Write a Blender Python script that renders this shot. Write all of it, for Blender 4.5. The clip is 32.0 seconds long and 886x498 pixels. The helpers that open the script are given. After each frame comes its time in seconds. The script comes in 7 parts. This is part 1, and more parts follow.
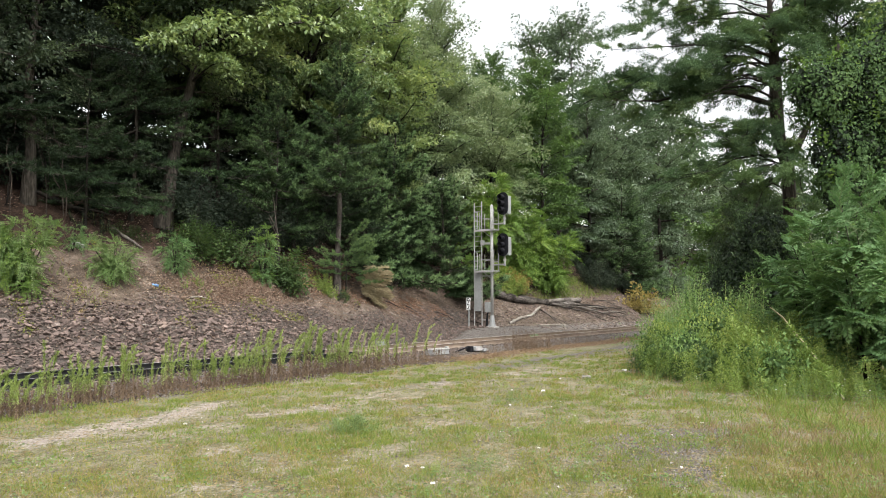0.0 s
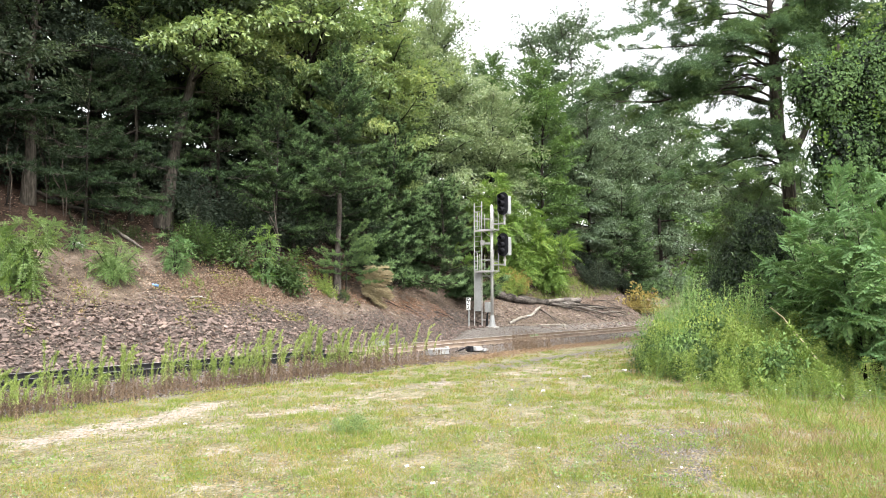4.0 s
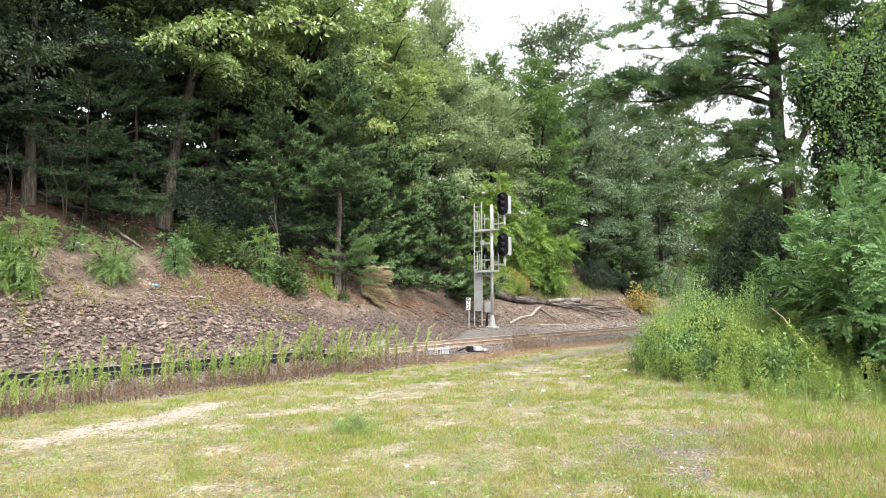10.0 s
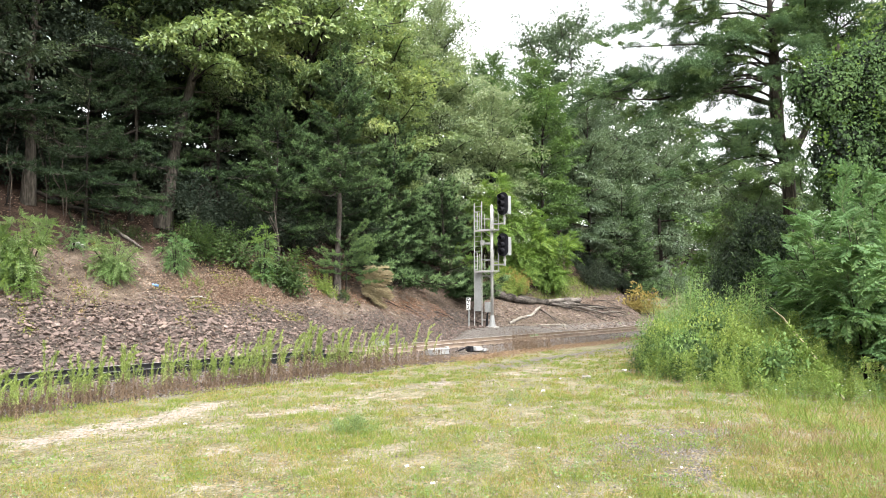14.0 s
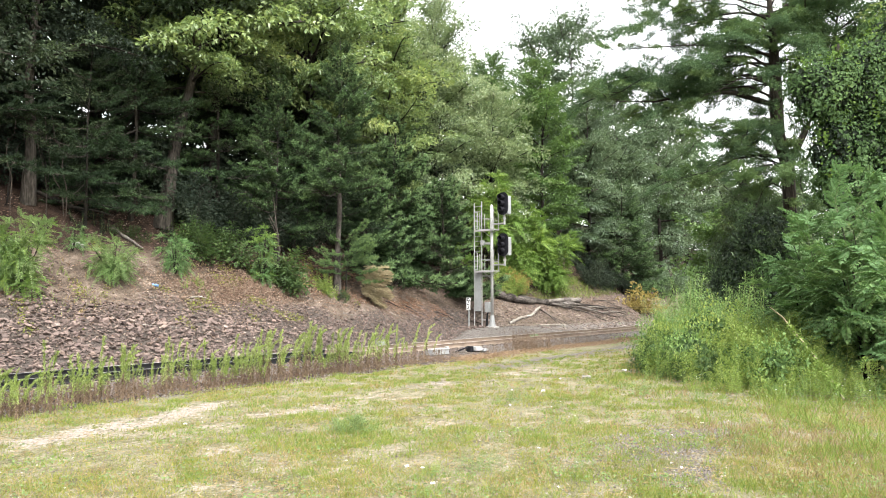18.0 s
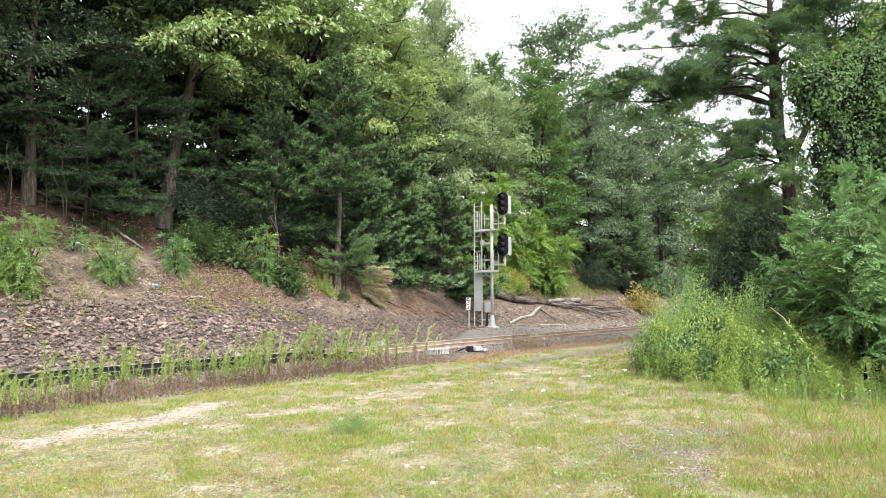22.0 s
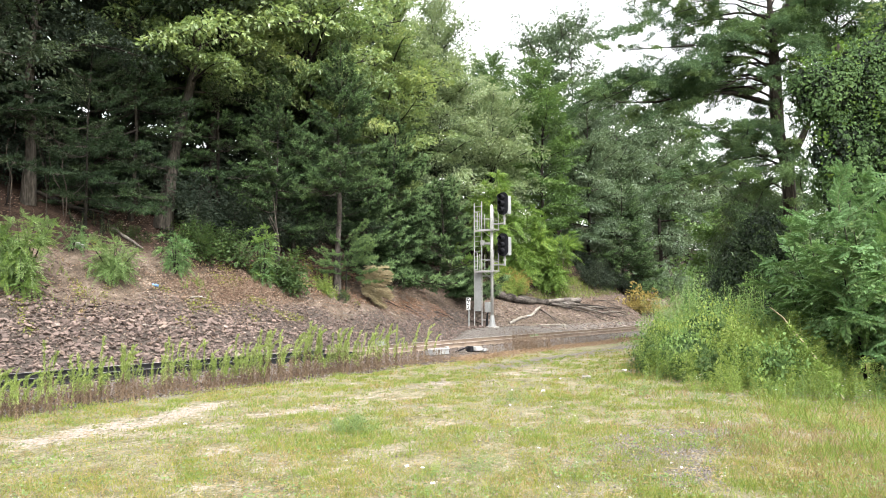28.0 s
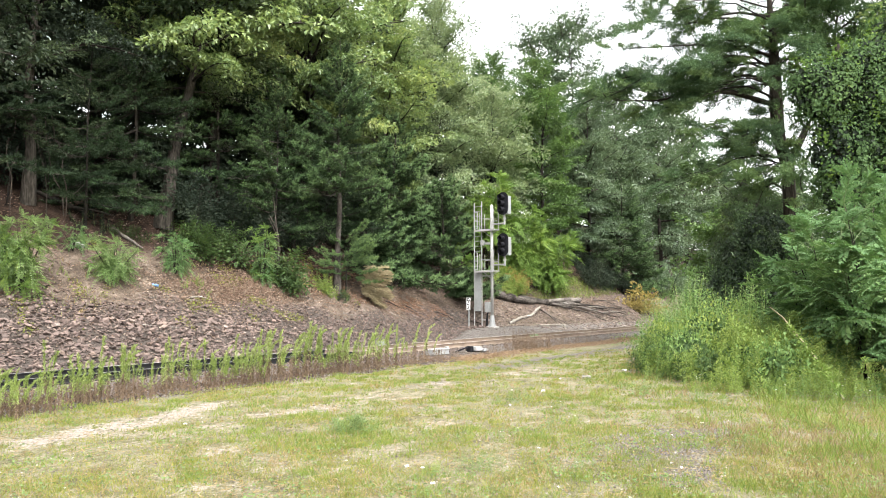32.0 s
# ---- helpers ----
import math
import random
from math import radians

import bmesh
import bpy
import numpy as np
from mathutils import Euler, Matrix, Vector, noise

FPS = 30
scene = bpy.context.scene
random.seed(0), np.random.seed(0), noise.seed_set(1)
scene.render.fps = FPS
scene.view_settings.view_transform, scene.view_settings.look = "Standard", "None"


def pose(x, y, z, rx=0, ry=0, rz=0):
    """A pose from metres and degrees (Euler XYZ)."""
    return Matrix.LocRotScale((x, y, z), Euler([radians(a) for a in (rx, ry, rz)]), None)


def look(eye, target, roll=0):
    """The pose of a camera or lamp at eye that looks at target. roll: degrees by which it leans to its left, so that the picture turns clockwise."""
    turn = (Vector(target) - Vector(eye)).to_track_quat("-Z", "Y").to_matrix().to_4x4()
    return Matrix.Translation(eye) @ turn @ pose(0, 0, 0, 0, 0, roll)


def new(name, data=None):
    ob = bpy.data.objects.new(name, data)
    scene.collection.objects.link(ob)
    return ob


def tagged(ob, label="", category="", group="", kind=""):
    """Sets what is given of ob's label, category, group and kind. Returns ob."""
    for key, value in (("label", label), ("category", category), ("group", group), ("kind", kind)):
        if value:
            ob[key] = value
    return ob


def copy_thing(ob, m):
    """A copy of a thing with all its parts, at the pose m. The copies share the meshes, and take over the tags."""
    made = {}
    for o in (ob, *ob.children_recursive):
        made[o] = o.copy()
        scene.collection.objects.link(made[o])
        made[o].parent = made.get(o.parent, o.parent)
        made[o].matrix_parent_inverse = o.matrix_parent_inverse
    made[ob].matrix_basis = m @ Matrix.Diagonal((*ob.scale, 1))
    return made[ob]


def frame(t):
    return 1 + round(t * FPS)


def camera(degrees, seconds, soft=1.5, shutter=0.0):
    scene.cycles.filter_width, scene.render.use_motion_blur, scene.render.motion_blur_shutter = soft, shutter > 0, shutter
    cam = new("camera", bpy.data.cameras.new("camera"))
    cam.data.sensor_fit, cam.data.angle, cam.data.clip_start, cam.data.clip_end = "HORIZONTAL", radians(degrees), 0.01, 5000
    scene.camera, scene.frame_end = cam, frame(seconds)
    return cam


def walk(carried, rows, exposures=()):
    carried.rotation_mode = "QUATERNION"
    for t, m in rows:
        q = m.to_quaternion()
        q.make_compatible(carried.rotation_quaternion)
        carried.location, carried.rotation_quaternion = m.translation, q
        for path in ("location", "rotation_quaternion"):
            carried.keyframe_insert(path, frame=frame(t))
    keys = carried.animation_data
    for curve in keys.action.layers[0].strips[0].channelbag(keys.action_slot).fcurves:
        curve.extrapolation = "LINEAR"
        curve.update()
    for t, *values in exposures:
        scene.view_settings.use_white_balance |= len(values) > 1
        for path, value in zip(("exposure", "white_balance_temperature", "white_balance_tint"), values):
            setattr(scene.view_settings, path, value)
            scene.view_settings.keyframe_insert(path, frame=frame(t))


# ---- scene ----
# The track runs along x, y leads away from the camera up the bank, rail tops lie at z = 0.
cam = camera(66.0, 32.0, soft=1.0)
AIM = pose(0, 0, 1.72, 90 + 4.452, 0, -(90 - 36.182))
walk(cam, [(0.0, AIM), (32.0, AIM)],
     exposures=[(0.0, -0.47), (0.5, -0.41), (1.0, -0.30), (1.5, -0.18), (2.0, -0.05), (2.5, 0.07), (3.0, 0.17), (4.0, 0.23), (32.0, 0.23)])
RIGHT = Vector((0.5904, -0.8071, 0.0))
AHEAD = Vector((0.8071, 0.5904, 0.0))

# ---- light: bright white haze with a weak, wide sun ----
SUN_UP, SUN_AZ = radians(52), radians(-118)
world = bpy.data.worlds.new("sky")
scene.world = world
world.use_nodes = True
wn, wl = world.node_tree.nodes, world.node_tree.links
wn.clear()
sky = wn.new("ShaderNodeTexSky")
sky.sky_type = "NISHITA"
sky.sun_disc = False
sky.sun_elevation, sky.sun_rotation = SUN_UP, radians(90) - SUN_AZ
sky.air_density, sky.dust_density, sky.ozone_density = 1.0, 6.0, 1.0
hs = wn.new("ShaderNodeHueSaturation")
hs.inputs["Saturation"].default_value = 0.12
bg = wn.new("ShaderNodeBackground")
bg.inputs["Strength"].default_value = 0.65
wo = wn.new("ShaderNodeOutputWorld")
wl.new(sky.outputs["Color"], hs.inputs["Color"])
wl.new(hs.outputs["Color"], bg.inputs["Color"])
wl.new(bg.outputs["Background"], wo.inputs["Surface"])
sun = new("sun", bpy.data.lights.new("sun", "SUN"))
sun.data.energy, sun.data.angle, sun.data.color = 0.95, radians(16), (1.0, 0.96, 0.88)
sd = Vector((math.cos(SUN_UP) * math.cos(SUN_AZ), math.cos(SUN_UP) * math.sin(SUN_AZ), math.sin(SUN_UP)))
sun.matrix_world = look(sd * 50, (0, 0, 0))


# ---- materials ----
def nodes_of(name):
    m = bpy.data.materials.new(name)
    m.use_nodes = True
    n, l = m.node_tree.nodes, m.node_tree.links
    return m, n, l, n["Principled BSDF"], n["Material Output"]


def ramp(n, l, src, stops):
    r = n.new("ShaderNodeValToRGB")
    e = r.color_ramp.elements
    while len(e) < len(stops):
        e.new(0.5)
    for k, (at, c) in zip(e, stops):
        k.position, k.color = at, (*c, 1)
    l.new(src, r.inputs["Fac"])
    return r.outputs["Color"]


def noise_of(n, l, scale, detail=4.0, coords=None, rough=0.6):
    t = n.new("ShaderNodeTexNoise")
    t.inputs["Scale"].default_value, t.inputs["Detail"].default_value, t.inputs["Roughness"].default_value = scale, detail, rough
    if coords:
        l.new(coords, t.inputs["Vector"])
    return t.outputs["Fac"]


def mix_col(n, l, fac, a, b, mode="MIX"):
    m = n.new("ShaderNodeMix")
    m.data_type, m.blend_type = "RGBA", mode
    for sock, v in ((m.inputs[0], fac), (m.inputs[6], a), (m.inputs[7], b)):
        if isinstance(v, (int, float)):
            sock.default_value = v
        elif isinstance(v, tuple):
            sock.default_value = (*v, 1)
        else:
            l.new(v, sock)
    return m.outputs[2]


def maths(n, l, op, a, b, clamp=False):
    m = n.new("ShaderNodeMath")
    m.operation, m.use_clamp = op, clamp
    for sock, v in zip(m.inputs, (a, b)):
        if isinstance(v, (int, float)):
            sock.default_value = v
        else:
            l.new(v, sock)
    return m.outputs[0]


def bump_to(n, l, bsdf, height, strength, dist):
    b = n.new("ShaderNodeBump")
    b.inputs["Strength"].default_value, b.inputs["Distance"].default_value = strength, dist
    l.new(height, b.inputs["Height"])
    l.new(b.outputs["Normal"], bsdf.inputs["Normal"])


def mat_leaf(name, stops, glow=0.4, rough=0.5, spread=0.35, shine=0.2):
    """Leaf: colours vary leaf by leaf and bough by bough; light also comes through it."""
    m, n, l, b, out = nodes_of(name)
    geo, info = n.new("ShaderNodeNewGeometry"), n.new("ShaderNodeObjectInfo")
    v = maths(n, l, "ADD", maths(n, l, "MULTIPLY", geo.outputs["Random Per Island"], 0.68 * (1 - spread)),
              maths(n, l, "ADD", maths(n, l, "MULTIPLY", info.outputs["Random"], 1.1 * spread), 0.13 if spread else 0.16))
    col = ramp(n, l, v, stops)
    l.new(col, b.inputs["Base Color"])
    b.inputs["Roughness"].default_value = rough
    b.inputs["Specular IOR Level"].default_value = shine
    tr = n.new("ShaderNodeBsdfTranslucent")
    l.new(mix_col(n, l, 0.6, col, (1.0, 1.0, 0.5), "MULTIPLY"), tr.inputs["Color"])
    mx = n.new("ShaderNodeMixShader")
    mx.inputs[0].default_value = glow
    l.new(b.outputs[0], mx.inputs[1])
    l.new(tr.outputs[0], mx.inputs[2])
    l.new(mx.outputs[0], out.inputs["Surface"])
    return m


def mat_plain(name, stops, scale=6.0, rough=0.7, metal=0.0, bump=0.3, dist=0.01, stretch=(1, 1, 1), vary=0.0):
    """Solid surface: two sizes of noise choose the colour, the fine one also gives relief."""
    m, n, l, b, out = nodes_of(name)
    tc, mp, info = n.new("ShaderNodeTexCoord"), n.new("ShaderNodeMapping"), n.new("ShaderNodeObjectInfo")
    mp.inputs["Scale"].default_value = stretch
    l.new(tc.outputs["Object"], mp.inputs["Vector"])
    big, fine = noise_of(n, l, scale * 0.25, 3, mp.outputs[0]), noise_of(n, l, scale * 2, 5, mp.outputs[0])
    v = maths(n, l, "ADD", maths(n, l, "MULTIPLY", big, 0.5), maths(n, l, "MULTIPLY", fine, 0.5))
    if vary:
        v = maths(n, l, "ADD", v, maths(n, l, "MULTIPLY", maths(n, l, "SUBTRACT", info.outputs["Random"], 0.5), vary))
    l.new(ramp(n, l, v, stops), b.inputs["Base Color"])
    b.inputs["Roughness"].default_value, b.inputs["Metallic"].default_value = rough, metal
    b.inputs["Specular IOR Level"].default_value = 0.15 if rough > 0.8 else 0.5
    bump_to(n, l, b, fine, bump, dist)
    return m


def mat_island(name, stops, rough=0.85, scale=30.0):
    """Loose bits joined in one mesh: colour by piece, with grain."""
    m, n, l, b, out = nodes_of(name)
    geo, tc, info = n.new("ShaderNodeNewGeometry"), n.new("ShaderNodeTexCoord"), n.new("ShaderNodeObjectInfo")
    r = maths(n, l, "FRACT", maths(n, l, "ADD", geo.outputs["Random Per Island"], info.outputs["Random"]), 0)
    col = ramp(n, l, r, stops)
    f = noise_of(n, l, scale, 4, tc.outputs["Object"])
    l.new(mix_col(n, l, 0.55, col, ramp(n, l, f, ((0.3, (0.45, 0.45, 0.45)), (0.7, (1.3, 1.28, 1.25)))), "MULTIPLY"), b.inputs["Base Color"])
    b.inputs["Roughness"].default_value = rough
    b.inputs["Specular IOR Level"].default_value = 0.15
    bump_to(n, l, b, f, 0.4, 0.01)
    return m


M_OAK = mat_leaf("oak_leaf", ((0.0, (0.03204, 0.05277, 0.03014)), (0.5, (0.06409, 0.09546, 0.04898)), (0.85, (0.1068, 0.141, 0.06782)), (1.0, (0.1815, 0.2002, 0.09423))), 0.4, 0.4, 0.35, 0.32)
# Sunlit copy of the oak leaf: light on the crowns put into its colour.
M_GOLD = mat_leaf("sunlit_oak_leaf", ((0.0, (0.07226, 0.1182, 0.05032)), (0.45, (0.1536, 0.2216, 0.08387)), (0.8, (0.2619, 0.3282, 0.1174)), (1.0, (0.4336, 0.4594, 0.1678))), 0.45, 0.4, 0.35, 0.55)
# Greyish leaf with the sky's silvery highlights partly put into its colour.
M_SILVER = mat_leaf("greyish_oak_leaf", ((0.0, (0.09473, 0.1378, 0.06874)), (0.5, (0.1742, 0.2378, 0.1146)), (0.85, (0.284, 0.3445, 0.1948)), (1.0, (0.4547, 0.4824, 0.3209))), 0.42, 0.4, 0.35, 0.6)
M_MAPLE = mat_leaf("maple_leaf", ((0.0, (0.04567, 0.0875, 0.0273)), (0.5, (0.08372, 0.15, 0.04095)), (1.0, (0.1522, 0.2375, 0.06143))), 0.4, 0.45, 0.35, 0.4)
# Far leaves: the distance haze is put into this paler, bluer colour.
M_FAR = mat_leaf("hazy_leaf", ((0.0, (0.05437, 0.08804, 0.0503)), (0.5, (0.09246, 0.1401, 0.07738)), (1.0, (0.1767, 0.2335, 0.1354))), 0.4, 0.42, 0.35, 0.5)
# Leaves deep in the wood: their shade is put into this dark colour.
M_DARK = mat_leaf("dark_shaded_leaf", ((0.0, (0.01663, 0.026, 0.0195)), (0.6, (0.03326, 0.046, 0.0312)), (1.0, (0.06534, 0.082, 0.0507))), 0.3, 0.6, 0.35, 0.08)
# Pines in the wood are darker, lit ones brighter: light put into colour.
M_PINE = mat_leaf("pine_needle", ((0.0, (0.01238, 0.0219, 0.01248)), (0.6, (0.02855, 0.04536, 0.02371)), (1.0, (0.06853, 0.08993, 0.04494))), 0.25, 0.6, 0.35, 0.06)
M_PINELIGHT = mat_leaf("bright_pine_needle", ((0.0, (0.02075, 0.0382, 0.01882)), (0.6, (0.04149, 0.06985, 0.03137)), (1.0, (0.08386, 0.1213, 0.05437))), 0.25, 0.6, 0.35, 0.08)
# Light on the plates' outer edges is put into these paler tip colours.
M_PINEBLUE = mat_leaf("bluish_lit_pine_needle", ((0.0, (0.075, 0.135, 0.058)), (0.55, (0.135, 0.215, 0.092)), (1.0, (0.23, 0.32, 0.14))), 0.25, 0.55, 0.3, 0.15)
M_PINETIP = mat_leaf("lit_pine_needle", ((0.0, (0.0504, 0.09215, 0.038)), (0.55, (0.0882, 0.1455, 0.0589)), (1.0, (0.147, 0.2182, 0.09025))), 0.25, 0.55, 0.3, 0.12)
M_PINEYEL = mat_leaf("yellowish_pine_needle", ((0.0, (0.06728, 0.1214, 0.04)), (0.55, (0.1211, 0.1923, 0.065)), (1.0, (0.1973, 0.2834, 0.1063))), 0.25, 0.6)
M_DEADNEEDLE = mat_leaf("dead_needle", ((0.0, (0.1645, 0.1352, 0.08199)), (0.6, (0.291, 0.2447, 0.1521)), (1.0, (0.4301, 0.3735, 0.238))), 0.25, 0.8)
M_AIL = mat_leaf("ailanthus_leaf", ((0.0, (0.07696, 0.1402, 0.0316)), (0.6, (0.1347, 0.2243, 0.0474)), (1.0, (0.2565, 0.3364, 0.07336))), 0.45)
M_PALELEAF = mat_leaf("pale_underside_leaf", ((0.0, (0.085, 0.155, 0.050)), (0.55, (0.155, 0.25, 0.083)), (0.85, (0.25, 0.345, 0.14)), (1.0, (0.38, 0.45, 0.24))), 0.45)
M_LOCUST = mat_leaf("locust_leaf", ((0.0, (0.0616, 0.1265, 0.04987)), (0.6, (0.1084, 0.198, 0.07362)), (0.93, (0.1725, 0.264, 0.095)), (1.0, (0.345, 0.374, 0.08312))), 0.42)
M_TALL = mat_leaf("tall_locust_leaf", ((0.0, (0.05544, 0.09904, 0.05445)), (0.6, (0.09823, 0.1675, 0.08167)), (1.0, (0.1821, 0.2622, 0.1021))), 0.42)
# Brighter copy of the locust leaf, with sunlight put into the colour.
M_TALLUP = mat_leaf("sunlit_locust_leaf", ((0.0, (0.0744, 0.1288, 0.0575)), (0.6, (0.132, 0.2072, 0.08625)), (1.0, (0.24, 0.3192, 0.115))), 0.45)
M_SHRUB = mat_leaf("shrub_leaf", ((0.0, (0.03173, 0.05879, 0.02249)), (0.6, (0.06346, 0.1069, 0.03749)), (1.0, (0.1269, 0.1781, 0.05624))), 0.4)
M_VINE = mat_leaf("vine_leaf", ((0.0, (0.0336, 0.0672, 0.02688)), (0.6, (0.06944, 0.121, 0.0448)), (1.0, (0.1098, 0.177, 0.04928))), 0.38, 0.6, 0.3, 0.12)
# Mound under the locust: shade there is put into this dark leaf colour.
M_DARKVINE = mat_leaf("shaded_vine_leaf", ((0.0, (0.018, 0.032, 0.016)), (0.6, (0.036, 0.060, 0.026)), (0.9, (0.06, 0.09, 0.034)), (1.0, (0.12, 0.165, 0.05))), 0.35, 0.6, 0.3)
M_VINETIP = mat_leaf("toplit_vine_leaf", ((0.0, (0.05, 0.105, 0.022)), (0.5, (0.10, 0.175, 0.034)), (1.0, (0.18, 0.25, 0.05))), 0.45, 0.55, 0.3, 0.15)
M_MUG = mat_leaf("goldenrod_leaf", ((0.0, (0.1126, 0.1798, 0.04484)), (0.5, (0.1956, 0.2778, 0.06975)), (1.0, (0.3317, 0.3814, 0.1058))), 0.4)
M_GREYWEED = mat_leaf("mugwort_leaf", ((0.0, (0.092, 0.1725, 0.0575)), (0.6, (0.1552, 0.253, 0.0828)), (1.0, (0.2415, 0.345, 0.115))), 0.4)
M_BLUEWEED = mat_leaf("blue_weed_leaf", ((0.0, (0.0825, 0.14, 0.04875)), (0.6, (0.143, 0.215, 0.07875)), (1.0, (0.242, 0.31, 0.12))), 0.35)
M_HORSE = mat_leaf("horseweed_leaf", ((0.0, (0.1653, 0.229, 0.0672)), (0.6, (0.2658, 0.3404, 0.1075)), (1.0, (0.4135, 0.4695, 0.1882))), 0.52, 0.6, 0.35, 0.1)
M_DRY = mat_leaf("dry_leaf", ((0.0, (0.075, 0.055, 0.040)), (0.6, (0.14, 0.10, 0.068)), (1.0, (0.25, 0.195, 0.13))), 0.25, 0.8)
M_RUSTY = mat_leaf("rusty_litter", ((0.0, (0.066, 0.0414, 0.0312)), (0.5, (0.1485, 0.092, 0.0648)), (0.85, (0.264, 0.1667, 0.108)), (1.0, (0.374, 0.2875, 0.204))), 0.2, 0.8, 0.0, 0.1)
M_ORANGE = mat_leaf("orange_straw", ((0.0, (0.136, 0.0855, 0.057)), (0.5, (0.2465, 0.162, 0.1045)), (1.0, (0.357, 0.279, 0.19))), 0.2, 0.8, 0.0, 0.1)
M_RAILSTEEL = mat_plain("dull_rail_head", ((0.34, (0.19, 0.185, 0.18)), (0.66, (0.32, 0.31, 0.30))), 6, 0.6, 0.15, 0.05, 0.002, (0.1, 1, 1))
M_RUSTLEAF = mat_leaf("turning_leaf", ((0.0, (0.1485, 0.152, 0.05459)), (0.6, (0.3265, 0.2502, 0.09096)), (1.0, (0.475, 0.4471, 0.1456))), 0.4)
M_GRASS = mat_leaf("grass_blade", ((0.0, (0.09927, 0.1334, 0.02251)), (0.45, (0.1777, 0.2052, 0.03683)), (0.8, (0.2508, 0.2565, 0.05627)), (1.0, (0.3553, 0.3078, 0.1432))), 0.4, 0.6, 0.0)
M_GREENGRASS = mat_leaf("green_grass", ((0.0, (0.0918, 0.1519, 0.028)), (0.6, (0.162, 0.2205, 0.046)), (1.0, (0.2592, 0.294, 0.075))), 0.4, 0.6, 0.0)
M_OLIVEGRASS = mat_leaf("olive_grass", ((0.0, (0.085, 0.105, 0.024)), (0.6, (0.155, 0.175, 0.042)), (1.0, (0.24, 0.25, 0.075))), 0.35, 0.6, 0.0)
M_BROWNGRASS = mat_leaf("brown_grass_blade", ((0.0, (0.12, 0.088, 0.050)), (0.6, (0.22, 0.16, 0.088)), (1.0, (0.34, 0.26, 0.15))), 0.3, 0.7, 0.0)
M_STRAW = mat_leaf("straw", ((0.0, (0.162, 0.1134, 0.055)), (0.6, (0.27, 0.1998, 0.099)), (1.0, (0.3888, 0.3132, 0.176))), 0.3, 0.7, 0.0)
M_BARK = mat_plain("bark", ((0.36, (0.006, 0.00525, 0.0045)), (0.5, (0.0225, 0.01875, 0.015)), (0.64, (0.05625, 0.048, 0.039))), 9, 0.9, 0, 0.9, 0.03, (1, 1, 0.2), 0.15)
M_TRUNK = mat_plain("oak_bark", ((0.36, (0.01217, 0.01014, 0.0081)), (0.5, (0.04493, 0.03871, 0.0315)), (0.64, (0.1076, 0.094, 0.0792))), 9, 0.9, 0, 0.9, 0.03, (1, 1, 0.2), 0.1)
M_PALEBARK = mat_plain("pale_bark", ((0.36, (0.0297, 0.02565, 0.0216)), (0.5, (0.1107, 0.0972, 0.0837)), (0.64, (0.27, 0.2497, 0.2228))), 9, 0.9, 0, 0.8, 0.02, (1, 1, 0.3), 0.2)
M_GREYBARK = mat_plain("grey_pine_bark", ((0.36, (0.01364, 0.0114, 0.00986)), (0.5, (0.0465, 0.0396, 0.03364)), (0.64, (0.1054, 0.093, 0.0812))), 9, 0.9, 0, 0.9, 0.02, (1, 1, 0.35))
M_BLEACHED = mat_plain("bleached_wood", ((0.34, (0.10, 0.088, 0.075)), (0.5, (0.24, 0.22, 0.19)), (0.66, (0.42, 0.39, 0.35))), 9, 0.9, 0, 0.7, 0.02, (0.4, 1, 1))
M_DEADWOOD = mat_plain("dead_wood", ((0.36, (0.012, 0.010, 0.009)), (0.5, (0.052, 0.044, 0.038)), (0.66, (0.13, 0.115, 0.10))), 8, 0.95, 0, 0.9, 0.03, (0.4, 1, 1), 0.2)
M_LOG = mat_plain("weathered_log", ((0.38, (0.016, 0.013, 0.011)), (0.47, (0.066, 0.057, 0.050)), (0.55, (0.145, 0.128, 0.113)), (0.66, (0.24, 0.218, 0.195))), 9, 0.95, 0, 1.0, 0.06, (0.35, 1, 1), 0.2)
M_WEEDSTEM = mat_plain("dry_stem", ((0.3, (0.075, 0.052, 0.034)), (0.7, (0.19, 0.135, 0.088))), 12, 0.85, 0, 0.3, 0.005, (1, 1, 1), 0.2)
M_GREENSTEM = mat_plain("green_stem", ((0.34, (0.12, 0.16, 0.045)), (0.66, (0.21, 0.25, 0.085))), 12, 0.7, 0, 0.2, 0.004)
M_SHOOT = mat_plain("green_shoot", ((0.34, (0.055, 0.082, 0.028)), (0.66, (0.11, 0.15, 0.05))), 12, 0.7, 0, 0.2, 0.004)
M_ROCK = mat_plain("riprap_rock", ((0.3, (0.0682, 0.05356, 0.048)), (0.45, (0.1188, 0.09167, 0.081)), (0.6, (0.1595, 0.1205, 0.105)), (0.75, (0.198, 0.1463, 0.124))), 7, 0.9, 0, 0.7, 0.02, (1, 1, 1),0.2)
M_ROCKS = mat_island("riprap_rocks", ((0.0, (0.0682, 0.05356, 0.048)), (0.4, (0.1188, 0.09167, 0.081)), (0.75, (0.1595, 0.1205, 0.105)), (0.97, (0.185, 0.140, 0.118)), (1.0, (0.25, 0.205, 0.18))), 0.9, 9)
M_BALLAST = mat_island("ballast_stone", ((0.0, (0.035, 0.028, 0.024)), (0.5, (0.088, 0.068, 0.056)), (0.9, (0.15, 0.115, 0.095)), (1.0, (0.32, 0.285, 0.26))), 0.9, 25)
M_PEBBLE = mat_island("pebble", ((0.0, (0.09, 0.078, 0.066)), (0.5, (0.18, 0.16, 0.138)), (0.9, (0.28, 0.255, 0.225)), (1.0, (0.5, 0.47, 0.43))), 0.9, 25)
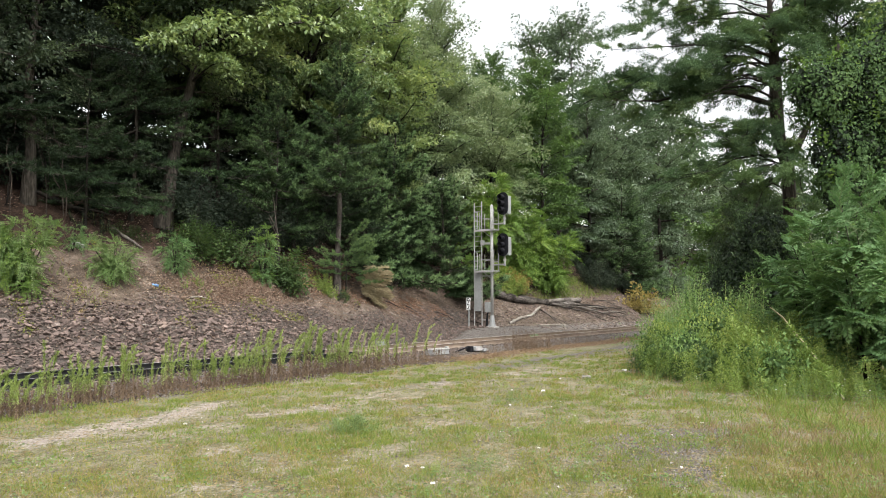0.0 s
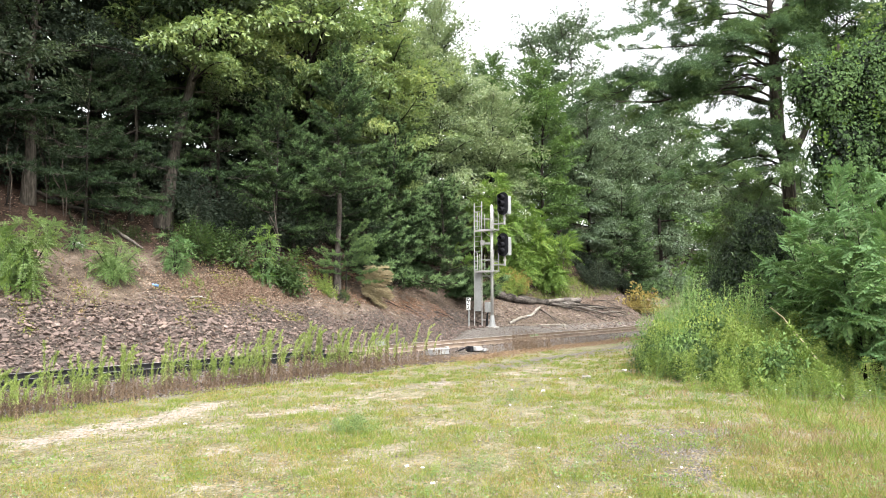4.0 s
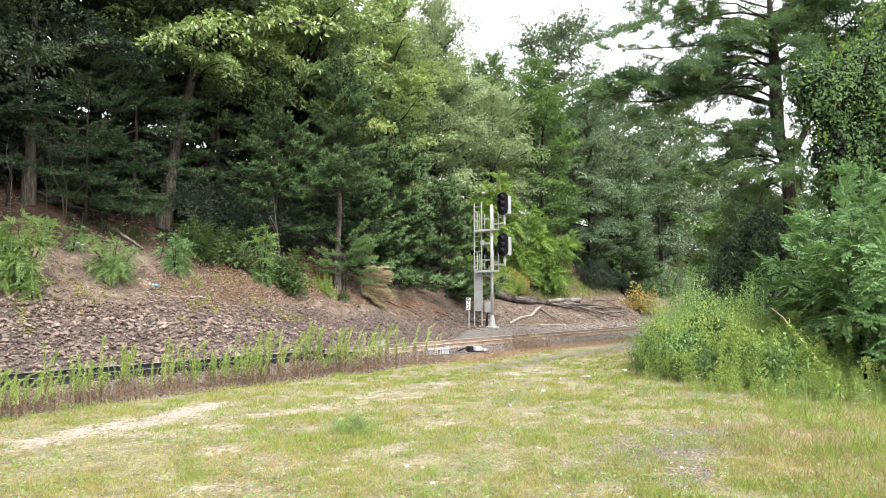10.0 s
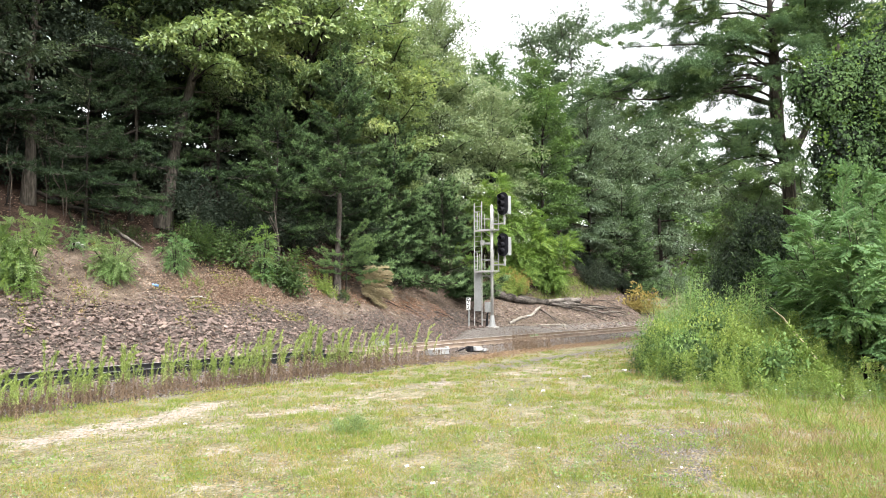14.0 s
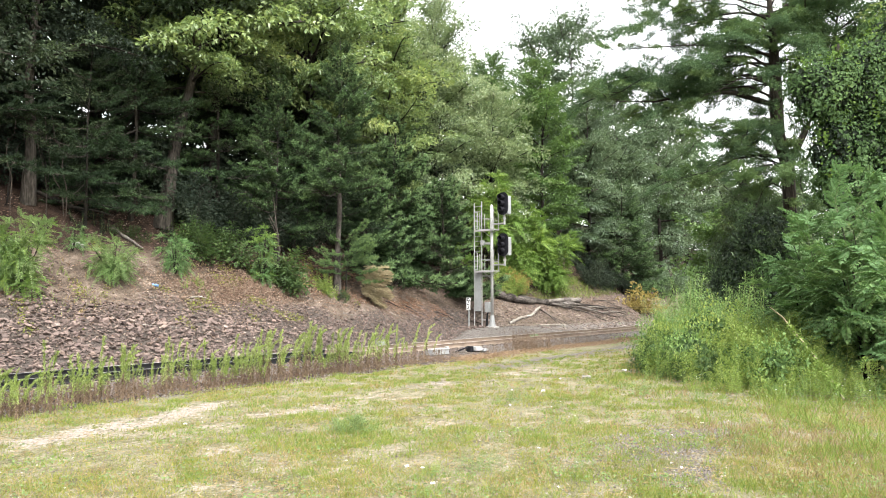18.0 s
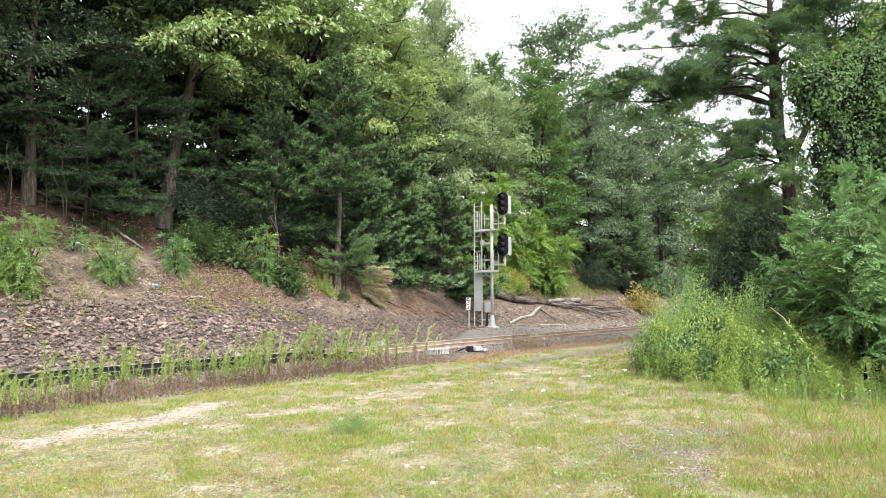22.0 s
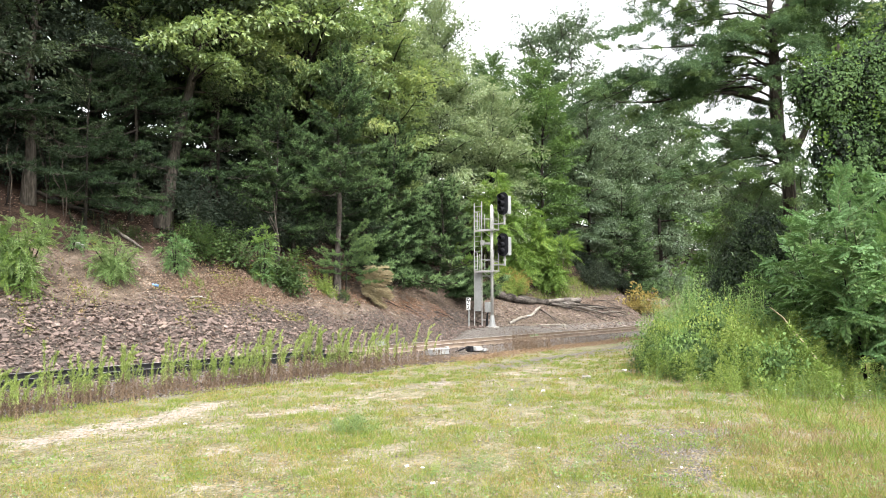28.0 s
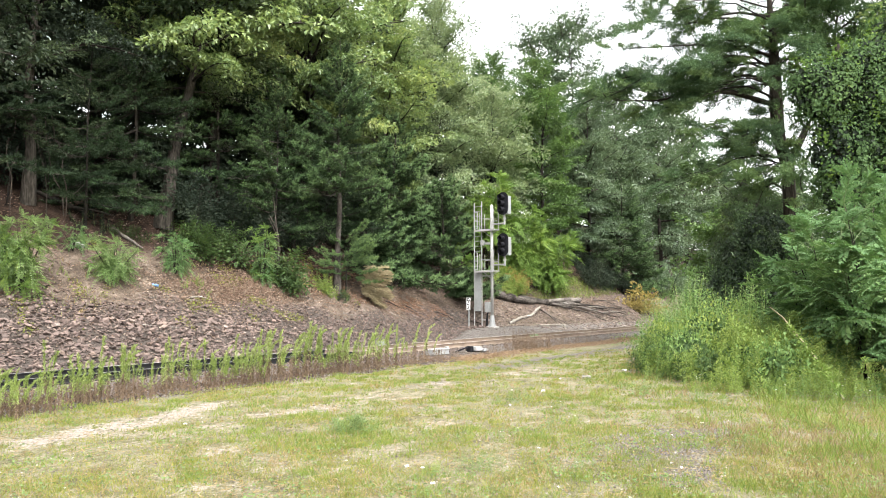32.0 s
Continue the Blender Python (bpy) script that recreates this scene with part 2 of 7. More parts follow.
M_CHIP = mat_island("slope_chip", ((0.0, (0.0945, 0.0754, 0.064)), (0.5, (0.1688, 0.1352, 0.1152)), (0.9, (0.2565, 0.2054, 0.1754)), (1.0, (0.3645, 0.3055, 0.2624))), 0.9, 25)
M_LITTER = mat_island("leaf_litter", ((0.0, (0.08407, 0.05453, 0.04033)), (0.4, (0.2042, 0.1363, 0.09684)), (0.8, (0.28, 0.20, 0.148)), (1.0, (0.38, 0.32, 0.26))), 0.85, 25)
M_NEEDLES = mat_island("needle_litter", ((0.0, (0.085, 0.045, 0.028)), (0.5, (0.17, 0.095, 0.058)), (0.9, (0.26, 0.155, 0.095)), (1.0, (0.34, 0.24, 0.17))), 0.85, 25)
M_WHITE = mat_plain("white_stone", ((0.3, (0.60, 0.58, 0.54)), (0.7, (0.82, 0.81, 0.78))), 20, 0.8, 0, 0.3)
M_PETAL = mat_plain("white_petal", ((0.3, (0.72, 0.71, 0.66)), (0.7, (0.84, 0.83, 0.80))), 20, 0.7, 0, 0.1)
M_GALV = mat_plain("galvanised_steel", ((0.34, (0.27, 0.265, 0.255)), (0.66, (0.40, 0.395, 0.38))), 8, 0.55, 0.2, 0.08, 0.004)
M_GREYBOX = mat_plain("grey_enamel", ((0.34, (0.20, 0.205, 0.205)), (0.66, (0.31, 0.315, 0.31))), 6, 0.5, 0.1, 0.06, 0.003)
M_BLACK = mat_plain("black_enamel", ((0.3, (0.006, 0.006, 0.008)), (0.7, (0.014, 0.014, 0.017))), 6, 0.85, 0, 0.1, 0.003)
M_LENS = mat_plain("dark_lens", ((0.3, (0.01, 0.01, 0.012)), (0.7, (0.02, 0.02, 0.02))), 6, 0.45, 0, 0.0)
M_CONC = mat_plain("concrete", ((0.3, (0.26, 0.25, 0.23)), (0.7, (0.42, 0.41, 0.38))), 10, 0.9, 0, 0.3, 0.006)
M_SIGN = mat_plain("white_sign", ((0.3, (0.70, 0.70, 0.68)), (0.7, (0.82, 0.82, 0.80))), 5, 0.5, 0, 0.05)
M_TIE = mat_plain("creosoted_tie", ((0.25, (0.022, 0.018, 0.015)), (0.55, (0.065, 0.052, 0.043)), (0.8, (0.14, 0.12, 0.10))), 10, 0.9, 0, 0.7, 0.01, (1, 0.15, 1), 0.2)
M_RAILSIDE = mat_plain("rusty_rail", ((0.34, (0.10, 0.074, 0.056)), (0.5, (0.20, 0.152, 0.115)), (0.66, (0.31, 0.25, 0.195))), 5, 0.8, 0.2, 0.3, 0.005, (0.2, 1, 1))
M_RAILDARK = mat_plain("oily_rail", ((0.25, (0.006, 0.006, 0.007)), (0.6, (0.014, 0.014, 0.015)), (0.85, (0.045, 0.040, 0.036))), 5, 0.85, 0.0, 0.2, 0.003, (0.2, 1, 1))
M_RAILTOP = mat_plain("worn_rail_head", ((0.34, (0.34, 0.325, 0.31)), (0.66, (0.52, 0.50, 0.48))), 6, 0.45, 0.25, 0.05, 0.002, (0.1, 1, 1))
M_GREEN = mat_plain("green_paint", ((0.3, (0.18, 0.34, 0.16)), (0.7, (0.28, 0.45, 0.24))), 12, 0.7, 0, 0.2, 0.004)
M_TAN = mat_plain("pale_stalk", ((0.34, (0.09, 0.07875, 0.0375)), (0.66, (0.18, 0.1575, 0.0825))), 12, 0.8, 0, 0.3, 0.004)
M_BLUE = mat_plain("blue_plastic", ((0.3, (0.10, 0.22, 0.46)), (0.7, (0.17, 0.32, 0.58))), 12, 0.4, 0, 0.1, 0.004)


def mat_ground():
    m, n, l, b, out = nodes_of("earth")
    tc = n.new("ShaderNodeTexCoord")
    P = tc.outputs["Object"]

    def attr(name):
        a = n.new("ShaderNodeAttribute")
        a.attribute_name = name
        return a.outputs["Fac"]
    big, mid, fine, grit = noise_of(n, l, 0.35, 4, P), noise_of(n, l, 2.2, 6, P, 0.65), noise_of(n, l, 11, 6, P, 0.7), noise_of(n, l, 45, 4, P, 0.75)

    def two(a, wa, b2, wb):
        return maths(n, l, "ADD", maths(n, l, "MULTIPLY", a, wa), maths(n, l, "MULTIPLY", b2, wb))
    turf = ramp(n, l, two(mid, 0.28, two(fine, 0.4, grit, 0.6), 0.72),
                ((0.39, (0.040, 0.042, 0.020)), (0.45, (0.100, 0.095, 0.048)), (0.52, (0.170, 0.155, 0.095)), (0.59, (0.27, 0.24, 0.19))))
    sand = ramp(n, l, two(fine, 0.5, grit, 0.5), ((0.38, (0.085, 0.070, 0.058)), (0.47, (0.21, 0.180, 0.150)), (0.57, (0.335, 0.295, 0.255))))
    gravel = ramp(n, l, grit, ((0.38, (0.026, 0.022, 0.019)), (0.49, (0.088, 0.078, 0.070)), (0.60, (0.23, 0.21, 0.192))))
    soil = ramp(n, l, two(mid, 0.35, two(fine, 0.4, grit, 0.6), 0.65),
                ((0.38, (0.022, 0.017, 0.013)), (0.48, (0.074, 0.056, 0.042)), (0.56, (0.140, 0.110, 0.086)), (0.62, (0.28, 0.235, 0.19))))
    # Woodland floor: brown litter, with the trees' shade put into the darker tones.
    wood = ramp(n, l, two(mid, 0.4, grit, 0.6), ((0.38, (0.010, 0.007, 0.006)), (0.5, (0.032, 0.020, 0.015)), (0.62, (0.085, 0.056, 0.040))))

    def edge(a, soft):
        return maths(n, l, "MULTIPLY", maths(n, l, "ADD", maths(n, l, "SUBTRACT", a, 0.42), maths(n, l, "MULTIPLY", maths(n, l, "SUBTRACT", two(mid, 0.4, fine, 0.6), 0.5), 3.2)), soft, True)
    c = mix_col(n, l, edge(attr("bare"), 2.5), turf, sand)
    c = mix_col(n, l, edge(attr("gravel"), 4.0), c, gravel)
    c = mix_col(n, l, edge(attr("bank"), 4.0), c, soil)
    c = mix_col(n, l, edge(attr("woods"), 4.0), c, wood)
    # Gaps between the riprap stones: shade put into a darker ground colour.
    c = mix_col(n, l, maths(n, l, "MULTIPLY", attr("gap_shade"), 0.9), c, ramp(n, l, two(fine, 0.4, grit, 0.6), ((0.4, (0.018, 0.015, 0.013)), (0.6, (0.085, 0.072, 0.063)))))
    l.new(c, b.inputs["Base Color"])
    b.inputs["Roughness"].default_value = 0.95
    b.inputs["Specular IOR Level"].default_value = 0.1
    bump_to(n, l, b, maths(n, l, "ADD", fine, maths(n, l, "MULTIPLY", grit, 0.6)), 0.8, 0.03)
    return m


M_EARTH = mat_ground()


# ---- geometry helpers ----
def smooth(x, a, b):
    t = np.clip((np.asarray(x, float) - a) / (b - a), 0, 1)
    return t * t * (3 - 2 * t)


def lump(x, y, size, seed=0):
    """Soft value noise between -1 and 1 on the plan."""
    x, y = np.asarray(x, float) / size, np.asarray(y, float) / size
    i, j = np.floor(x), np.floor(y)
    u, v = x - i, y - j
    u, v = u * u * (3 - 2 * u), v * v * (3 - 2 * v)

    def h(a, b):
        q = np.sin(a * 127.1 + b * 311.7 + seed * 74.7) * 43758.5453
        return (q - np.floor(q)) * 2 - 1
    return (h(i, j) * (1 - u) + h(i + 1, j) * u) * (1 - v) + (h(i, j + 1) * (1 - u) + h(i + 1, j + 1) * u) * v


def toe(x):
    return 19.7 + 2.5 * smooth(x, 24, 34) * (1 - 0.6 * smooth(x, 42, 60))


def terrain(x, y):
    x, y = np.asarray(x, float), np.asarray(y, float)
    low = np.interp(y, [-5, 2, 13.6, 15.3, 16.0, 18.9, 19.7], [0.02, 0.0, -0.35, -0.32, -0.2, -0.2, -0.24])
    low = low + 0.45 * smooth(x, 28, 33) * (1 - smooth(x, 38, 44)) * smooth(y, 20.0, 21.6)
    q = y - toe(x)
    rise = np.interp(q, [0, 3.3, 7.3, 8.8, 13, 18, 30, 300], [-0.24, 1.85, 5.0, 5.75, 8.2, 11.8, 15, 18])
    rise = rise + 0.12 * smooth(q, 0.3, 1.5) * lump(x, y, 1.3, 3) + 0.05 * smooth(q, 0, 1) * lump(x, y, 0.5, 5)
    z = np.where(q > 0, np.maximum(low, rise), low)
    return z + 0.03 * lump(x, y, 1.7, 1) * (1 - smooth(y, 14.5, 15.5)) + 0.012 * lump(x, y, 0.5, 2) * (1 - smooth(y, 14.5, 15.5))


def rock_edge(x, y):
    """Share of stone on the slope: full near the toe, thinning out upwards."""
    q = y - toe(x)
    top = 3.0 - 0.8 * smooth(x, 12, 27) + 0.6 * lump(x, y, 2.0, 41)
    return (1 - smooth(q, top - 0.7, top + 0.5)) * (q > -0.35)


def ground_z(x, y):
    return float(terrain(x, y))


def bare_of(x, y):
    """How bare the track-side lawn is: two sandy wheel ruts and patches between them."""
    wob = 0.5 * lump(x, y * 0, 9, 7)
    r1 = np.exp(-((y - np.minimum(10.45 + 0.2 * (x - 4), 11.9) - 0.3 * wob) / 0.62) ** 2) * (1 - 0.6 * smooth(x, 7.0, 11)) * (0.85 + 0.5 * lump(x, y, 0.6, 14))
    r2 = np.exp(-((y - 9.45 - wob) / 0.7) ** 2) * (0.5 + 0.35 * lump(x, y, 0.7, 16))
    patch = 0.5 * np.clip(lump(x, y, 0.9, 11) + 1.0 * lump(x, y, 0.35, 12), 0, 1)
    blots = sum(w * np.exp(-((x - cx) / sx) ** 2 - ((y - cy) / sy) ** 2) for cx, cy, sx, sy, w in
                ((10.4, 9.75, 0.8, 0.45, 1.0), (10.7, 8.75, 0.55, 0.32, 1.0), (8.6, 9.1, 1.0, 0.35, 0.8), (9.9, 8.0, 0.7, 0.5, 0.55), (7.3, 7.7, 0.5, 0.35, 0.55), (8.6, 6.3, 0.6, 0.4, 0.5), (13.6, 7.7, 0.5, 0.3, 0.6), (6.4, 5.6, 0.5, 0.35, 0.5), (11.7, 9.9, 0.9, 0.25, 0.7), (16.0, 7.3, 0.5, 0.3, 0.7)))
    patch = patch + 1.5 * blots * (0.75 + 0.5 * lump(x, y, 0.3, 15))
    zone = smooth(y, 3.0, 6.5) * (1 - smooth(y, 12.2, 12.9)) * (1 - smooth(y, 11.2, 11.7) * (1 - smooth(x, 6.0, 8.0)))
    near = 0.58 * np.clip(lump(x, y, 0.8, 17) + 0.7 * lump(x, y, 0.3, 18), 0, 1)
    return np.clip((r1 + r2 + patch * (0.8 + 0.95 * (1 - smooth(x, 4.5, 9.5))) + 0.08) * zone * (0.6 + 0.4 * lump(x, y, 0.8, 13)) * (1 - 0.45 * smooth(x, 16, 30)) + near * (1 - zone) * (y < 12.5), 0, 1)


def mesh_np(name, V, faces, mats, idx=None, smooth_on=False):
    """A mesh from an array of corners and a list of face arrays (triangles or quads)."""
    me = bpy.data.meshes.new(name)
    V = np.asarray(V, np.float32)
    faces = [np.asarray(f, np.int32) for f in faces if len(f)]
    me.vertices.add(len(V))
    me.vertices.foreach_set("co", V.ravel())
    loops = np.concatenate([f.ravel() for f in faces])
    tot = np.concatenate([np.full(len(f), f.shape[1], np.int32) for f in faces])
    me.loops.add(len(loops))
    me.loops.foreach_set("vertex_index", loops)
    me.polygons.add(len(tot))
    me.polygons.foreach_set("loop_start", np.concatenate([[0], np.cumsum(tot)[:-1]]).astype(np.int32))
    if idx is not None:
        me.polygons.foreach_set("material_index", np.concatenate([np.full(len(f), i, np.int32) for f, i in zip(faces, idx)]))
    me.polygons.foreach_set("use_smooth", np.full(len(tot), bool(smooth_on)))
    for m in mats:
        me.materials.append(m)
    me.update(calc_edges=True)
    return me


class Geo:
    """Collects pieces for one mesh, each with a material slot."""

    def __init__(self):
        self.v, self.f, self.i, self.n = [], [], [], 0

    def add(self, V, F, slot=0):
        V, F = np.asarray(V, float), np.asarray(F, int)
        if len(F):
            self.v.append(V)
            self.f.append(F + self.n)
            self.i.append(slot)
            self.n += len(V)

    def mesh(self, name, mats, smooth_on=False):
        return mesh_np(name, np.concatenate(self.v), self.f, mats, self.i, smooth_on)


def tube(pts, radii, n=6):
    """Tapered tube along a line of points."""
    pts = np.asarray(pts, float)
    k = len(pts)
    d = np.gradient(pts, axis=0)
    d /= np.linalg.norm(d, axis=1)[:, None] + 1e-9
    ref = np.where(np.abs(d[:, 2:3]) > 0.9, np.array([[1.0, 0, 0]]), np.array([[0, 0, 1.0]]))
    a = np.cross(d, ref)
    a /= np.linalg.norm(a, axis=1)[:, None] + 1e-9
    b = np.cross(d, a)
    th = np.arange(n) * 2 * np.pi / n
    ring = a[:, None, :] * np.cos(th)[None, :, None] + b[:, None, :] * np.sin(th)[None, :, None]
    V = (pts[:, None, :] + ring * np.asarray(radii, float)[:, None, None]).reshape(-1, 3)
    i, j = np.meshgrid(np.arange(k - 1), np.arange(n), indexing="ij")
    q = np.stack([i * n + j, i * n + (j + 1) % n, (i + 1) * n + (j + 1) % n, (i + 1) * n + j], -1).reshape(-1, 4)
    return V, q


def unit(a):
    return a / (np.linalg.norm(a, axis=-1, keepdims=True) + 1e-9)


def leaf_quads(C, D, N, L, W, fold=0.25, wide_at=0.45):
    """Pointed, slightly folded leaves from C along D with face N."""
    D = unit(D)
    S = unit(np.cross(D, N))
    N = np.cross(S, D)
    L, W = np.broadcast_to(L, len(C))[:, None], np.broadcast_to(W, len(C))[:, None]
    mid = C + D * L * wide_at
    V = np.stack([C, mid + S * W / 2 + N * W * fold, C + D * L - N * L * 0.12, mid - S * W / 2 + N * W * fold], 1).reshape(-1, 3)
    return V, np.arange(len(C) * 4).reshape(-1, 4)


def blades(C, D, L, W):
    """Thin triangles from C along D."""
    D = unit(D)
    S = unit(np.cross(D, np.random.normal(size=D.shape)))
    L, W = np.broadcast_to(L, len(C))[:, None], np.broadcast_to(W, len(C))[:, None]
    V = np.stack([C - S * W / 2, C + S * W / 2, C + D * L], 1).reshape(-1, 3)
    return V, np.arange(len(C) * 3).reshape(-1, 3)


def thing(name, label, category, m=None, group="", kind=""):
    ob = tagged(new(name), label, category, group, kind)
    ob.empty_display_size = 0.2
    if m is not None:
        ob.matrix_basis = m
    return ob


def hang(name, me, parent, m=None, label=""):
    """Links a mesh as one part under a thing or part."""
    ob = new(name, me)
    ob.parent = parent
    if m is not None:
        ob.matrix_basis = m
    if label:
        ob["label"] = label
    return ob


def part(name, bm, material, parent, label="", m=None, flat=True):
    me = bpy.data.meshes.new(name)
    bm.to_mesh(me)
    bm.free()
    me.materials.append(material)
    if not flat:
        for f in me.polygons:
            f.use_smooth = True
    return hang(name, me, parent, m, label)


def box_bm(sx, sy, sz, bevel=0.01, at=(0, 0, 0)):
    bm = bmesh.new()
    bmesh.ops.create_cube(bm, size=1.0, matrix=Matrix.Translation(at) @ Matrix.Diagonal((sx, sy, sz, 1)))
    if bevel:
        bmesh.ops.bevel(bm, geom=list(bm.edges), offset=bevel, segments=2, affect="EDGES", profile=0.6)
    return bm


def pipe_bm(a, b, r, n=10, r2=None):
    a, b = Vector(a), Vector(b)
    bm = bmesh.new()
    m = Matrix.Translation((a + b) / 2) @ (b - a).to_track_quat("Z", "Y").to_matrix().to_4x4()
    bmesh.ops.create_cone(bm, cap_ends=True, segments=n, radius1=r, radius2=r if r2 is None else r2, depth=(b - a).length, matrix=m)
    return bm


def joined(*bms):
    out = bmesh.new()
    for b in bms:
        me = bpy.data.meshes.new("tmp")
        b.to_mesh(me)
        b.free()
        out.from_mesh(me)
        bpy.data.meshes.remove(me)
    return out


SWAY = []


def sways(ob, amp, phase, kind="gust", flutter=1.0, axis=None):
    """Notes a thing or part that the wind moves; it is keyed at the end."""
    SWAY.append((ob, ob.matrix_basis.copy(), amp, phase, kind, flutter, axis))
    return ob


# ---- ground ----
def make_ground():
    def line(lo, hi, step, far):
        core = np.arange(lo, hi + step / 2, step)
        left = [lo - k for k in (2, 6, 14, 30, 60, 120, 300, 900, 2500) if far]
        right = [hi + k for k in (2, 6, 14, 30, 60, 120, 300, 900, 2500) if far]
        return np.concatenate([left[::-1], core, right])
    X, Y = line(-2, 66, 0.34, True), line(-4, 31, 0.25, True)
    gx, gy = np.meshgrid(X, Y, indexing="ij")
    gz = terrain(gx, gy)
    V = np.stack([gx, gy, gz], -1).reshape(-1, 3)
    nx, ny = len(X), len(Y)
    i, j = np.meshgrid(np.arange(nx - 1), np.arange(ny - 1), indexing="ij")
    Q = np.stack([i * ny + j, (i + 1) * ny + j, (i + 1) * ny + j + 1, i * ny + j + 1], -1).reshape(-1, 4)
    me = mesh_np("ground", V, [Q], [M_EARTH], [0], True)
    x, y = V[:, 0], V[:, 1]
    q = y - toe(x)
    edge_w = 2.6 + 0.6 * lump(x, y, 2.5, 21) + 1.2 * (1 - smooth(x, 12, 26))
    vals = {"bare": bare_of(x, y),
            "gravel": np.clip(smooth(y, 13.3, 14.2) * (1 - smooth(q, 0.2, 1.2)) + 0.95 * np.exp(-((y - 11.4) / 0.8) ** 2) * smooth(x, 14, 19)
                              + 0.5 * np.clip(lump(x, y, 1.2, 31), 0, 1) * (y < 6) * smooth(x, 5, 8)
                              + 0.72 * np.exp(-(((x - 8.6) / 2.8) ** 2 + ((y - 2.5) / 1.0) ** 2)) * (0.65 + 0.5 * lump(x, y, 0.5, 33))
                              + 0.75 * np.exp(-((y - 9.95 - 0.11 * (x - 11.8)) / 0.3) ** 2) * smooth(x, 10.5, 12.5) * (1 - smooth(x, 17, 20)) * (0.65 + 0.5 * lump(x, y, 0.4, 34))
                              + 0.8 * np.exp(-(((x - 10.2) / 0.5) ** 2 + ((y - 8.1) / 0.6) ** 2)) * (0.6 + 0.5 * lump(x, y, 0.3, 35))
                              + np.exp(-(((x - 35.5) / 4.0) ** 2 + ((y - 21.0) / 1.3) ** 2)), 0, 1),
            "gap_shade": np.clip(rock_edge(x, y) * 1.2, 0, 1) * smooth(40 - x, 0, 5),
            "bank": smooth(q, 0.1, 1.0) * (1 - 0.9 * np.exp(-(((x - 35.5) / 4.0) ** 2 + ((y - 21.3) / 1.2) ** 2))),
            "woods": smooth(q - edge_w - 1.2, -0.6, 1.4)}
    for k, v in vals.items():
        a = me.attributes.new(k, "FLOAT", "POINT")
        a.data.foreach_set("value", v.astype(np.float32))
    tagged(new("ground", me), "patchy dry grass, sandy ruts, gravel and a littered earth bank", "ground", kind="structure")


make_ground()


# ---- railway ----
def rail_section():
    """Half-outline of a flat-bottomed rail, top at z = 0, base at -0.186."""
    h = [(0.034, 0.0), (0.037, -0.008), (0.036, -0.036), (0.012, -0.05), (0.009, -0.10), (0.013, -0.15), (0.07, -0.168), (0.076, -0.175), (0.076, -0.186)]
    return [(-a, b) for a, b in h[::-1]] + h


def make_track():
    track = thing("railway_track", "single rusty railway track on dark wooden ties", "railway track", kind="structure")
    sec = rail_section()
    n = len(sec)
    for y, side, lab in ((16.7, M_RAILSIDE, "near steel rail with rusty web"), (18.205, M_RAILSIDE, "far steel rail with rusty web")):
        for x0, x1 in ((-30, 17.6), (17.61, 33.3), (33.31, 250)):
            V = [(x, y + a, b) for x in (x0, x1) for a, b in sec]
            Q = [(i, (i + 1) % n, n + (i + 1) % n, n + i) for i in range(n)]
            me = mesh_np("rail", V, [np.array(Q)], [M_RAILDARK if x1 < 20 else side, M_RAILSTEEL if x1 < 20 else M_RAILTOP], [0])
            top = [p.index for p in me.polygons if p.center.z > -0.004]
            for i in top:
                me.polygons[i].material_index = 1
            hang("rail", me, track, None, lab)
    # joint bars with bolts
    for x, y, mt in ((33.3, 18.205, M_GREEN), (33.3, 16.7, M_RAILSIDE), (17.6, 16.7, M_RAILDARK)):
        bar = part("joint_bar", box_bm(0.92, 0.03, 0.085, 0.006, (x, y - 0.033, -0.095)), mt, track, "bolted joint bar")
        for k in range(6):
            part("bolt", pipe_bm((x - 0.38 + k * 0.152, y - 0.08, -0.095), (x - 0.38 + k * 0.152, y - 0.04, -0.095), 0.016, 6), M_RAILSIDE, bar)
    tie = bpy.data.meshes.new("tie")
    b = box_bm(0.23, 2.6, 0.18, 0.012)
    b.to_mesh(tie)
    b.free()
    tie.materials.append(M_TIE)
    plate = bpy.data.meshes.new("tie_plate")
    b = joined(box_bm(0.19, 0.33, 0.018, 0), box_bm(0.03, 0.03, 0.05, 0, (0.06, 0.10, 0.02)), box_bm(0.03, 0.03, 0.05, 0, (-0.06, -0.10, 0.02)))
    b.to_mesh(plate)
    b.free()
    plate.materials.append(M_RAILSIDE)
    rnd = random.Random(4)
    for k in range(170):
        x = -4 + k * 0.545
        o = hang("tie", tie, track, pose(x + rnd.uniform(-0.03, 0.03), 17.45 + rnd.uniform(-0.06, 0.06), -0.293, rnd.uniform(-0.6, 0.6), 0, rnd.uniform(-1.5, 1.5)))
        if x < 62:
            hang("tie_plate", plate, o, pose(0, -0.752, 0.098))
    return track


make_track()


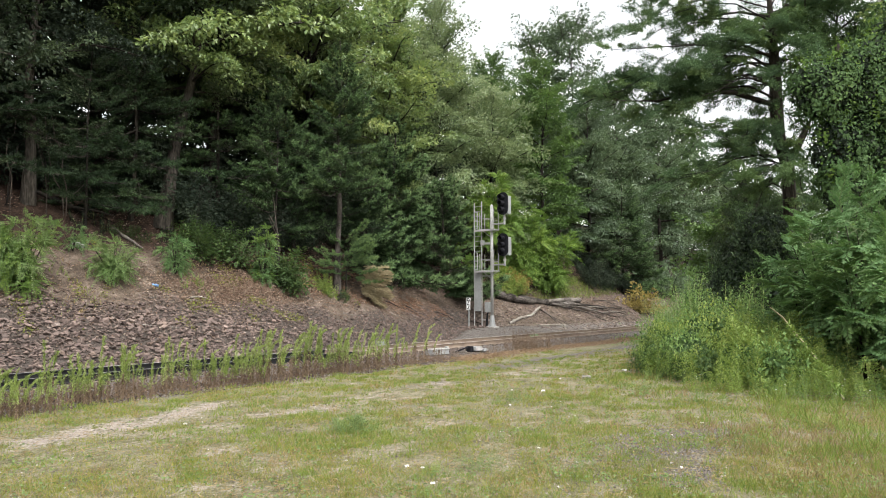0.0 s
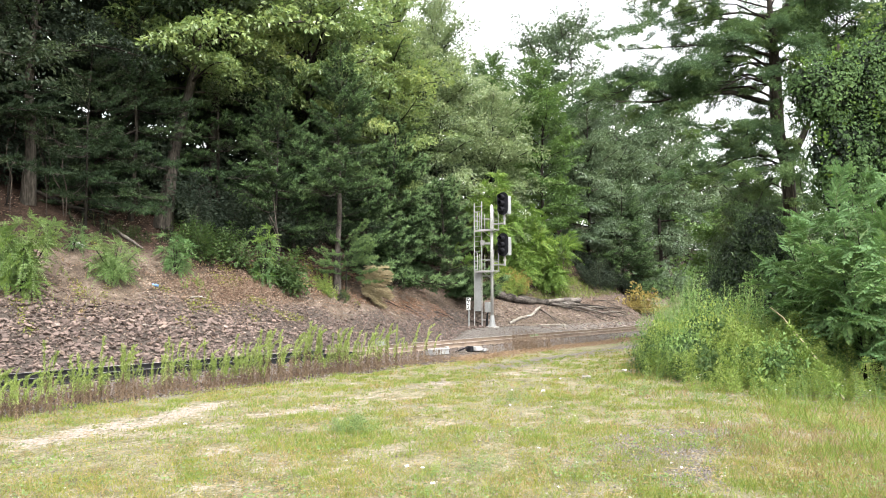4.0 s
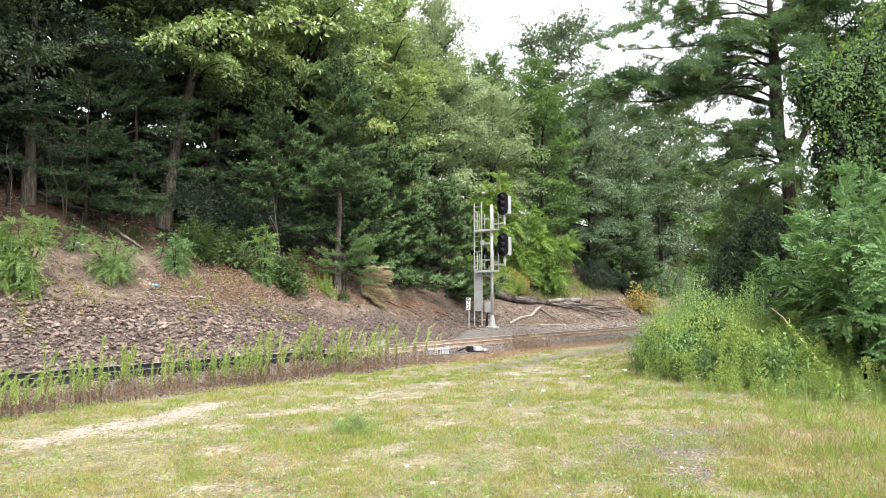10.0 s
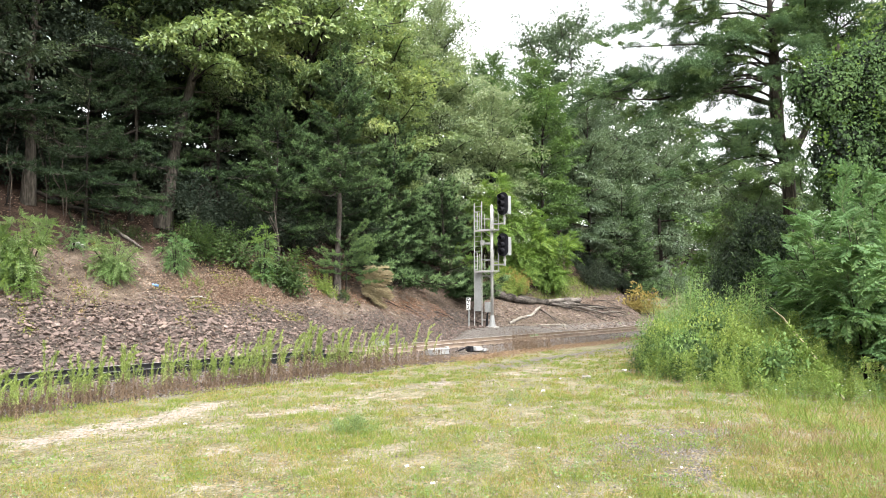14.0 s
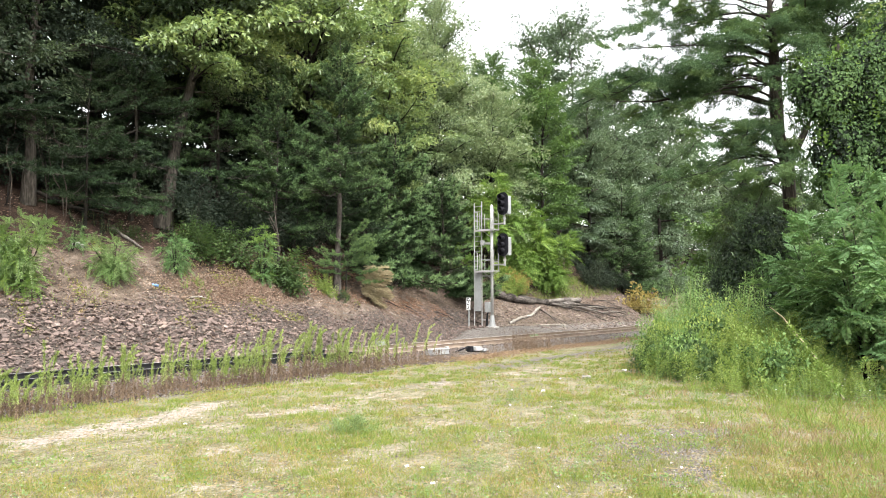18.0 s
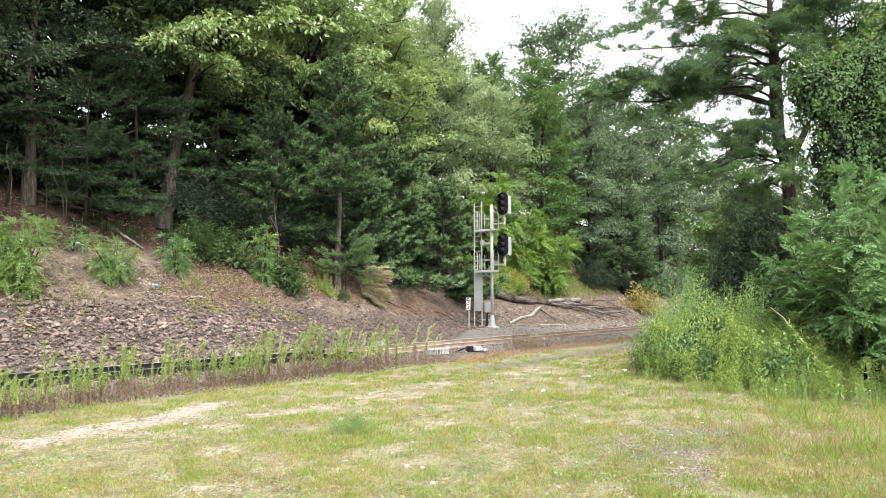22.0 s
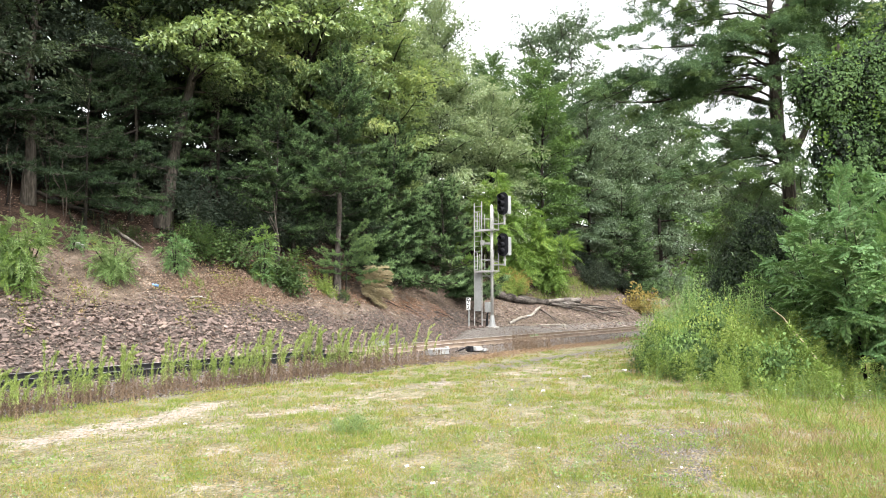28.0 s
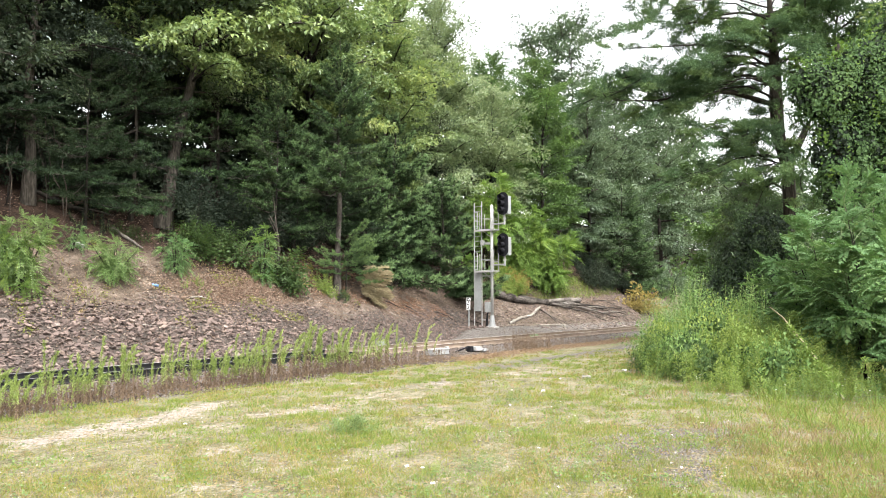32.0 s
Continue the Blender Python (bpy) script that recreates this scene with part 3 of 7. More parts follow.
def make_signal():
    sig = thing("railway_signal", "silver railway signal mast with two black three-lamp heads and ladder", "railway signal",
                pose(34.83, 21.83, 0.20))
    part("foundation", box_bm(0.62, 0.62, 0.5, 0.03, (0, 0, -0.18)), M_CONC, sig, "low concrete foundation")
    part("base_flange", joined(pipe_bm((0, 0, 0.05), (0, 0, 0.11), 0.27, 16), pipe_bm((0, 0, 0.1), (0, 0, 0.75), 0.20, 16, 0.1)), M_GREYBOX, sig, "flared cast base")
    for k in range(4):
        a = math.pi / 4 + k * math.pi / 2
        part("anchor_bolt", pipe_bm((0.2 * math.cos(a), 0.2 * math.sin(a), 0.08), (0.2 * math.cos(a), 0.2 * math.sin(a), 0.2), 0.02, 6), M_GALV, sig)
    part("mast", pipe_bm((0, 0, 0.1), (0, 0, 7.35), 0.09, 16), M_GALV, sig, "", None, False)
    part("mast_cap", pipe_bm((0, 0, 7.35), (0, 0, 7.42), 0.1, 16, 0.04), M_GALV, sig)
    part("junction_box", box_bm(0.26, 0.30, 0.62, 0.02, (-0.10, 0.24, 1.22)), M_GREYBOX, sig, "grey cable box on the mast")
    part("cable_conduit", joined(pipe_bm((-0.1, 0.24, 0.95), (-0.1, 0.3, 0.5), 0.055), pipe_bm((-0.1, 0.3, 0.5), (-0.1, 0.32, 0.0), 0.07)), M_RAILDARK, sig, "dark cable conduit")
    # ladder on the side away from the track
    ladder = part("ladder", joined(pipe_bm((0, 0.72, 0.0), (0, 0.72, 7.68), 0.032), pipe_bm((0, 1.26, 0.0), (0, 1.26, 7.62), 0.032)), M_GALV, sig, "tall steel ladder")
    for k in range(3, 24):
        zz = 0.35 + k * 0.305
        part("rung", pipe_bm((0, 0.72, zz), (0, 1.26, zz), 0.014, 6), M_GALV, ladder)
    part("climb_guard", box_bm(0.03, 0.44, 2.45, 0.006, (-0.045, 0.99, 2.20)), M_GREYBOX, sig, "grey plate locked over the ladder")
    for zz in (0.45, 3.1, 5.1):
        part("ladder_bracket", joined(pipe_bm((0, 0.08, zz), (0, 0.72, zz), 0.03, 8)), M_GALV, sig)
    for zz, w in ((3.38, 0.25), (5.87, 0.25)):
        y0, y1 = -0.36, 1.05
        pl = part("platform", joined(box_bm(0.62, y1 - y0, 0.05, 0.006, (0.0, (y0 + y1) / 2, zz)), box_bm(0.05, y1 - y0, 0.12, 0.006, (-0.3, (y0 + y1) / 2, zz - 0.02))), M_GALV, sig, "grated service platform")
        part("brace", joined(pipe_bm((0, 0.08, zz - 0.42), (0, 0.62, zz - 0.04), 0.03, 8), pipe_bm((0, -0.08, zz - 0.2), (0, -0.4, zz - 0.04), 0.025, 8)), M_GALV, pl)
        for x in (-0.28, 0.28):
            part("handrail", joined(pipe_bm((x, -0.3, zz), (x, -0.3, zz + 1.25), 0.03, 8), pipe_bm((x, 0.68, zz), (x, 0.68, zz + 1.05), 0.02, 8),
                                    pipe_bm((x, -0.3, zz + 0.68), (x, 0.68, zz + 0.68), 0.018, 8)), M_GALV, pl)
        part("safety_bars", joined(pipe_bm((-0.25, 0.88, zz + 0.1), (-0.25, 0.88, zz + 1.12), 0.026, 8), pipe_bm((-0.25, 1.08, zz + 0.1), (-0.25, 1.08, zz + 1.12), 0.026, 8),
                                   *[pipe_bm((-0.25, 0.88, zz + h), (-0.25, 1.08, zz + h), 0.02, 8) for h in (0.1, 0.62, 1.12)]), M_GALV, pl, "pale safety bars beside the ladder")
    part("mast_step", joined(pipe_bm((0, 0.09, 5.02), (0, 0.62, 5.06), 0.045, 8), box_bm(0.24, 0.16, 0.3, 0.02, (0, 0.66, 5.12))), M_GALV, sig)
    # heads on outriggers towards the track
    for zz in (3.87, 6.33):
        y = -0.90
        arm = part("outrigger", joined(pipe_bm((0, 0, zz - 0.12), (0, y, zz - 0.12), 0.05), pipe_bm((0, 0, zz + 0.06), (0, y * 0.45, zz + 0.06), 0.03),
                                       pipe_bm((0, y, zz - 0.2), (0, y, zz + 0.42), 0.06), pipe_bm((0, y, zz + 0.1), (0, y, zz + 0.2), 0.1)), M_GALV, sig, "pipe outrigger")
        hz = zz + 1.05
        # background plate: rounded ends
        bm = bmesh.new()
        prof = []
        w, hh = 0.36, 0.70
        for k in range(13):
            a = math.pi * k / 12
            prof.append((w * math.cos(a), hh - w + w * 0.95 * math.sin(a)))
        prof += [(-b, -c) for b, c in prof]
        vs = [bm.verts.new((-0.20, y + b, hz + c)) for b, c in prof]
        f = bm.faces.new(vs)
        ext = bmesh.ops.extrude_face_region(bm, geom=[f])
        for v in ext["geom"]:
            if isinstance(v, bmesh.types.BMVert):
                v.co.x += 0.03
        bmesh.ops.recalc_face_normals(bm, faces=list(bm.faces))
        head = part("signal_head", bm, M_BLACK, sig, "black signal background plate with three hooded lamps")
        part("head_case", box_bm(0.36, 0.46, 1.08, 0.03, (0.06, y - 0.10, hz - 0.08)), M_GREYBOX, head, "pale grey lamp case")
        for k in (-1, 0, 1):
            c = hz + k * 0.37
            bm = bmesh.new()
            n = 14
            r = 0.15
            ring = []
            for i in range(n + 1):
                a = radians(-50) + radians(280) * i / n
                ring.append([bm.verts.new((xx, y + rr * math.cos(a), c + rr * math.sin(a))) for xx, rr in ((-0.20, r), (-0.60, r * 1.02), (-0.60, r * 0.93), (-0.20, r * 0.9))])
            for i in range(n):
                for q in range(4):
                    bm.faces.new((ring[i][q], ring[i][(q + 1) % 4], ring[i + 1][(q + 1) % 4], ring[i + 1][q]))
            part("hood", bm, M_BLACK, head, "black lamp hood", None, False)
            part("lens", pipe_bm((-0.215, y, c), (-0.2, y, c), 0.11, 16), M_LENS, head, "unlit lens")


make_signal()


def make_milepost():
    p = thing("milepost", "white milepost sign with black numerals on a grey post", "milepost", pose(34.0, 22.95, 0.30))
    part("post", box_bm(0.06, 0.06, 1.75, 0.008, (0.0, 0, 0.80)), M_GREYBOX, p)
    face = part("sign_plate", box_bm(0.02, 0.27, 0.72, 0.006, (-0.045, 0, 1.32)), M_SIGN, p, "white plate with the numerals 9 and 2")
    for ch, zz in (("9", 1.345), ("2", 0.995)):
        cu = bpy.data.curves.new("numeral", "FONT")
        cu.body, cu.size, cu.align_x, cu.extrude = ch, 0.46, "CENTER", 0.004
        tmp = bpy.data.objects.new("numeral_tmp", cu)
        me = bpy.data.meshes.new_from_object(tmp)
        bpy.data.objects.remove(tmp)
        me.materials.append(M_BLACK)
        hang("numeral", me, face, Matrix.Translation((-0.062, 0, zz)) @ Euler((radians(90), 0, radians(-90))).to_matrix().to_4x4(), "black numeral " + ch)


make_milepost()


# ---- boughs, sprays and stems that the plants are made of ----
def bough_mesh(name, seed, leaf_mat, leaf=0.14, per=45, clusters=20, spread=0.95, droop=0.0, bark=M_BARK, thick=0.055, slim=0.5, blob=0.34):
    """A leafy limb 3 m long that grows along x: wood in one slot, leaves in another."""
    rs = np.random.RandomState(seed)
    g = Geo()
    t = np.linspace(0, 1, 5)
    main = np.stack([3 * t, 0.25 * np.sin(t * 3 + seed) * t, 0.35 * np.sin(t * 2.2) - droop * t ** 2], 1)
    g.add(*tube(main, thick * (1 - 0.85 * t), 4), 0)
    ends = [(main[-1], main[-1] - main[-2])]
    for k in range(9):
        f = 0.22 + 0.75 * k / 9
        p0 = np.array([np.interp(f, t, main[:, c]) for c in range(3)])
        side = 1 if k % 2 else -1
        ln = (0.55 + 0.6 * rs.rand()) * spread * (1.15 - 0.6 * f)
        dirn = unit(np.array([0.75, side * (0.8 + 0.3 * rs.rand()), rs.uniform(-0.2, 0.55)]))
        pts = np.stack([p0, p0 + dirn * ln * 0.5 + [0, 0, 0.06], p0 + dirn * ln])
        if k % 2:
            g.add(*tube(pts, [thick * 0.35, thick * 0.22, thick * 0.08], 3), 0)
        ends.append((pts[-1], dirn))
        ends.append((pts[1], dirn))
    C, D, N = [], [], []
    for k in range(clusters):
        p, dr = ends[k % len(ends)]
        off = rs.normal(size=3) * [0.16, 0.16, 0.16]
        r = blob * rs.uniform(0.6, 1.35)
        q = unit(rs.normal(size=(per, 3)))
        q[:, 2] = np.where(rs.rand(per) < 0.8, np.abs(q[:, 2]), q[:, 2] * 0.5)
        C.append(p + off + q * [r, r, r * slim] * (1.4 * rs.uniform(0.5, 1.12, (per, 1)) ** 0.45))
        D.append(q * 0.8 + 0.3 * unit(dr) + rs.normal(size=(per, 3)) * 0.4 + [0, 0, -0.55])
        N.append(q * 1.0 + [0, 0, 0.55] + rs.normal(size=(per, 3)) * 0.33)
    C, D, N = np.concatenate(C), np.concatenate(D), np.concatenate(N)
    L = leaf * rs.uniform(0.65, 1.25, len(C))
    g.add(*leaf_quads(C, D, N, L, L * 0.55), 1)
    return g.mesh(name, [bark, leaf_mat])


def pine_mesh(name, seed, puffs=12, needles=72, long=0.125, mat=None, bare=0.25, tip=None):
    """A pine limb 2 m long: puffs of needles at the ends of its twigs."""
    rs = np.random.RandomState(seed)
    g = Geo()
    t = np.linspace(0, 1, 5)
    main = np.stack([2 * t, 0.10 * np.sin(4 * t + seed), -0.16 * np.sin(3 * t) + 0.22 * t ** 2], 1)
    g.add(*tube(main, 0.026 * (1 - 0.8 * t), 3), 0)
    C, D, tips = [], [], []
    for k in range(puffs):
        f = bare + (1 - bare) * (k + rs.rand()) / puffs
        w = 0.62 * math.sin(min(1, (f - 0.1) * 1.4) * 2.5) + 0.08
        off = (1 if k % 2 else -1) * w * rs.uniform(0.25, 1.0)
        q = np.array([2 * f * 0.85, 0.0, np.interp(f * 0.85, t, main[:, 2])])
        p = np.array([2 * f + 0.2 * abs(off) - 0.05, off, np.interp(f, t, main[:, 2]) + rs.normal() * 0.06 + 0.10 * abs(off)])
        g.add(*tube(np.stack([q, p]), [0.009, 0.004], 3), 0)
        d0 = unit(np.array([0.9, off * 1.3, 0.35]))
        for j in range(3):
            ds = unit(d0 + rs.normal(size=3) * [0.35, 0.45, 0.3])
            m = needles // 3
            along = rs.uniform(-0.26, 0.12, (m, 1))
            C.append(p + [0, 0.07 * (j - 1), 0.015 * j] + ds * along)
            # Outer needles get the lit colour, inner ones stay dark.
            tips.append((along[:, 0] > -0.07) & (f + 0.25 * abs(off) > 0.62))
            D.append(ds * 0.75 + unit(rs.normal(size=(m, 3))) * 0.85 + [0, 0, 0.12])
    C, D = np.concatenate(C), np.concatenate(D)
    keep = np.random.get_state()
    np.random.seed(seed)
    tips, size = np.concatenate(tips), long * rs.uniform(0.7, 1.25, len(C))
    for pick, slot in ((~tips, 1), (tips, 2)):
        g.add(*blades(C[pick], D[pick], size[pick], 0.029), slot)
    np.random.set_state(keep)
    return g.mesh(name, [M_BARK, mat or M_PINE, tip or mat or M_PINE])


def frond(rs, base, d, up, length, pairs, lw, ll):
    """A feather-like compound leaf: paired leaflets on a sagging stalk."""
    side = unit(np.cross(d, up))
    k = np.arange(1, pairs + 1) / pairs
    line = base + d * (length * k)[:, None] - up * (length * 0.22 * k ** 2)[:, None]
    size = np.sin(0.35 + 2.5 * k) * 0.5 + 0.55
    C = np.concatenate([line, line, line[-1:]])
    s = np.concatenate([np.ones(pairs), -np.ones(pairs)])[:, None]
    dd = np.concatenate([side * s + d * 0.45 - up * 0.12 + rs.normal(size=(2 * pairs, 3)) * 0.12, d[None]])
    nn = np.concatenate([up + rs.normal(size=(2 * pairs, 3)) * 0.22, up[None]])
    L = ll * np.concatenate([size, size, [0.9]])
    return line, leaf_quads(C, dd, nn, L, L * lw, 0.1)


def spray_mesh(name, seed, leaf_mat, fronds=11, length=1.3, fl=0.36, pairs=9, ll=0.085, lw=0.42, rise=0.2):
    """A shoot along x that carries compound leaves."""
    rs = np.random.RandomState(seed)
    g = Geo()
    t = np.linspace(0, 1, 5)
    main = np.stack([length * t, 0.06 * np.sin(5 * t + seed), rise * t - 0.12 * t ** 2], 1)
    g.add(*tube(main, 0.012 * (1.05 - 0.8 * t), 4), 0)
    for k in range(fronds):
        f = 0.15 + 0.85 * k / (fronds - 1)
        p = np.array([np.interp(f, t, main[:, c]) for c in range(3)])
        a = (k % 2 * 2 - 1) * rs.uniform(0.5, 1.3) * (1.15 - 0.75 * f)
        d = unit(np.array([math.cos(a), math.sin(a), rs.uniform(-0.05, 0.45)]))
        up = unit(np.array([0, 0, 1.0]) + rs.normal(size=3) * 0.25)
        line, lf = frond(rs, p, d, up, fl * rs.uniform(0.75, 1.15), pairs, lw, ll)
        g.add(*tube(np.stack([p, line[len(line) // 2], line[-1]]), np.full(3, 0.004), 3), 0)
        g.add(*lf, 1)
    return g.mesh(name, [M_SHOOT, leaf_mat])


def layered_mesh(name, seed, leaf_mat):
    """A flat bough along x with side shoots, all hung with compound leaves."""
    rs = np.random.RandomState(seed)
    g = Geo()
    shoots = [(np.zeros(3), 0.0, 2.5, 14)]
    for k in range(7):
        f = 0.15 + 0.11 * k
        shoots.append((np.array([2.4 * f, 0, -0.05 * f]), (k % 2 * 2 - 1) * rs.uniform(0.5, 0.9), rs.uniform(0.8, 1.5) * (1.1 - 0.5 * f), 7))
    for p0, turn, length, fronds in shoots:
        d0 = np.array([math.cos(turn), math.sin(turn), rs.uniform(-0.12, 0.1)])
        t = np.linspace(0, 1, 4)
        line = p0 + d0 * (length * t)[:, None] + np.array([0, 0, -0.16 * length]) * (t ** 2)[:, None]
        g.add(*tube(line, 0.016 * length * (1.05 - 0.85 * t) * 0.6, 4), 0)
        for k in range(fronds):
            f = 0.2 + 0.8 * k / (fronds - 1)
            p = np.array([np.interp(f, t, line[:, c]) for c in range(3)])
            a = turn + (k % 2 * 2 - 1) * rs.uniform(0.5, 1.3) * (1.15 - 0.75 * f)
            d = unit(np.array([math.cos(a), math.sin(a), rs.uniform(-0.9, 0.75)]) + rs.normal(size=3) * 0.3)
            g.add(*frond(rs, p, d, unit(np.array([0, 0, 1.0]) + rs.normal(size=3) * 0.7), 0.55 * rs.uniform(0.7, 1.15), 6, 0.62, 0.19)[1], 1)
    return g.mesh(name, [M_BARK, leaf_mat])


def rosette_mesh(name, seed, leaf_mat, fronds=9, stem=0.5, fl=0.7, pairs=8, ll=0.17, lw=0.36):
    """A shoot along x whose compound leaves arch out from its end like an umbrella."""
    rs = np.random.RandomState(seed)
    g = Geo()
    g.add(*tube([(0, 0, 0), (stem * 0.5, 0.02, 0.04), (stem, 0, 0.05)], [0.013, 0.010, 0.006], 4), 0)
    for k in range(fronds):
        a = k * 2.4 + rs.uniform(-0.3, 0.3)
        p = np.array([stem * (1 - 0.45 * rs.rand()), 0, 0.05])
        d = unit(np.array([rs.uniform(0.15, 0.9), math.cos(a), 0.75 * math.sin(a) + 0.25]))
        up = unit(np.array([0, 0, 1.0]) + rs.normal(size=3) * 0.15)
        ln = fl * rs.uniform(0.65, 1.15)
        m = np.arange(1, pairs + 1) / pairs
        line = p + d * (ln * m)[:, None] - np.array([0, 0, 1.0]) * (ln * rs.uniform(0.25, 0.6) * m ** 2)[:, None]
        tang = unit(np.gradient(np.concatenate([p[None], line]), axis=0)[1:])
        side = unit(np.cross(tang, up))
        size = 0.55 + 0.5 * np.sin(0.35 + 2.5 * m)
        s = np.concatenate([np.ones(pairs), -np.ones(pairs)])[:, None]
        T2, S2 = np.concatenate([tang, tang]), np.concatenate([side, side])
        D = np.concatenate([S2 * s + T2 * 0.5 + [0, 0, -0.35] + rs.normal(size=(2 * pairs, 3)) * 0.15, tang[-1:]])
        N = np.concatenate([np.cross(S2, T2) + S2 * s * 0.3 + rs.normal(size=(2 * pairs, 3)) * 0.2, up[None]])
        L = ll * np.concatenate([size, size, [0.9]])
        g.add(*tube(np.stack([p, line[pairs // 2], line[-1]]), np.full(3, 0.004), 3), 0)
        g.add(*leaf_quads(np.concatenate([line, line, line[-1:]]), D, N, L, L * lw, 0.1), 1)
    return g.mesh(name, [M_SHOOT, leaf_mat])


def stem_mesh(name, seed, leaf_mat, tall=1.2, leaves=46, ll=0.10, lw=0.24, start=0.15, stem_mat=None, hang_down=0.1, bushy=0.0):
    """An upright weed: leaves spiral round one stem, smaller to the tip."""
    rs = np.random.RandomState(seed)
    g = Geo()
    t = np.linspace(0, 1, 6)
    lean = rs.normal(size=2) * 0.07
    main = np.stack([lean[0] * t ** 2 + 0.02 * np.sin(6 * t), lean[1] * t ** 2, tall * t], 1)
    g.add(*tube(main, 0.008 * (1.1 - 0.8 * t), 4), 0)
    f = start + (1 - start) * np.sort(rs.rand(leaves))
    C = np.stack([np.interp(f, t, main[:, c]) for c in range(3)], 1)
    a = np.arange(leaves) * 2.4 + rs.normal(size=leaves) * 0.3
    C = C + np.stack([np.cos(a), np.sin(a), np.full(leaves, 0.5)], 1) * (bushy * rs.rand(leaves) * (1.25 - f))[:, None]
    D = np.stack([np.cos(a), np.sin(a), 0.75 - hang_down * 6 * (1 - f) + rs.normal(size=leaves) * 0.25], 1)
    N = np.stack([-0.4 * np.cos(a), -0.4 * np.sin(a), np.ones(leaves)], 1) + rs.normal(size=(leaves, 3)) * 0.25
    L = ll * (1.15 - 0.6 * f) * rs.uniform(0.7, 1.25, leaves)
    g.add(*leaf_quads(C, D, N, L, L * lw, 0.2), 1)
    return g.mesh(name, [stem_mat or M_GREENSTEM, leaf_mat])


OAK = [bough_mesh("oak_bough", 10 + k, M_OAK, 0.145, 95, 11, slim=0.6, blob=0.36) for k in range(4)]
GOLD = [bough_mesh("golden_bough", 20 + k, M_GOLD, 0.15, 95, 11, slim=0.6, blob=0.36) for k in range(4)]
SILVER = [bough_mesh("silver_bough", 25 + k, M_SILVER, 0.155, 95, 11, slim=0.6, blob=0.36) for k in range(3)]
MAPLE = [bough_mesh("maple_bough", 30 + k, M_MAPLE, 0.20, 55, 12, slim=0.45, blob=0.36) for k in range(3)]
FAR = [bough_mesh("far_bough", 40 + k, M_FAR, 0.26, 34, 10, slim=0.6, blob=0.40) for k in range(4)]
AIRY = [bough_mesh("airy_bough", 48 + k, M_FAR, 0.18, 38, 10, 1.1, slim=0.6, blob=0.30, thick=0.04) for k in range(3)]
FINE = [bough_mesh("fine_far_bough", 45 + k, M_FAR, 0.18, 82, 10, slim=0.6, blob=0.38) for k in range(3)]
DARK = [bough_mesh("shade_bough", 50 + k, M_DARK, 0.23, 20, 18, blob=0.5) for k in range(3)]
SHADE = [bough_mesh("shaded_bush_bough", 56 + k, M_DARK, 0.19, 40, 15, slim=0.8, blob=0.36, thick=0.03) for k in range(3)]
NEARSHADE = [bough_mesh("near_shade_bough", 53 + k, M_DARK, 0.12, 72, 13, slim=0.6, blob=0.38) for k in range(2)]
TALL = [bough_mesh("feather_bough", 60 + k, M_TALL, 0.17, 36, 21, 1.25, 0.5, slim=0.85, blob=0.27) for k in range(4)]
BUSH = [bough_mesh("bush_bough", 70 + k, M_SHRUB, 0.27, 20, 17, 1.0, thick=0.03, slim=0.8, blob=0.42) for k in range(3)]
BUSHY = [bough_mesh("yellow_bush_bough", 75 + k, M_MUG, 0.27, 20, 17, 1.0, thick=0.03, slim=0.8, blob=0.42) for k in range(2)]
TALLF = [layered_mesh("feather_spray", 66 + k, M_TALLUP) for k in range(4)]
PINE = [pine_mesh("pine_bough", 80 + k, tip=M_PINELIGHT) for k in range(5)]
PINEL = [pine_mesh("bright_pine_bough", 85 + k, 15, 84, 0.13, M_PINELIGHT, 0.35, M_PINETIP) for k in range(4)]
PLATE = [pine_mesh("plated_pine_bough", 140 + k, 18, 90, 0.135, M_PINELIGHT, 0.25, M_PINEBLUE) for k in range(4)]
PINED = [pine_mesh("dark_pine_bough", 180 + k) for k in range(3)]
PINEY = [pine_mesh("yellowish_pine_bough", 190 + k, 15, 84, 0.13, M_PINETIP, 0.3, M_PINEYEL) for k in range(3)]
PINEM = PINE[:2] + PINEL[:2]
AIL = [rosette_mesh("ailanthus_spray", 90 + k, M_AIL, 9, 0.7, 0.85, 9, 0.20, 0.36) for k in range(4)]
LOCUST = [rosette_mesh("locust_spray", 100 + k, M_LOCUST, 10, 0.75, 0.42, 8, 0.105, 0.56) for k in range(3)] + [spray_mesh("locust_shoot", 104, M_LOCUST, 9, 1.1, 0.40, 8, 0.105, 0.56, 0.1)]
SAP = [rosette_mesh("sapling_spray", 110 + k, M_LOCUST, 6, 0.45, 0.52, 8, 0.12, 0.34) for k in range(3)]
SAPY = [rosette_mesh("light_spray", 116 + k, M_AIL, 9, 0.45, 0.58, 13, 0.10, 0.27) for k in range(3)]
SAPW = [rosette_mesh("pale_spray", 117 + k, M_PALELEAF, 9, 0.45, 0.6, 13, 0.10, 0.27) for k in range(3)]
RND = random.Random(7)


def leafy(name, me, parent, m):
    """A limb with its leaves, too many to count, as one part."""
    return tagged(hang(name, me, parent, m), kind="stuff")


def aim(p, az, el, scale, roll=0.0):
    """Where a bough sits: at p, pointing to az and up by el (radians)."""
    return Matrix.Translation(p) @ Euler((roll, -el, az)).to_matrix().to_4x4() @ Matrix.Scale(scale, 4)


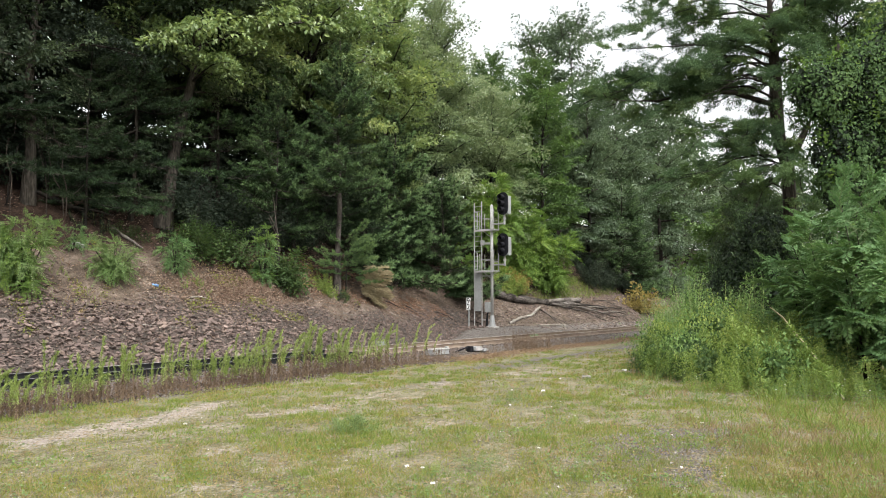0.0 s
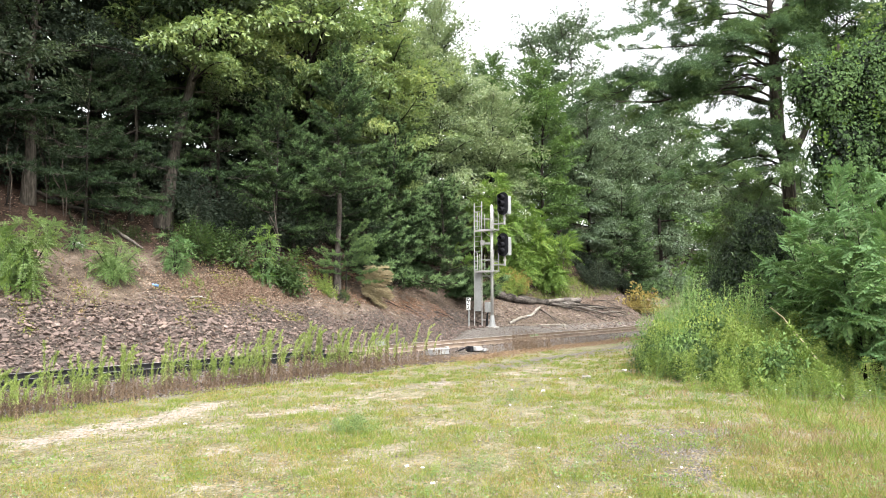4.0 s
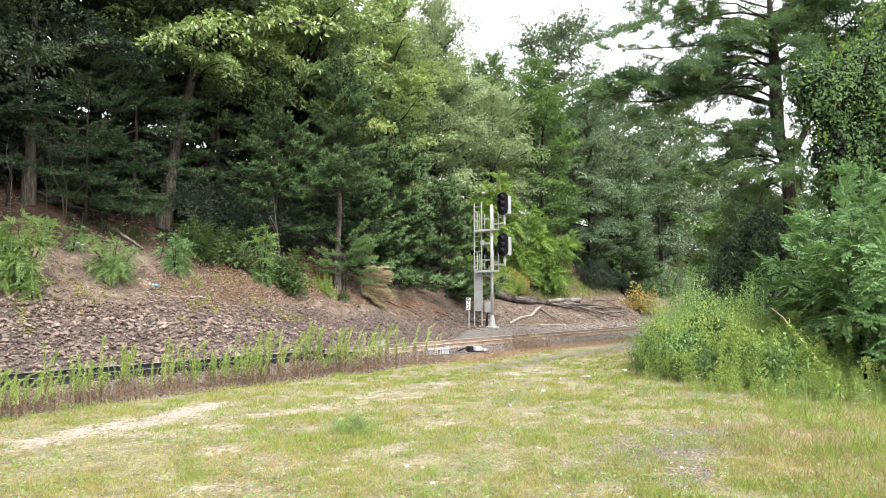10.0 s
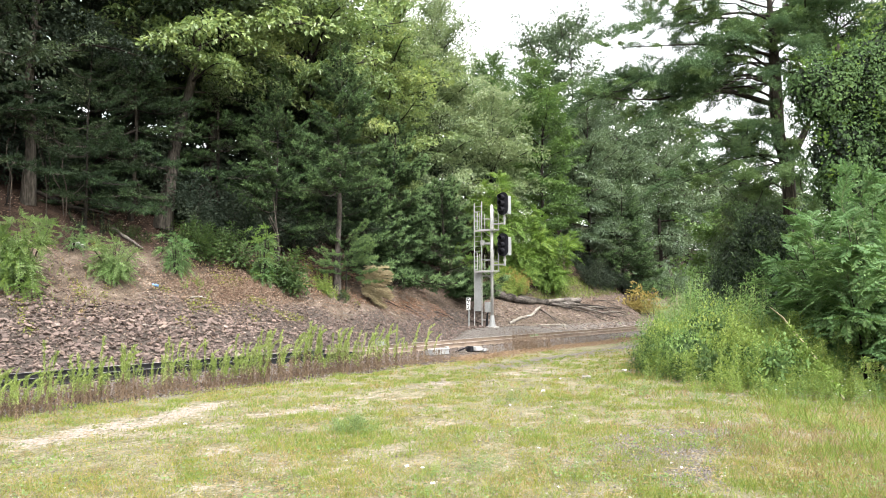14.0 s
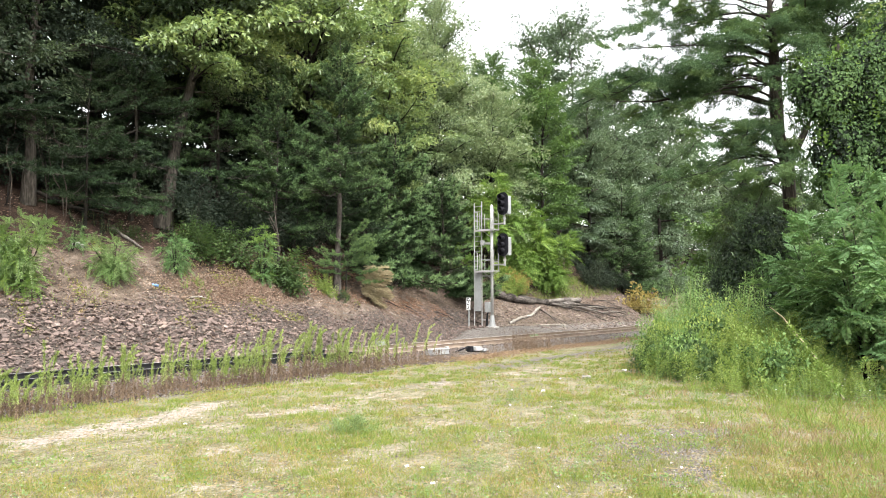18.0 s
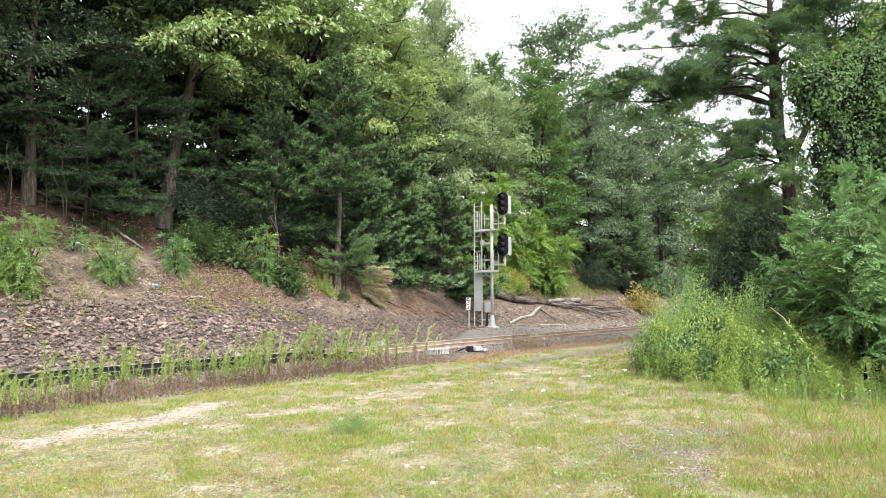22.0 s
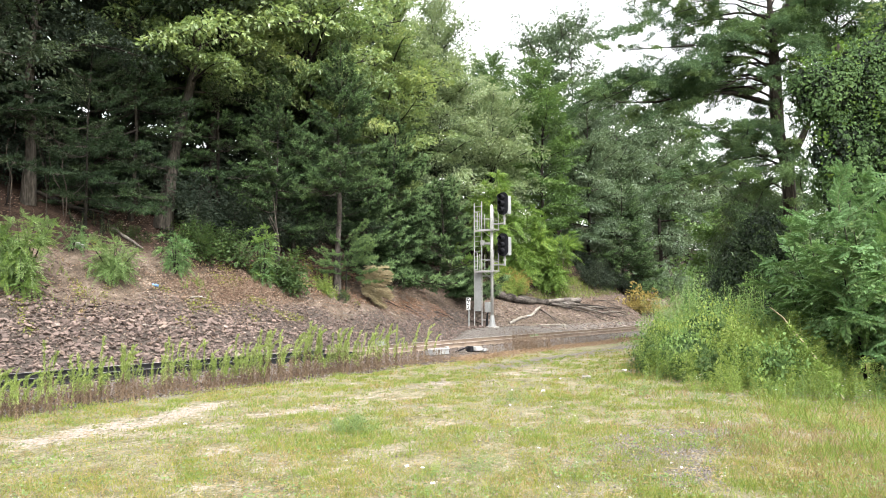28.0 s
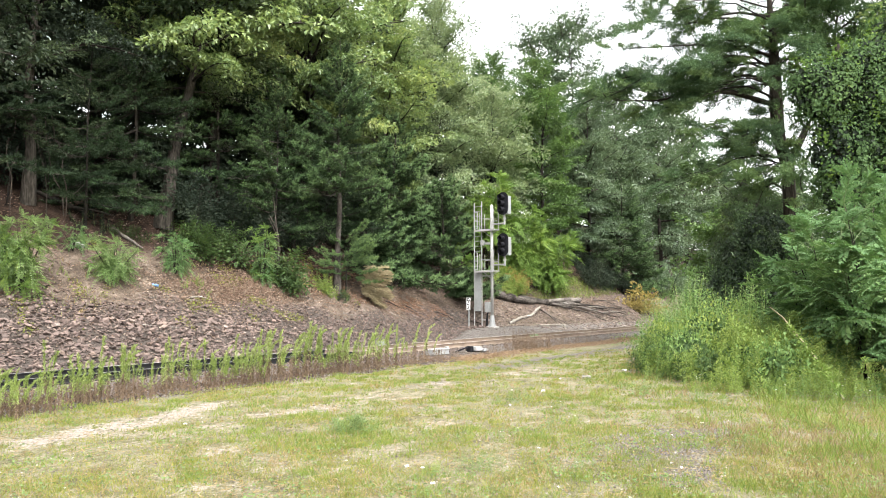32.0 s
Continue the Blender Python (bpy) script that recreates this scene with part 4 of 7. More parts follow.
def trunk_mesh(pts, r0, r1, bark=M_BARK, n=9):
    pts = np.asarray(pts, float)
    k = len(pts)
    t = np.linspace(0, 1, k)
    r = r0 + (r1 - r0) * t ** 0.9
    r[0] *= 1.35
    return tube(pts, r, n)


def broadleaf(name, label, x, y, tall, crown_lo, crown_r, trunk_r, pool, n=22, lean=(0, 0), seed=0, sway=0.0, bark=M_BARK, shape=0.9, top=True, group=""):
    """A leafy tree: tapered trunk and limbs with their leaves, each limb a part."""
    rnd = random.Random(seed * 13 + 5)
    tree = thing(name, label, "tree", pose(x, y, ground_z(x, y) - 0.1), group)
    zs = np.linspace(0, tall * 0.88, 8)
    pts = np.stack([lean[0] * zs + 0.12 * np.sin(zs * 0.8 + seed), lean[1] * zs + 0.12 * np.cos(zs * 0.7 + seed) - 0.12 * math.cos(seed), zs], 1)
    pts[:, 0] -= pts[0, 0]
    pts[:, 1] -= pts[0, 1]
    g = Geo()
    g.add(*trunk_mesh(pts, trunk_r, trunk_r * 0.15, bark), 0)
    hang("trunk", g.mesh("trunk", [bark], True), tree)
    for k in range(n):
        t = (k + 0.5) / n
        h = crown_lo + (tall - crown_lo) * t * 0.86
        c = [float(np.interp(h, zs, pts[:, i])) for i in range(3)]
        az = k * 2.4 + rnd.uniform(-0.4, 0.4)
        env = max(0.35, 1 - (abs(t - 0.5) / 0.64) ** 2) ** (shape * 0.65)
        ln = crown_r * env * rnd.uniform(0.75, 1.15)
        el = radians(-6 + 58 * t ** 1.6 + rnd.uniform(-14, 16))
        o = leafy("bough", pool[rnd.randrange(len(pool))], tree, aim(c, az, el, max(0.35, ln / 3), rnd.uniform(-0.5, 0.5)))
        if sway and k % 2 == 0:
            sways(o, sway, rnd.uniform(0, 6.28))
    return tree


def pine(name, label, x, y, tall, lo, reach, trunk_r, whorl=0.55, per=5, seed=0, sway=0.0, gap=0.0, pool=None, bark=M_BARK, top=1.0, droop=0.0):
    rnd = random.Random(seed * 17 + 3)
    tree = thing(name, label, "tree", pose(x, y, ground_z(x, y) - 0.1))
    zs = np.linspace(0, tall, 7)
    g = Geo()
    g.add(*trunk_mesh(np.stack([0.05 * np.sin(zs + seed), 0.05 * np.cos(zs), zs], 1), trunk_r, trunk_r * 0.12, bark), 0)
    for k in range(12):
        h, a = rnd.uniform(0.8, lo + 2.5), rnd.uniform(0, 6.28)
        g.add(*tube([(0, 0, h), (0.4 * math.cos(a), 0.4 * math.sin(a), h + rnd.uniform(-0.1, 0.1))], [0.014, 0.004], 4), 0)
    hang("trunk", g.mesh("trunk", [bark], True), tree)
    h = lo
    while h < tall - 0.2:
        t = (h - lo) / (tall - lo)
        for k in range(per):
            if rnd.random() < gap:
                continue
            ln = reach * (1 - t) ** 0.75 * rnd.uniform(0.65, 1.15) + 0.25
            o = leafy("bough", (pool or PINE)[rnd.randrange(len(pool or PINE))], tree,
                     aim((0, 0, h + rnd.uniform(-0.2, 0.2)), rnd.uniform(0, 6.28), radians(-6 - droop * (1 - t) + 45 * t * top + rnd.uniform(-8, 8)), ln / 2.1, rnd.uniform(-0.4, 0.4)))
            if sway and rnd.random() < 0.3:
                sways(o, sway, rnd.uniform(0, 6.28))
        h += whorl * (1 - 0.35 * t)
    return tree


# ---- woods on the bank ----
pine("young_pine", "dark white pine with ragged drooping boughs on the bank", 12.85, 26.4, 8.5, 1.5, 2.6, 0.06, 0.8, 4, 1, 1.2, 0.0, PINED + PINE[:1], droop=16)
pine("young_pine", "slim pine with pale grey-green puffs above the shrubs", 21.3, 25.4, 9.5, 1.6, 2.5, 0.08, 0.65, 6, 2, 1.2, 0.0, PINEL)
pine("tall_pine", "white pine with a bare lower trunk and tufted base", 23.75, 23.7, 12.5, 5.0, 2.7, 0.165, 0.65, 7, 3, 1.0, 0.0, PINEL, M_GREYBARK)
pine("dense_pine", "dense bluish white pine with boughs to the ground", 31.4, 26.6, 10.5, 0.5, 3.9, 0.16, 1.0, 7, 4, 0.6, 0.0, PLATE)
pine("dense_pine", "dense white pine with layered boughs beside the signal", 36.2, 26.5, 7.6, 0.3, 3.8, 0.13, 0.95, 8, 5, 0.6, 0.0, PLATE)
pine("dense_pine", "low dense white pine at the wood's edge", 28.4, 26.2, 5.5, 0.4, 3.0, 0.10, 0.95, 8, 6, 0.6, 0.0, PLATE)
pine("tall_pine", "ragged white pine with long drooping boughs", 15.3, 27.4, 11.0, 1.9, 3.2, 0.10, 0.75, 5, 11, 0.9, 0.0, PINE, droop=26)
pine("tall_pine", "ragged white pine with long drooping boughs", 19.4, 27.4, 12.0, 1.4, 3.0, 0.10, 0.75, 5, 12, 0.9, 0.0, PINEM, droop=18)
pine("tall_pine", "ragged white pine with long drooping boughs", 9.4, 26.6, 10.0, 2.4, 2.6, 0.12, 0.85, 4, 13, 0.9, 0.0, PINED, droop=12)
pine("tall_pine", "ragged dark white pine behind the bare trunk", 26.6, 27.4, 11.0, 1.2, 3.0, 0.12, 0.8, 5, 14, 0.9, 0.0, PINED, droop=12)
pine("young_pine", "grey-green pine with flat plates of needles", 63.5, 24.9, 11.5, 0.4, 4.0, 0.13, 0.8, 8, 10, 0.0, 0.0, PINEL, M_BARK, 0.6)

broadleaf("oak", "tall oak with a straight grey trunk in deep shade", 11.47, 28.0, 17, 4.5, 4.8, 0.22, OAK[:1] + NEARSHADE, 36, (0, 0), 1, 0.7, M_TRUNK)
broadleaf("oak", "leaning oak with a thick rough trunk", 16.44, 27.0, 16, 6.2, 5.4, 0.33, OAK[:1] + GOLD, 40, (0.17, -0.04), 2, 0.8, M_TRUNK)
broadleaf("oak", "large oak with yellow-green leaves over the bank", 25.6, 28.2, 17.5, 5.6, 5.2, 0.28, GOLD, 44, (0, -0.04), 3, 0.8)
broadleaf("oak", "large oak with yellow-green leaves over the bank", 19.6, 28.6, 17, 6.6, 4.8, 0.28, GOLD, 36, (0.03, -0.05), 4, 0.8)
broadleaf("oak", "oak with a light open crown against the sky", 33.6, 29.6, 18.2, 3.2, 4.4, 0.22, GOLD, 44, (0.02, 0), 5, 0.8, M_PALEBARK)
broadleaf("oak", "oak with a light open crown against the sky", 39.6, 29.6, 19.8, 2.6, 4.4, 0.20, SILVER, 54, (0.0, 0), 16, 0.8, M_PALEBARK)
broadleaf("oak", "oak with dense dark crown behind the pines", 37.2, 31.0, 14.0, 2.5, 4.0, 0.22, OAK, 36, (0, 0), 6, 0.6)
broadleaf("maple", "bright green maple with layered boughs", 53.0, 28.0, 20.0, 0.8, 4.0, 0.20, MAPLE, 54, (0, 0), 7, 0.5)
broadleaf("oak", "greyish oak behind the signal", 46.8, 29.2, 14.5, 1.6, 4.2, 0.20, SILVER, 44, (0, 0), 8, 0.5)
broadleaf("maple", "dark green maple with a pointed crown", 54.0, 33.6, 18.0, 2.5, 4.2, 0.22, MAPLE, 34, (0, 0), 9, 0.5)
broadleaf("tall_thin_tree", "tall thin tree with an open crown against the sky", 64.4, 30.3, 26.0, 15.5, 4.8, 0.16, AIRY, 26, (0, 0), 10, 0.6, M_BARK, 0.5)
broadleaf("tall_thin_tree", "tall thin tree with an open crown against the sky", 62.3, 33.2, 22.5, 12.5, 4.8, 0.16, AIRY, 24, (0, 0), 17, 0.6, M_BARK, 0.5)
broadleaf("oak", "olive green oak at the edge of the wood", 61.5, 27.5, 18.5, 0.8, 5.0, 0.22, FINE, 40, (0, 0), 11, 0.4)
broadleaf("oak", "grey-green tree farther along the track", 71.0, 28.5, 22, 1.2, 5.6, 0.25, FINE, 36, (0, 0), 12)
broadleaf("oak", "grey-green tree farther along the track", 82.0, 27.5, 23, 1.2, 6.0, 0.25, FAR, 34, (0, 0), 13)
broadleaf("oak", "hazy tree far along the track", 96.0, 28.5, 24, 1.2, 6.4, 0.25, FAR, 30, (0, 0), 14)
broadleaf("oak", "hazy tree far along the track", 112.0, 27.0, 20, 1.2, 6.4, 0.25, FAR, 28, (0, 0), 15)
rndw = random.Random(21)
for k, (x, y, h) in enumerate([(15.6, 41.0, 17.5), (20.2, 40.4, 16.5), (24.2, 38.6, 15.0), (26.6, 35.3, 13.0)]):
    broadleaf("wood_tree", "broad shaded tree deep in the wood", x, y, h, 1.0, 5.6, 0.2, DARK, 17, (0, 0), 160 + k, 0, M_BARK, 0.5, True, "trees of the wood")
# Oaks mostly beyond the view's left edge, added to shade the bank.
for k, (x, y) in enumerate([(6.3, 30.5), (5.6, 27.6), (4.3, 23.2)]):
    broadleaf("bank_oak", "large oak mostly out of view, added to shade the bank", x, y, 17, 3.6, 5.0, 0.24, NEARSHADE, 24, (0, -0.03), 120 + k, 0, M_BARK, 0.7, True, "oaks along the bank")
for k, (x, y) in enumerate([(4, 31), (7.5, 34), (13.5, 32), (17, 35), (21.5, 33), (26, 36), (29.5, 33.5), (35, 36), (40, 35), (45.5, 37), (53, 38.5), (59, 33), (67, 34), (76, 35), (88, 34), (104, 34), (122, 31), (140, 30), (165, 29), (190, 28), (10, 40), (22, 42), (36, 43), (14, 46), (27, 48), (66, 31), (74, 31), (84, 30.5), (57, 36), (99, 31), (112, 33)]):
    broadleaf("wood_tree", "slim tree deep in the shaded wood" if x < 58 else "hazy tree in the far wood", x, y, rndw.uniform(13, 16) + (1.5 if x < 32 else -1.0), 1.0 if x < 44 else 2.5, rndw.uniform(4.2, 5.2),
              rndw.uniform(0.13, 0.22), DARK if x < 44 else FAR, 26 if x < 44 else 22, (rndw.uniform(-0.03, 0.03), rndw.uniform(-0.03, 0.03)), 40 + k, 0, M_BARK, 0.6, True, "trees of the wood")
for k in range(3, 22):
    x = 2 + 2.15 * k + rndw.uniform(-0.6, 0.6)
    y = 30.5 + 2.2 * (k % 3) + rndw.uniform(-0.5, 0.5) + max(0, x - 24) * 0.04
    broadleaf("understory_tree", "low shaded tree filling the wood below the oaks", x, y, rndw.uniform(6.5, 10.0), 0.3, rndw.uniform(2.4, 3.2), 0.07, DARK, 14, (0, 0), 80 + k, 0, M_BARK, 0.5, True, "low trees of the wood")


# ---- ailanthus by the signal ----
def sprayed(name, label, x, y, tall, stems, pool, per=10, scale=1.0, width=0.8, seed=0, sway=0.0, kind="gust", category="shrub", lean=(0, 0), low=0.2, whole=False, group=""):
    """A shrub of several stems, each carrying shoots with compound leaves."""
    rnd = random.Random(seed * 31 + 7)
    bush = thing(name, label, category, pose(x, y, ground_z(x, y) - 0.04), group)
    for s in range(stems):
        a = s * 2.4 + rnd.uniform(-0.5, 0.5)
        out = width * rnd.uniform(0.25, 1.0)
        h = tall * rnd.uniform(0.65, 1.05)
        t = np.linspace(0, 1, 5)
        pts = np.stack([(out * math.cos(a) + lean[0] * h) * t ** 1.3, (out * math.sin(a) + lean[1] * h) * t ** 1.3, h * t], 1)
        g = Geo()
        g.add(*tube(pts, 0.022 * scale * (1.1 - t) + 0.005, 5), 0)
        stem = hang("stem", g.mesh("stem", [M_BARK]), bush)
        for k in range(per):
            f = low + (1 - low) * (k + rnd.random()) / per
            c = [float(np.interp(f, t, pts[:, i])) for i in range(3)]
            o = leafy("spray", pool[rnd.randrange(len(pool))], stem, aim(c, rnd.uniform(0, 6.28), radians(-12 + 60 * f ** 4 + rnd.uniform(-14, 34)), scale * (0.62 + 0.62 * math.sin(0.5 + 2.3 * f)) * rnd.uniform(0.6, 1.1), rnd.uniform(-0.3, 0.3)))
        if sway and not whole:
            sways(stem, sway, rnd.uniform(0, 6.28), kind)
    if sway and whole:
        sways(bush, sway, rnd.uniform(0, 6.28), kind)
    return bush


sprayed("ailanthus", "bright green ailanthus thicket with long feathered leaves", 46.4, 26.6, 6.2, 7, AIL, 13, 1.25, 3.0, 1, 0.8, "gust", "tree", (0, 0), 0.15)
sprayed("ailanthus", "bright green ailanthus with drooping feathered leaves", 49.6, 25.6, 5.2, 7, AIL, 12, 1.15, 2.6, 2, 0.8, "gust", "tree", (0, 0), 0.12)
sprayed("ailanthus", "tall ailanthus with a flat bright crown", 43.0, 27.2, 8.0, 5, AIL, 12, 1.3, 1.6, 3, 0.8, "gust", "tree", (0, 0), 0.45)
sprayed("ailanthus", "young ailanthus among dark pines", 38.2, 26.0, 3.4, 4, AIL, 8, 0.7, 1.0, 4, 0.8, "gust", "tree", (0, 0), 0.3)


# ---- tall locust and vine-clad tree beyond the bushes ----
def make_tall_locust():
    tree = thing("tall_locust", "tall forked locust with wide feathery boughs against white sky", "tree", pose(33.2, 5.4, -0.2))
    g = Geo()
    fork = (0.07, -0.08, 7.9)
    g.add(*trunk_mesh([(0, 0, 0), (0.1, -0.05, 3.0), (0.1, -0.1, 6.3), fork], 0.27, 0.28), 0)
    stem = [fork, (-0.13, 0.21, 9.35), (-0.16, 0.25, 10.6), (-0.16, 0.24, 12.2), (-0.18, 0.28, 13.8), (-0.24, 0.35, 15.3), (-0.23, 0.34, 17.5), (-0.2, 0.3, 19.5)]
    g.add(*tube(stem, [0.27, 0.28, 0.29, 0.25, 0.18, 0.12, 0.07, 0.03], 9), 0)
    g.add(*tube([fork, (0.57, -0.76, 9.55), (0.87, -1.16, 10.5), (1.15, -1.55, 11.7), (1.4, -1.9, 13.2), (1.6, -2.2, 15.5)], [0.19, 0.15, 0.13, 0.10, 0.07, 0.03], 8), 0)
    hang("trunk", g.mesh("trunk", [M_BARK], True), tree)
    rnd = random.Random(5)
    away = -RIGHT

    def limb(p, along, length, up, sag, thick, count, size, first=0.1, spread=50):
        d = Vector((along.x, along.y, up)).normalized()
        p = Vector(p)
        w1, w2 = rnd.uniform(0.2, 0.6), rnd.uniform(0, 6.28)
        pts = [p + d * length * f + Vector((w1 * f * math.sin(f * 6 + w2), w1 * f * math.cos(f * 5 + w2), -sag * f * f + w1 * math.sin(f * 5))) for f in (0, 0.25, 0.5, 0.75, 1)]
        gg = Geo()
        gg.add(*tube([q - p for q in pts], [thick, thick * 0.8, thick * 0.55, thick * 0.35, thick * 0.12], 6), 0)
        lo = hang("limb", gg.mesh("limb", [M_BARK], True), tree, Matrix.Translation(p))
        az = math.atan2(d.y, d.x)
        for k in range(count):
            f = first + (1 - first) * (k + rnd.random()) / count
            i = min(3, int(f * 4))
            c = pts[i].lerp(pts[i + 1], f * 4 - i) - p
            leafy("bough", (TALL + TALL + TALLF)[rnd.randrange(12)], lo, aim(c, az + rnd.choice((-1, 1)) * rnd.uniform(0.2, 1.4), radians(rnd.uniform(-spread, 0.7 * spread)), size * rnd.uniform(0.45, 0.9), rnd.uniform(-0.5, 0.5)))
        sways(lo, 0.9, rnd.uniform(0, 6.28))

    side = lambda a: Matrix.Rotation(radians(a), 3, "Z") @ away
    def on_stem(h):
        return tuple(float(np.interp(h, [q[2] for q in stem], [q[i] for q in stem])) for i in (0, 1)) + (h,)
    # one long bare limb level with the clearing, its leafy end, and dense layers above it
    limb(on_stem(10.7), side(2), 7.6, 0.12, 0.5, 0.13, 8, 0.45, 0.3)
    for a, ln, up, cnt in ((16, 3.8, -0.04, 11), (-16, 3.4, 0.0, 10), (0, 4.4, 0.06, 12)):
        limb((-3.0, 4.1, 11.6), side(a), ln * 0.85, up, 0.3, 0.05, cnt - 1, 0.55, 0.1, 35)
    for h, a, ln, up, cnt, sz in ((11.9, -14, 4.6, 0.06, 12, 0.62), (12.3, 12, 5.0, 0.10, 13, 0.62), (12.9, -4, 5.0, 0.08, 12, 0.62), (11.4, 20, 4.0, 0.08, 9, 0.6), (12.6, -35, 4.0, 0.10, 10, 0.62), (11.6, -40, 3.0, 0.1, 9, 0.62),
                                  (14.2, 3, 5.2, 0.14, 9, 0.6), (14.8, -15, 5.0, 0.14, 8, 0.6), (15.6, 18, 4.6, 0.2, 8, 0.62), (13.6, 35, 3.4, 0.1, 8, 0.62), (16.8, -5, 4.4, 0.4, 8, 0.7), (17.0, 80, 4.0, 0.5, 8, 0.7)):
        limb(on_stem(h), side(a), ln, up, 0.5, 0.03 + 0.008 * ln, cnt, sz, 0.22, 35)
    for h, a, ln, up, cnt, sz in ((12.4, 200, 2.6, 0.3, 8, 0.6), (13.0, 150, 3.0, 0.3, 9, 0.6), (13.8, 190, 3.6, 0.2, 10, 0.65), (14.4, 165, 4.4, 0.15, 11, 0.65), (15.0, 200, 4.2, 0.2, 10, 0.65), (12.8, 95, 2.6, 0.1, 8, 0.55), (13.2, -95, 2.6, 0.1, 8, 0.55),
                                  (8.2, 20, 4.6, -0.04, 8, 0.36), (8.0, -4, 5.4, -0.02, 9, 0.36), (6.8, -15, 2.2, 0.0, 6, 0.45)):
        limb(on_stem(h), side(a), ln, up, 0.6, 0.04, cnt, sz, 0.15)
    limb(on_stem(13.0), side(6), 7.6, 0.07, 0.3, 0.07, 6, 0.4, 0.6)
    for h, a, ln, up, cnt, sz in ((11.6, -8, 5.6, 0.06, 11, 0.68), (12.2, 8, 6.2, 0.04, 12, 0.68), (11.0, 4, 5.2, 0.10, 9, 0.62)):
        limb(on_stem(h), side(a), ln, up, 0.5, 0.06, cnt, sz, 0.4, 40)
    limb(on_stem(9.9), side(0), 3.6, -0.05, 0.3, 0.035, 7, 0.5, 0.5)
    limb(on_stem(9.3), side(14), 3.2, 0.05, 0.4, 0.03, 6, 0.45, 0.55)
    # high boughs reaching out and drooping, and small ones all along the stem
    for h, a, ln, up, cnt in ((14.6, 10, 6.8, 0.16, 12), (15.2, -8, 7.2, 0.14, 12), (15.8, 22, 6.4, 0.16, 11), (16.4, 0, 6.6, 0.18, 11), (14.0, -20, 5.6, 0.14, 10)):
        limb(on_stem(h), side(a), ln, up, 1.3, 0.04, cnt - 2, 0.6, 0.3, 40)
    for k in range(16):
        limb(on_stem(5.6 + 0.45 * k), side(-30 + 140 * math.sin(k * 2.4)), 1.0 + 0.5 * (k % 3), 0.0, 0.3, 0.025, 4, 0.5, 0.25)
    # short boughs round the stem
    for h, a, ln, up, cnt in ((13.4, 60, 2.4, 0.2, 7), (13.8, -70, 2.4, 0.2, 7), (14.6, 170, 2.8, 0.3, 8), (13.2, 0, 2.4, 0.1, 7), (15.2, 110, 2.6, 0.3, 7), (15.6, -120, 2.6, 0.3, 7), (16.2, 200, 3.0, 0.4, 8), (12.2, 100, 2.2, 0.2, 5)):
        limb(on_stem(h), side(a), ln, up, 0.3, 0.045, cnt, 0.62)
    # thin drooping boughs below
    for h, a, ln, up, cnt in ((7.9, 8, 5.4, 0.04, 9), (8.3, -14, 4.6, 0.0, 8), (7.6, 30, 3.8, 0.0, 7), (8.8, -20, 2.6, 0.1, 9), (9.6, 25, 2.6, 0.1, 9), (8.4, 60, 2.2, 0.0, 8), (9.9, -60, 2.4, 0.1, 8), (9.2, 0, 2.0, 0.2, 6), (11.4, 185, 2.2, 0.2, 8)):
        limb(on_stem(h), side(a), ln, up, 0.5, 0.045, cnt + 2, 0.48, 0.2)
    for h, a, ln, up, cnt, sz in ((12.0, 200, 3.4, 0.3, 8, 0.6), (12.6, 160, 3.8, 0.3, 9, 0.65), (13.2, 180, 4.6, 0.25, 11, 0.7), (13.6, 215, 4.6, 0.3, 10, 0.7), (14.0, 150, 4.4, 0.3, 10, 0.7), (14.6, 20, 2.8, 0.3, 8, 0.7), (15.0, -90, 3.6, 0.5, 9, 0.7), (15.2, 90, 3.6, 0.5, 9, 0.7)):
        f = (h - 11.7) / 3.8
        limb((1.15 + 0.45 * f, -1.55 - 0.65 * f, h), side(a), ln, up, 0.4, 0.05, cnt + 1, sz * 1.25)


make_tall_locust()


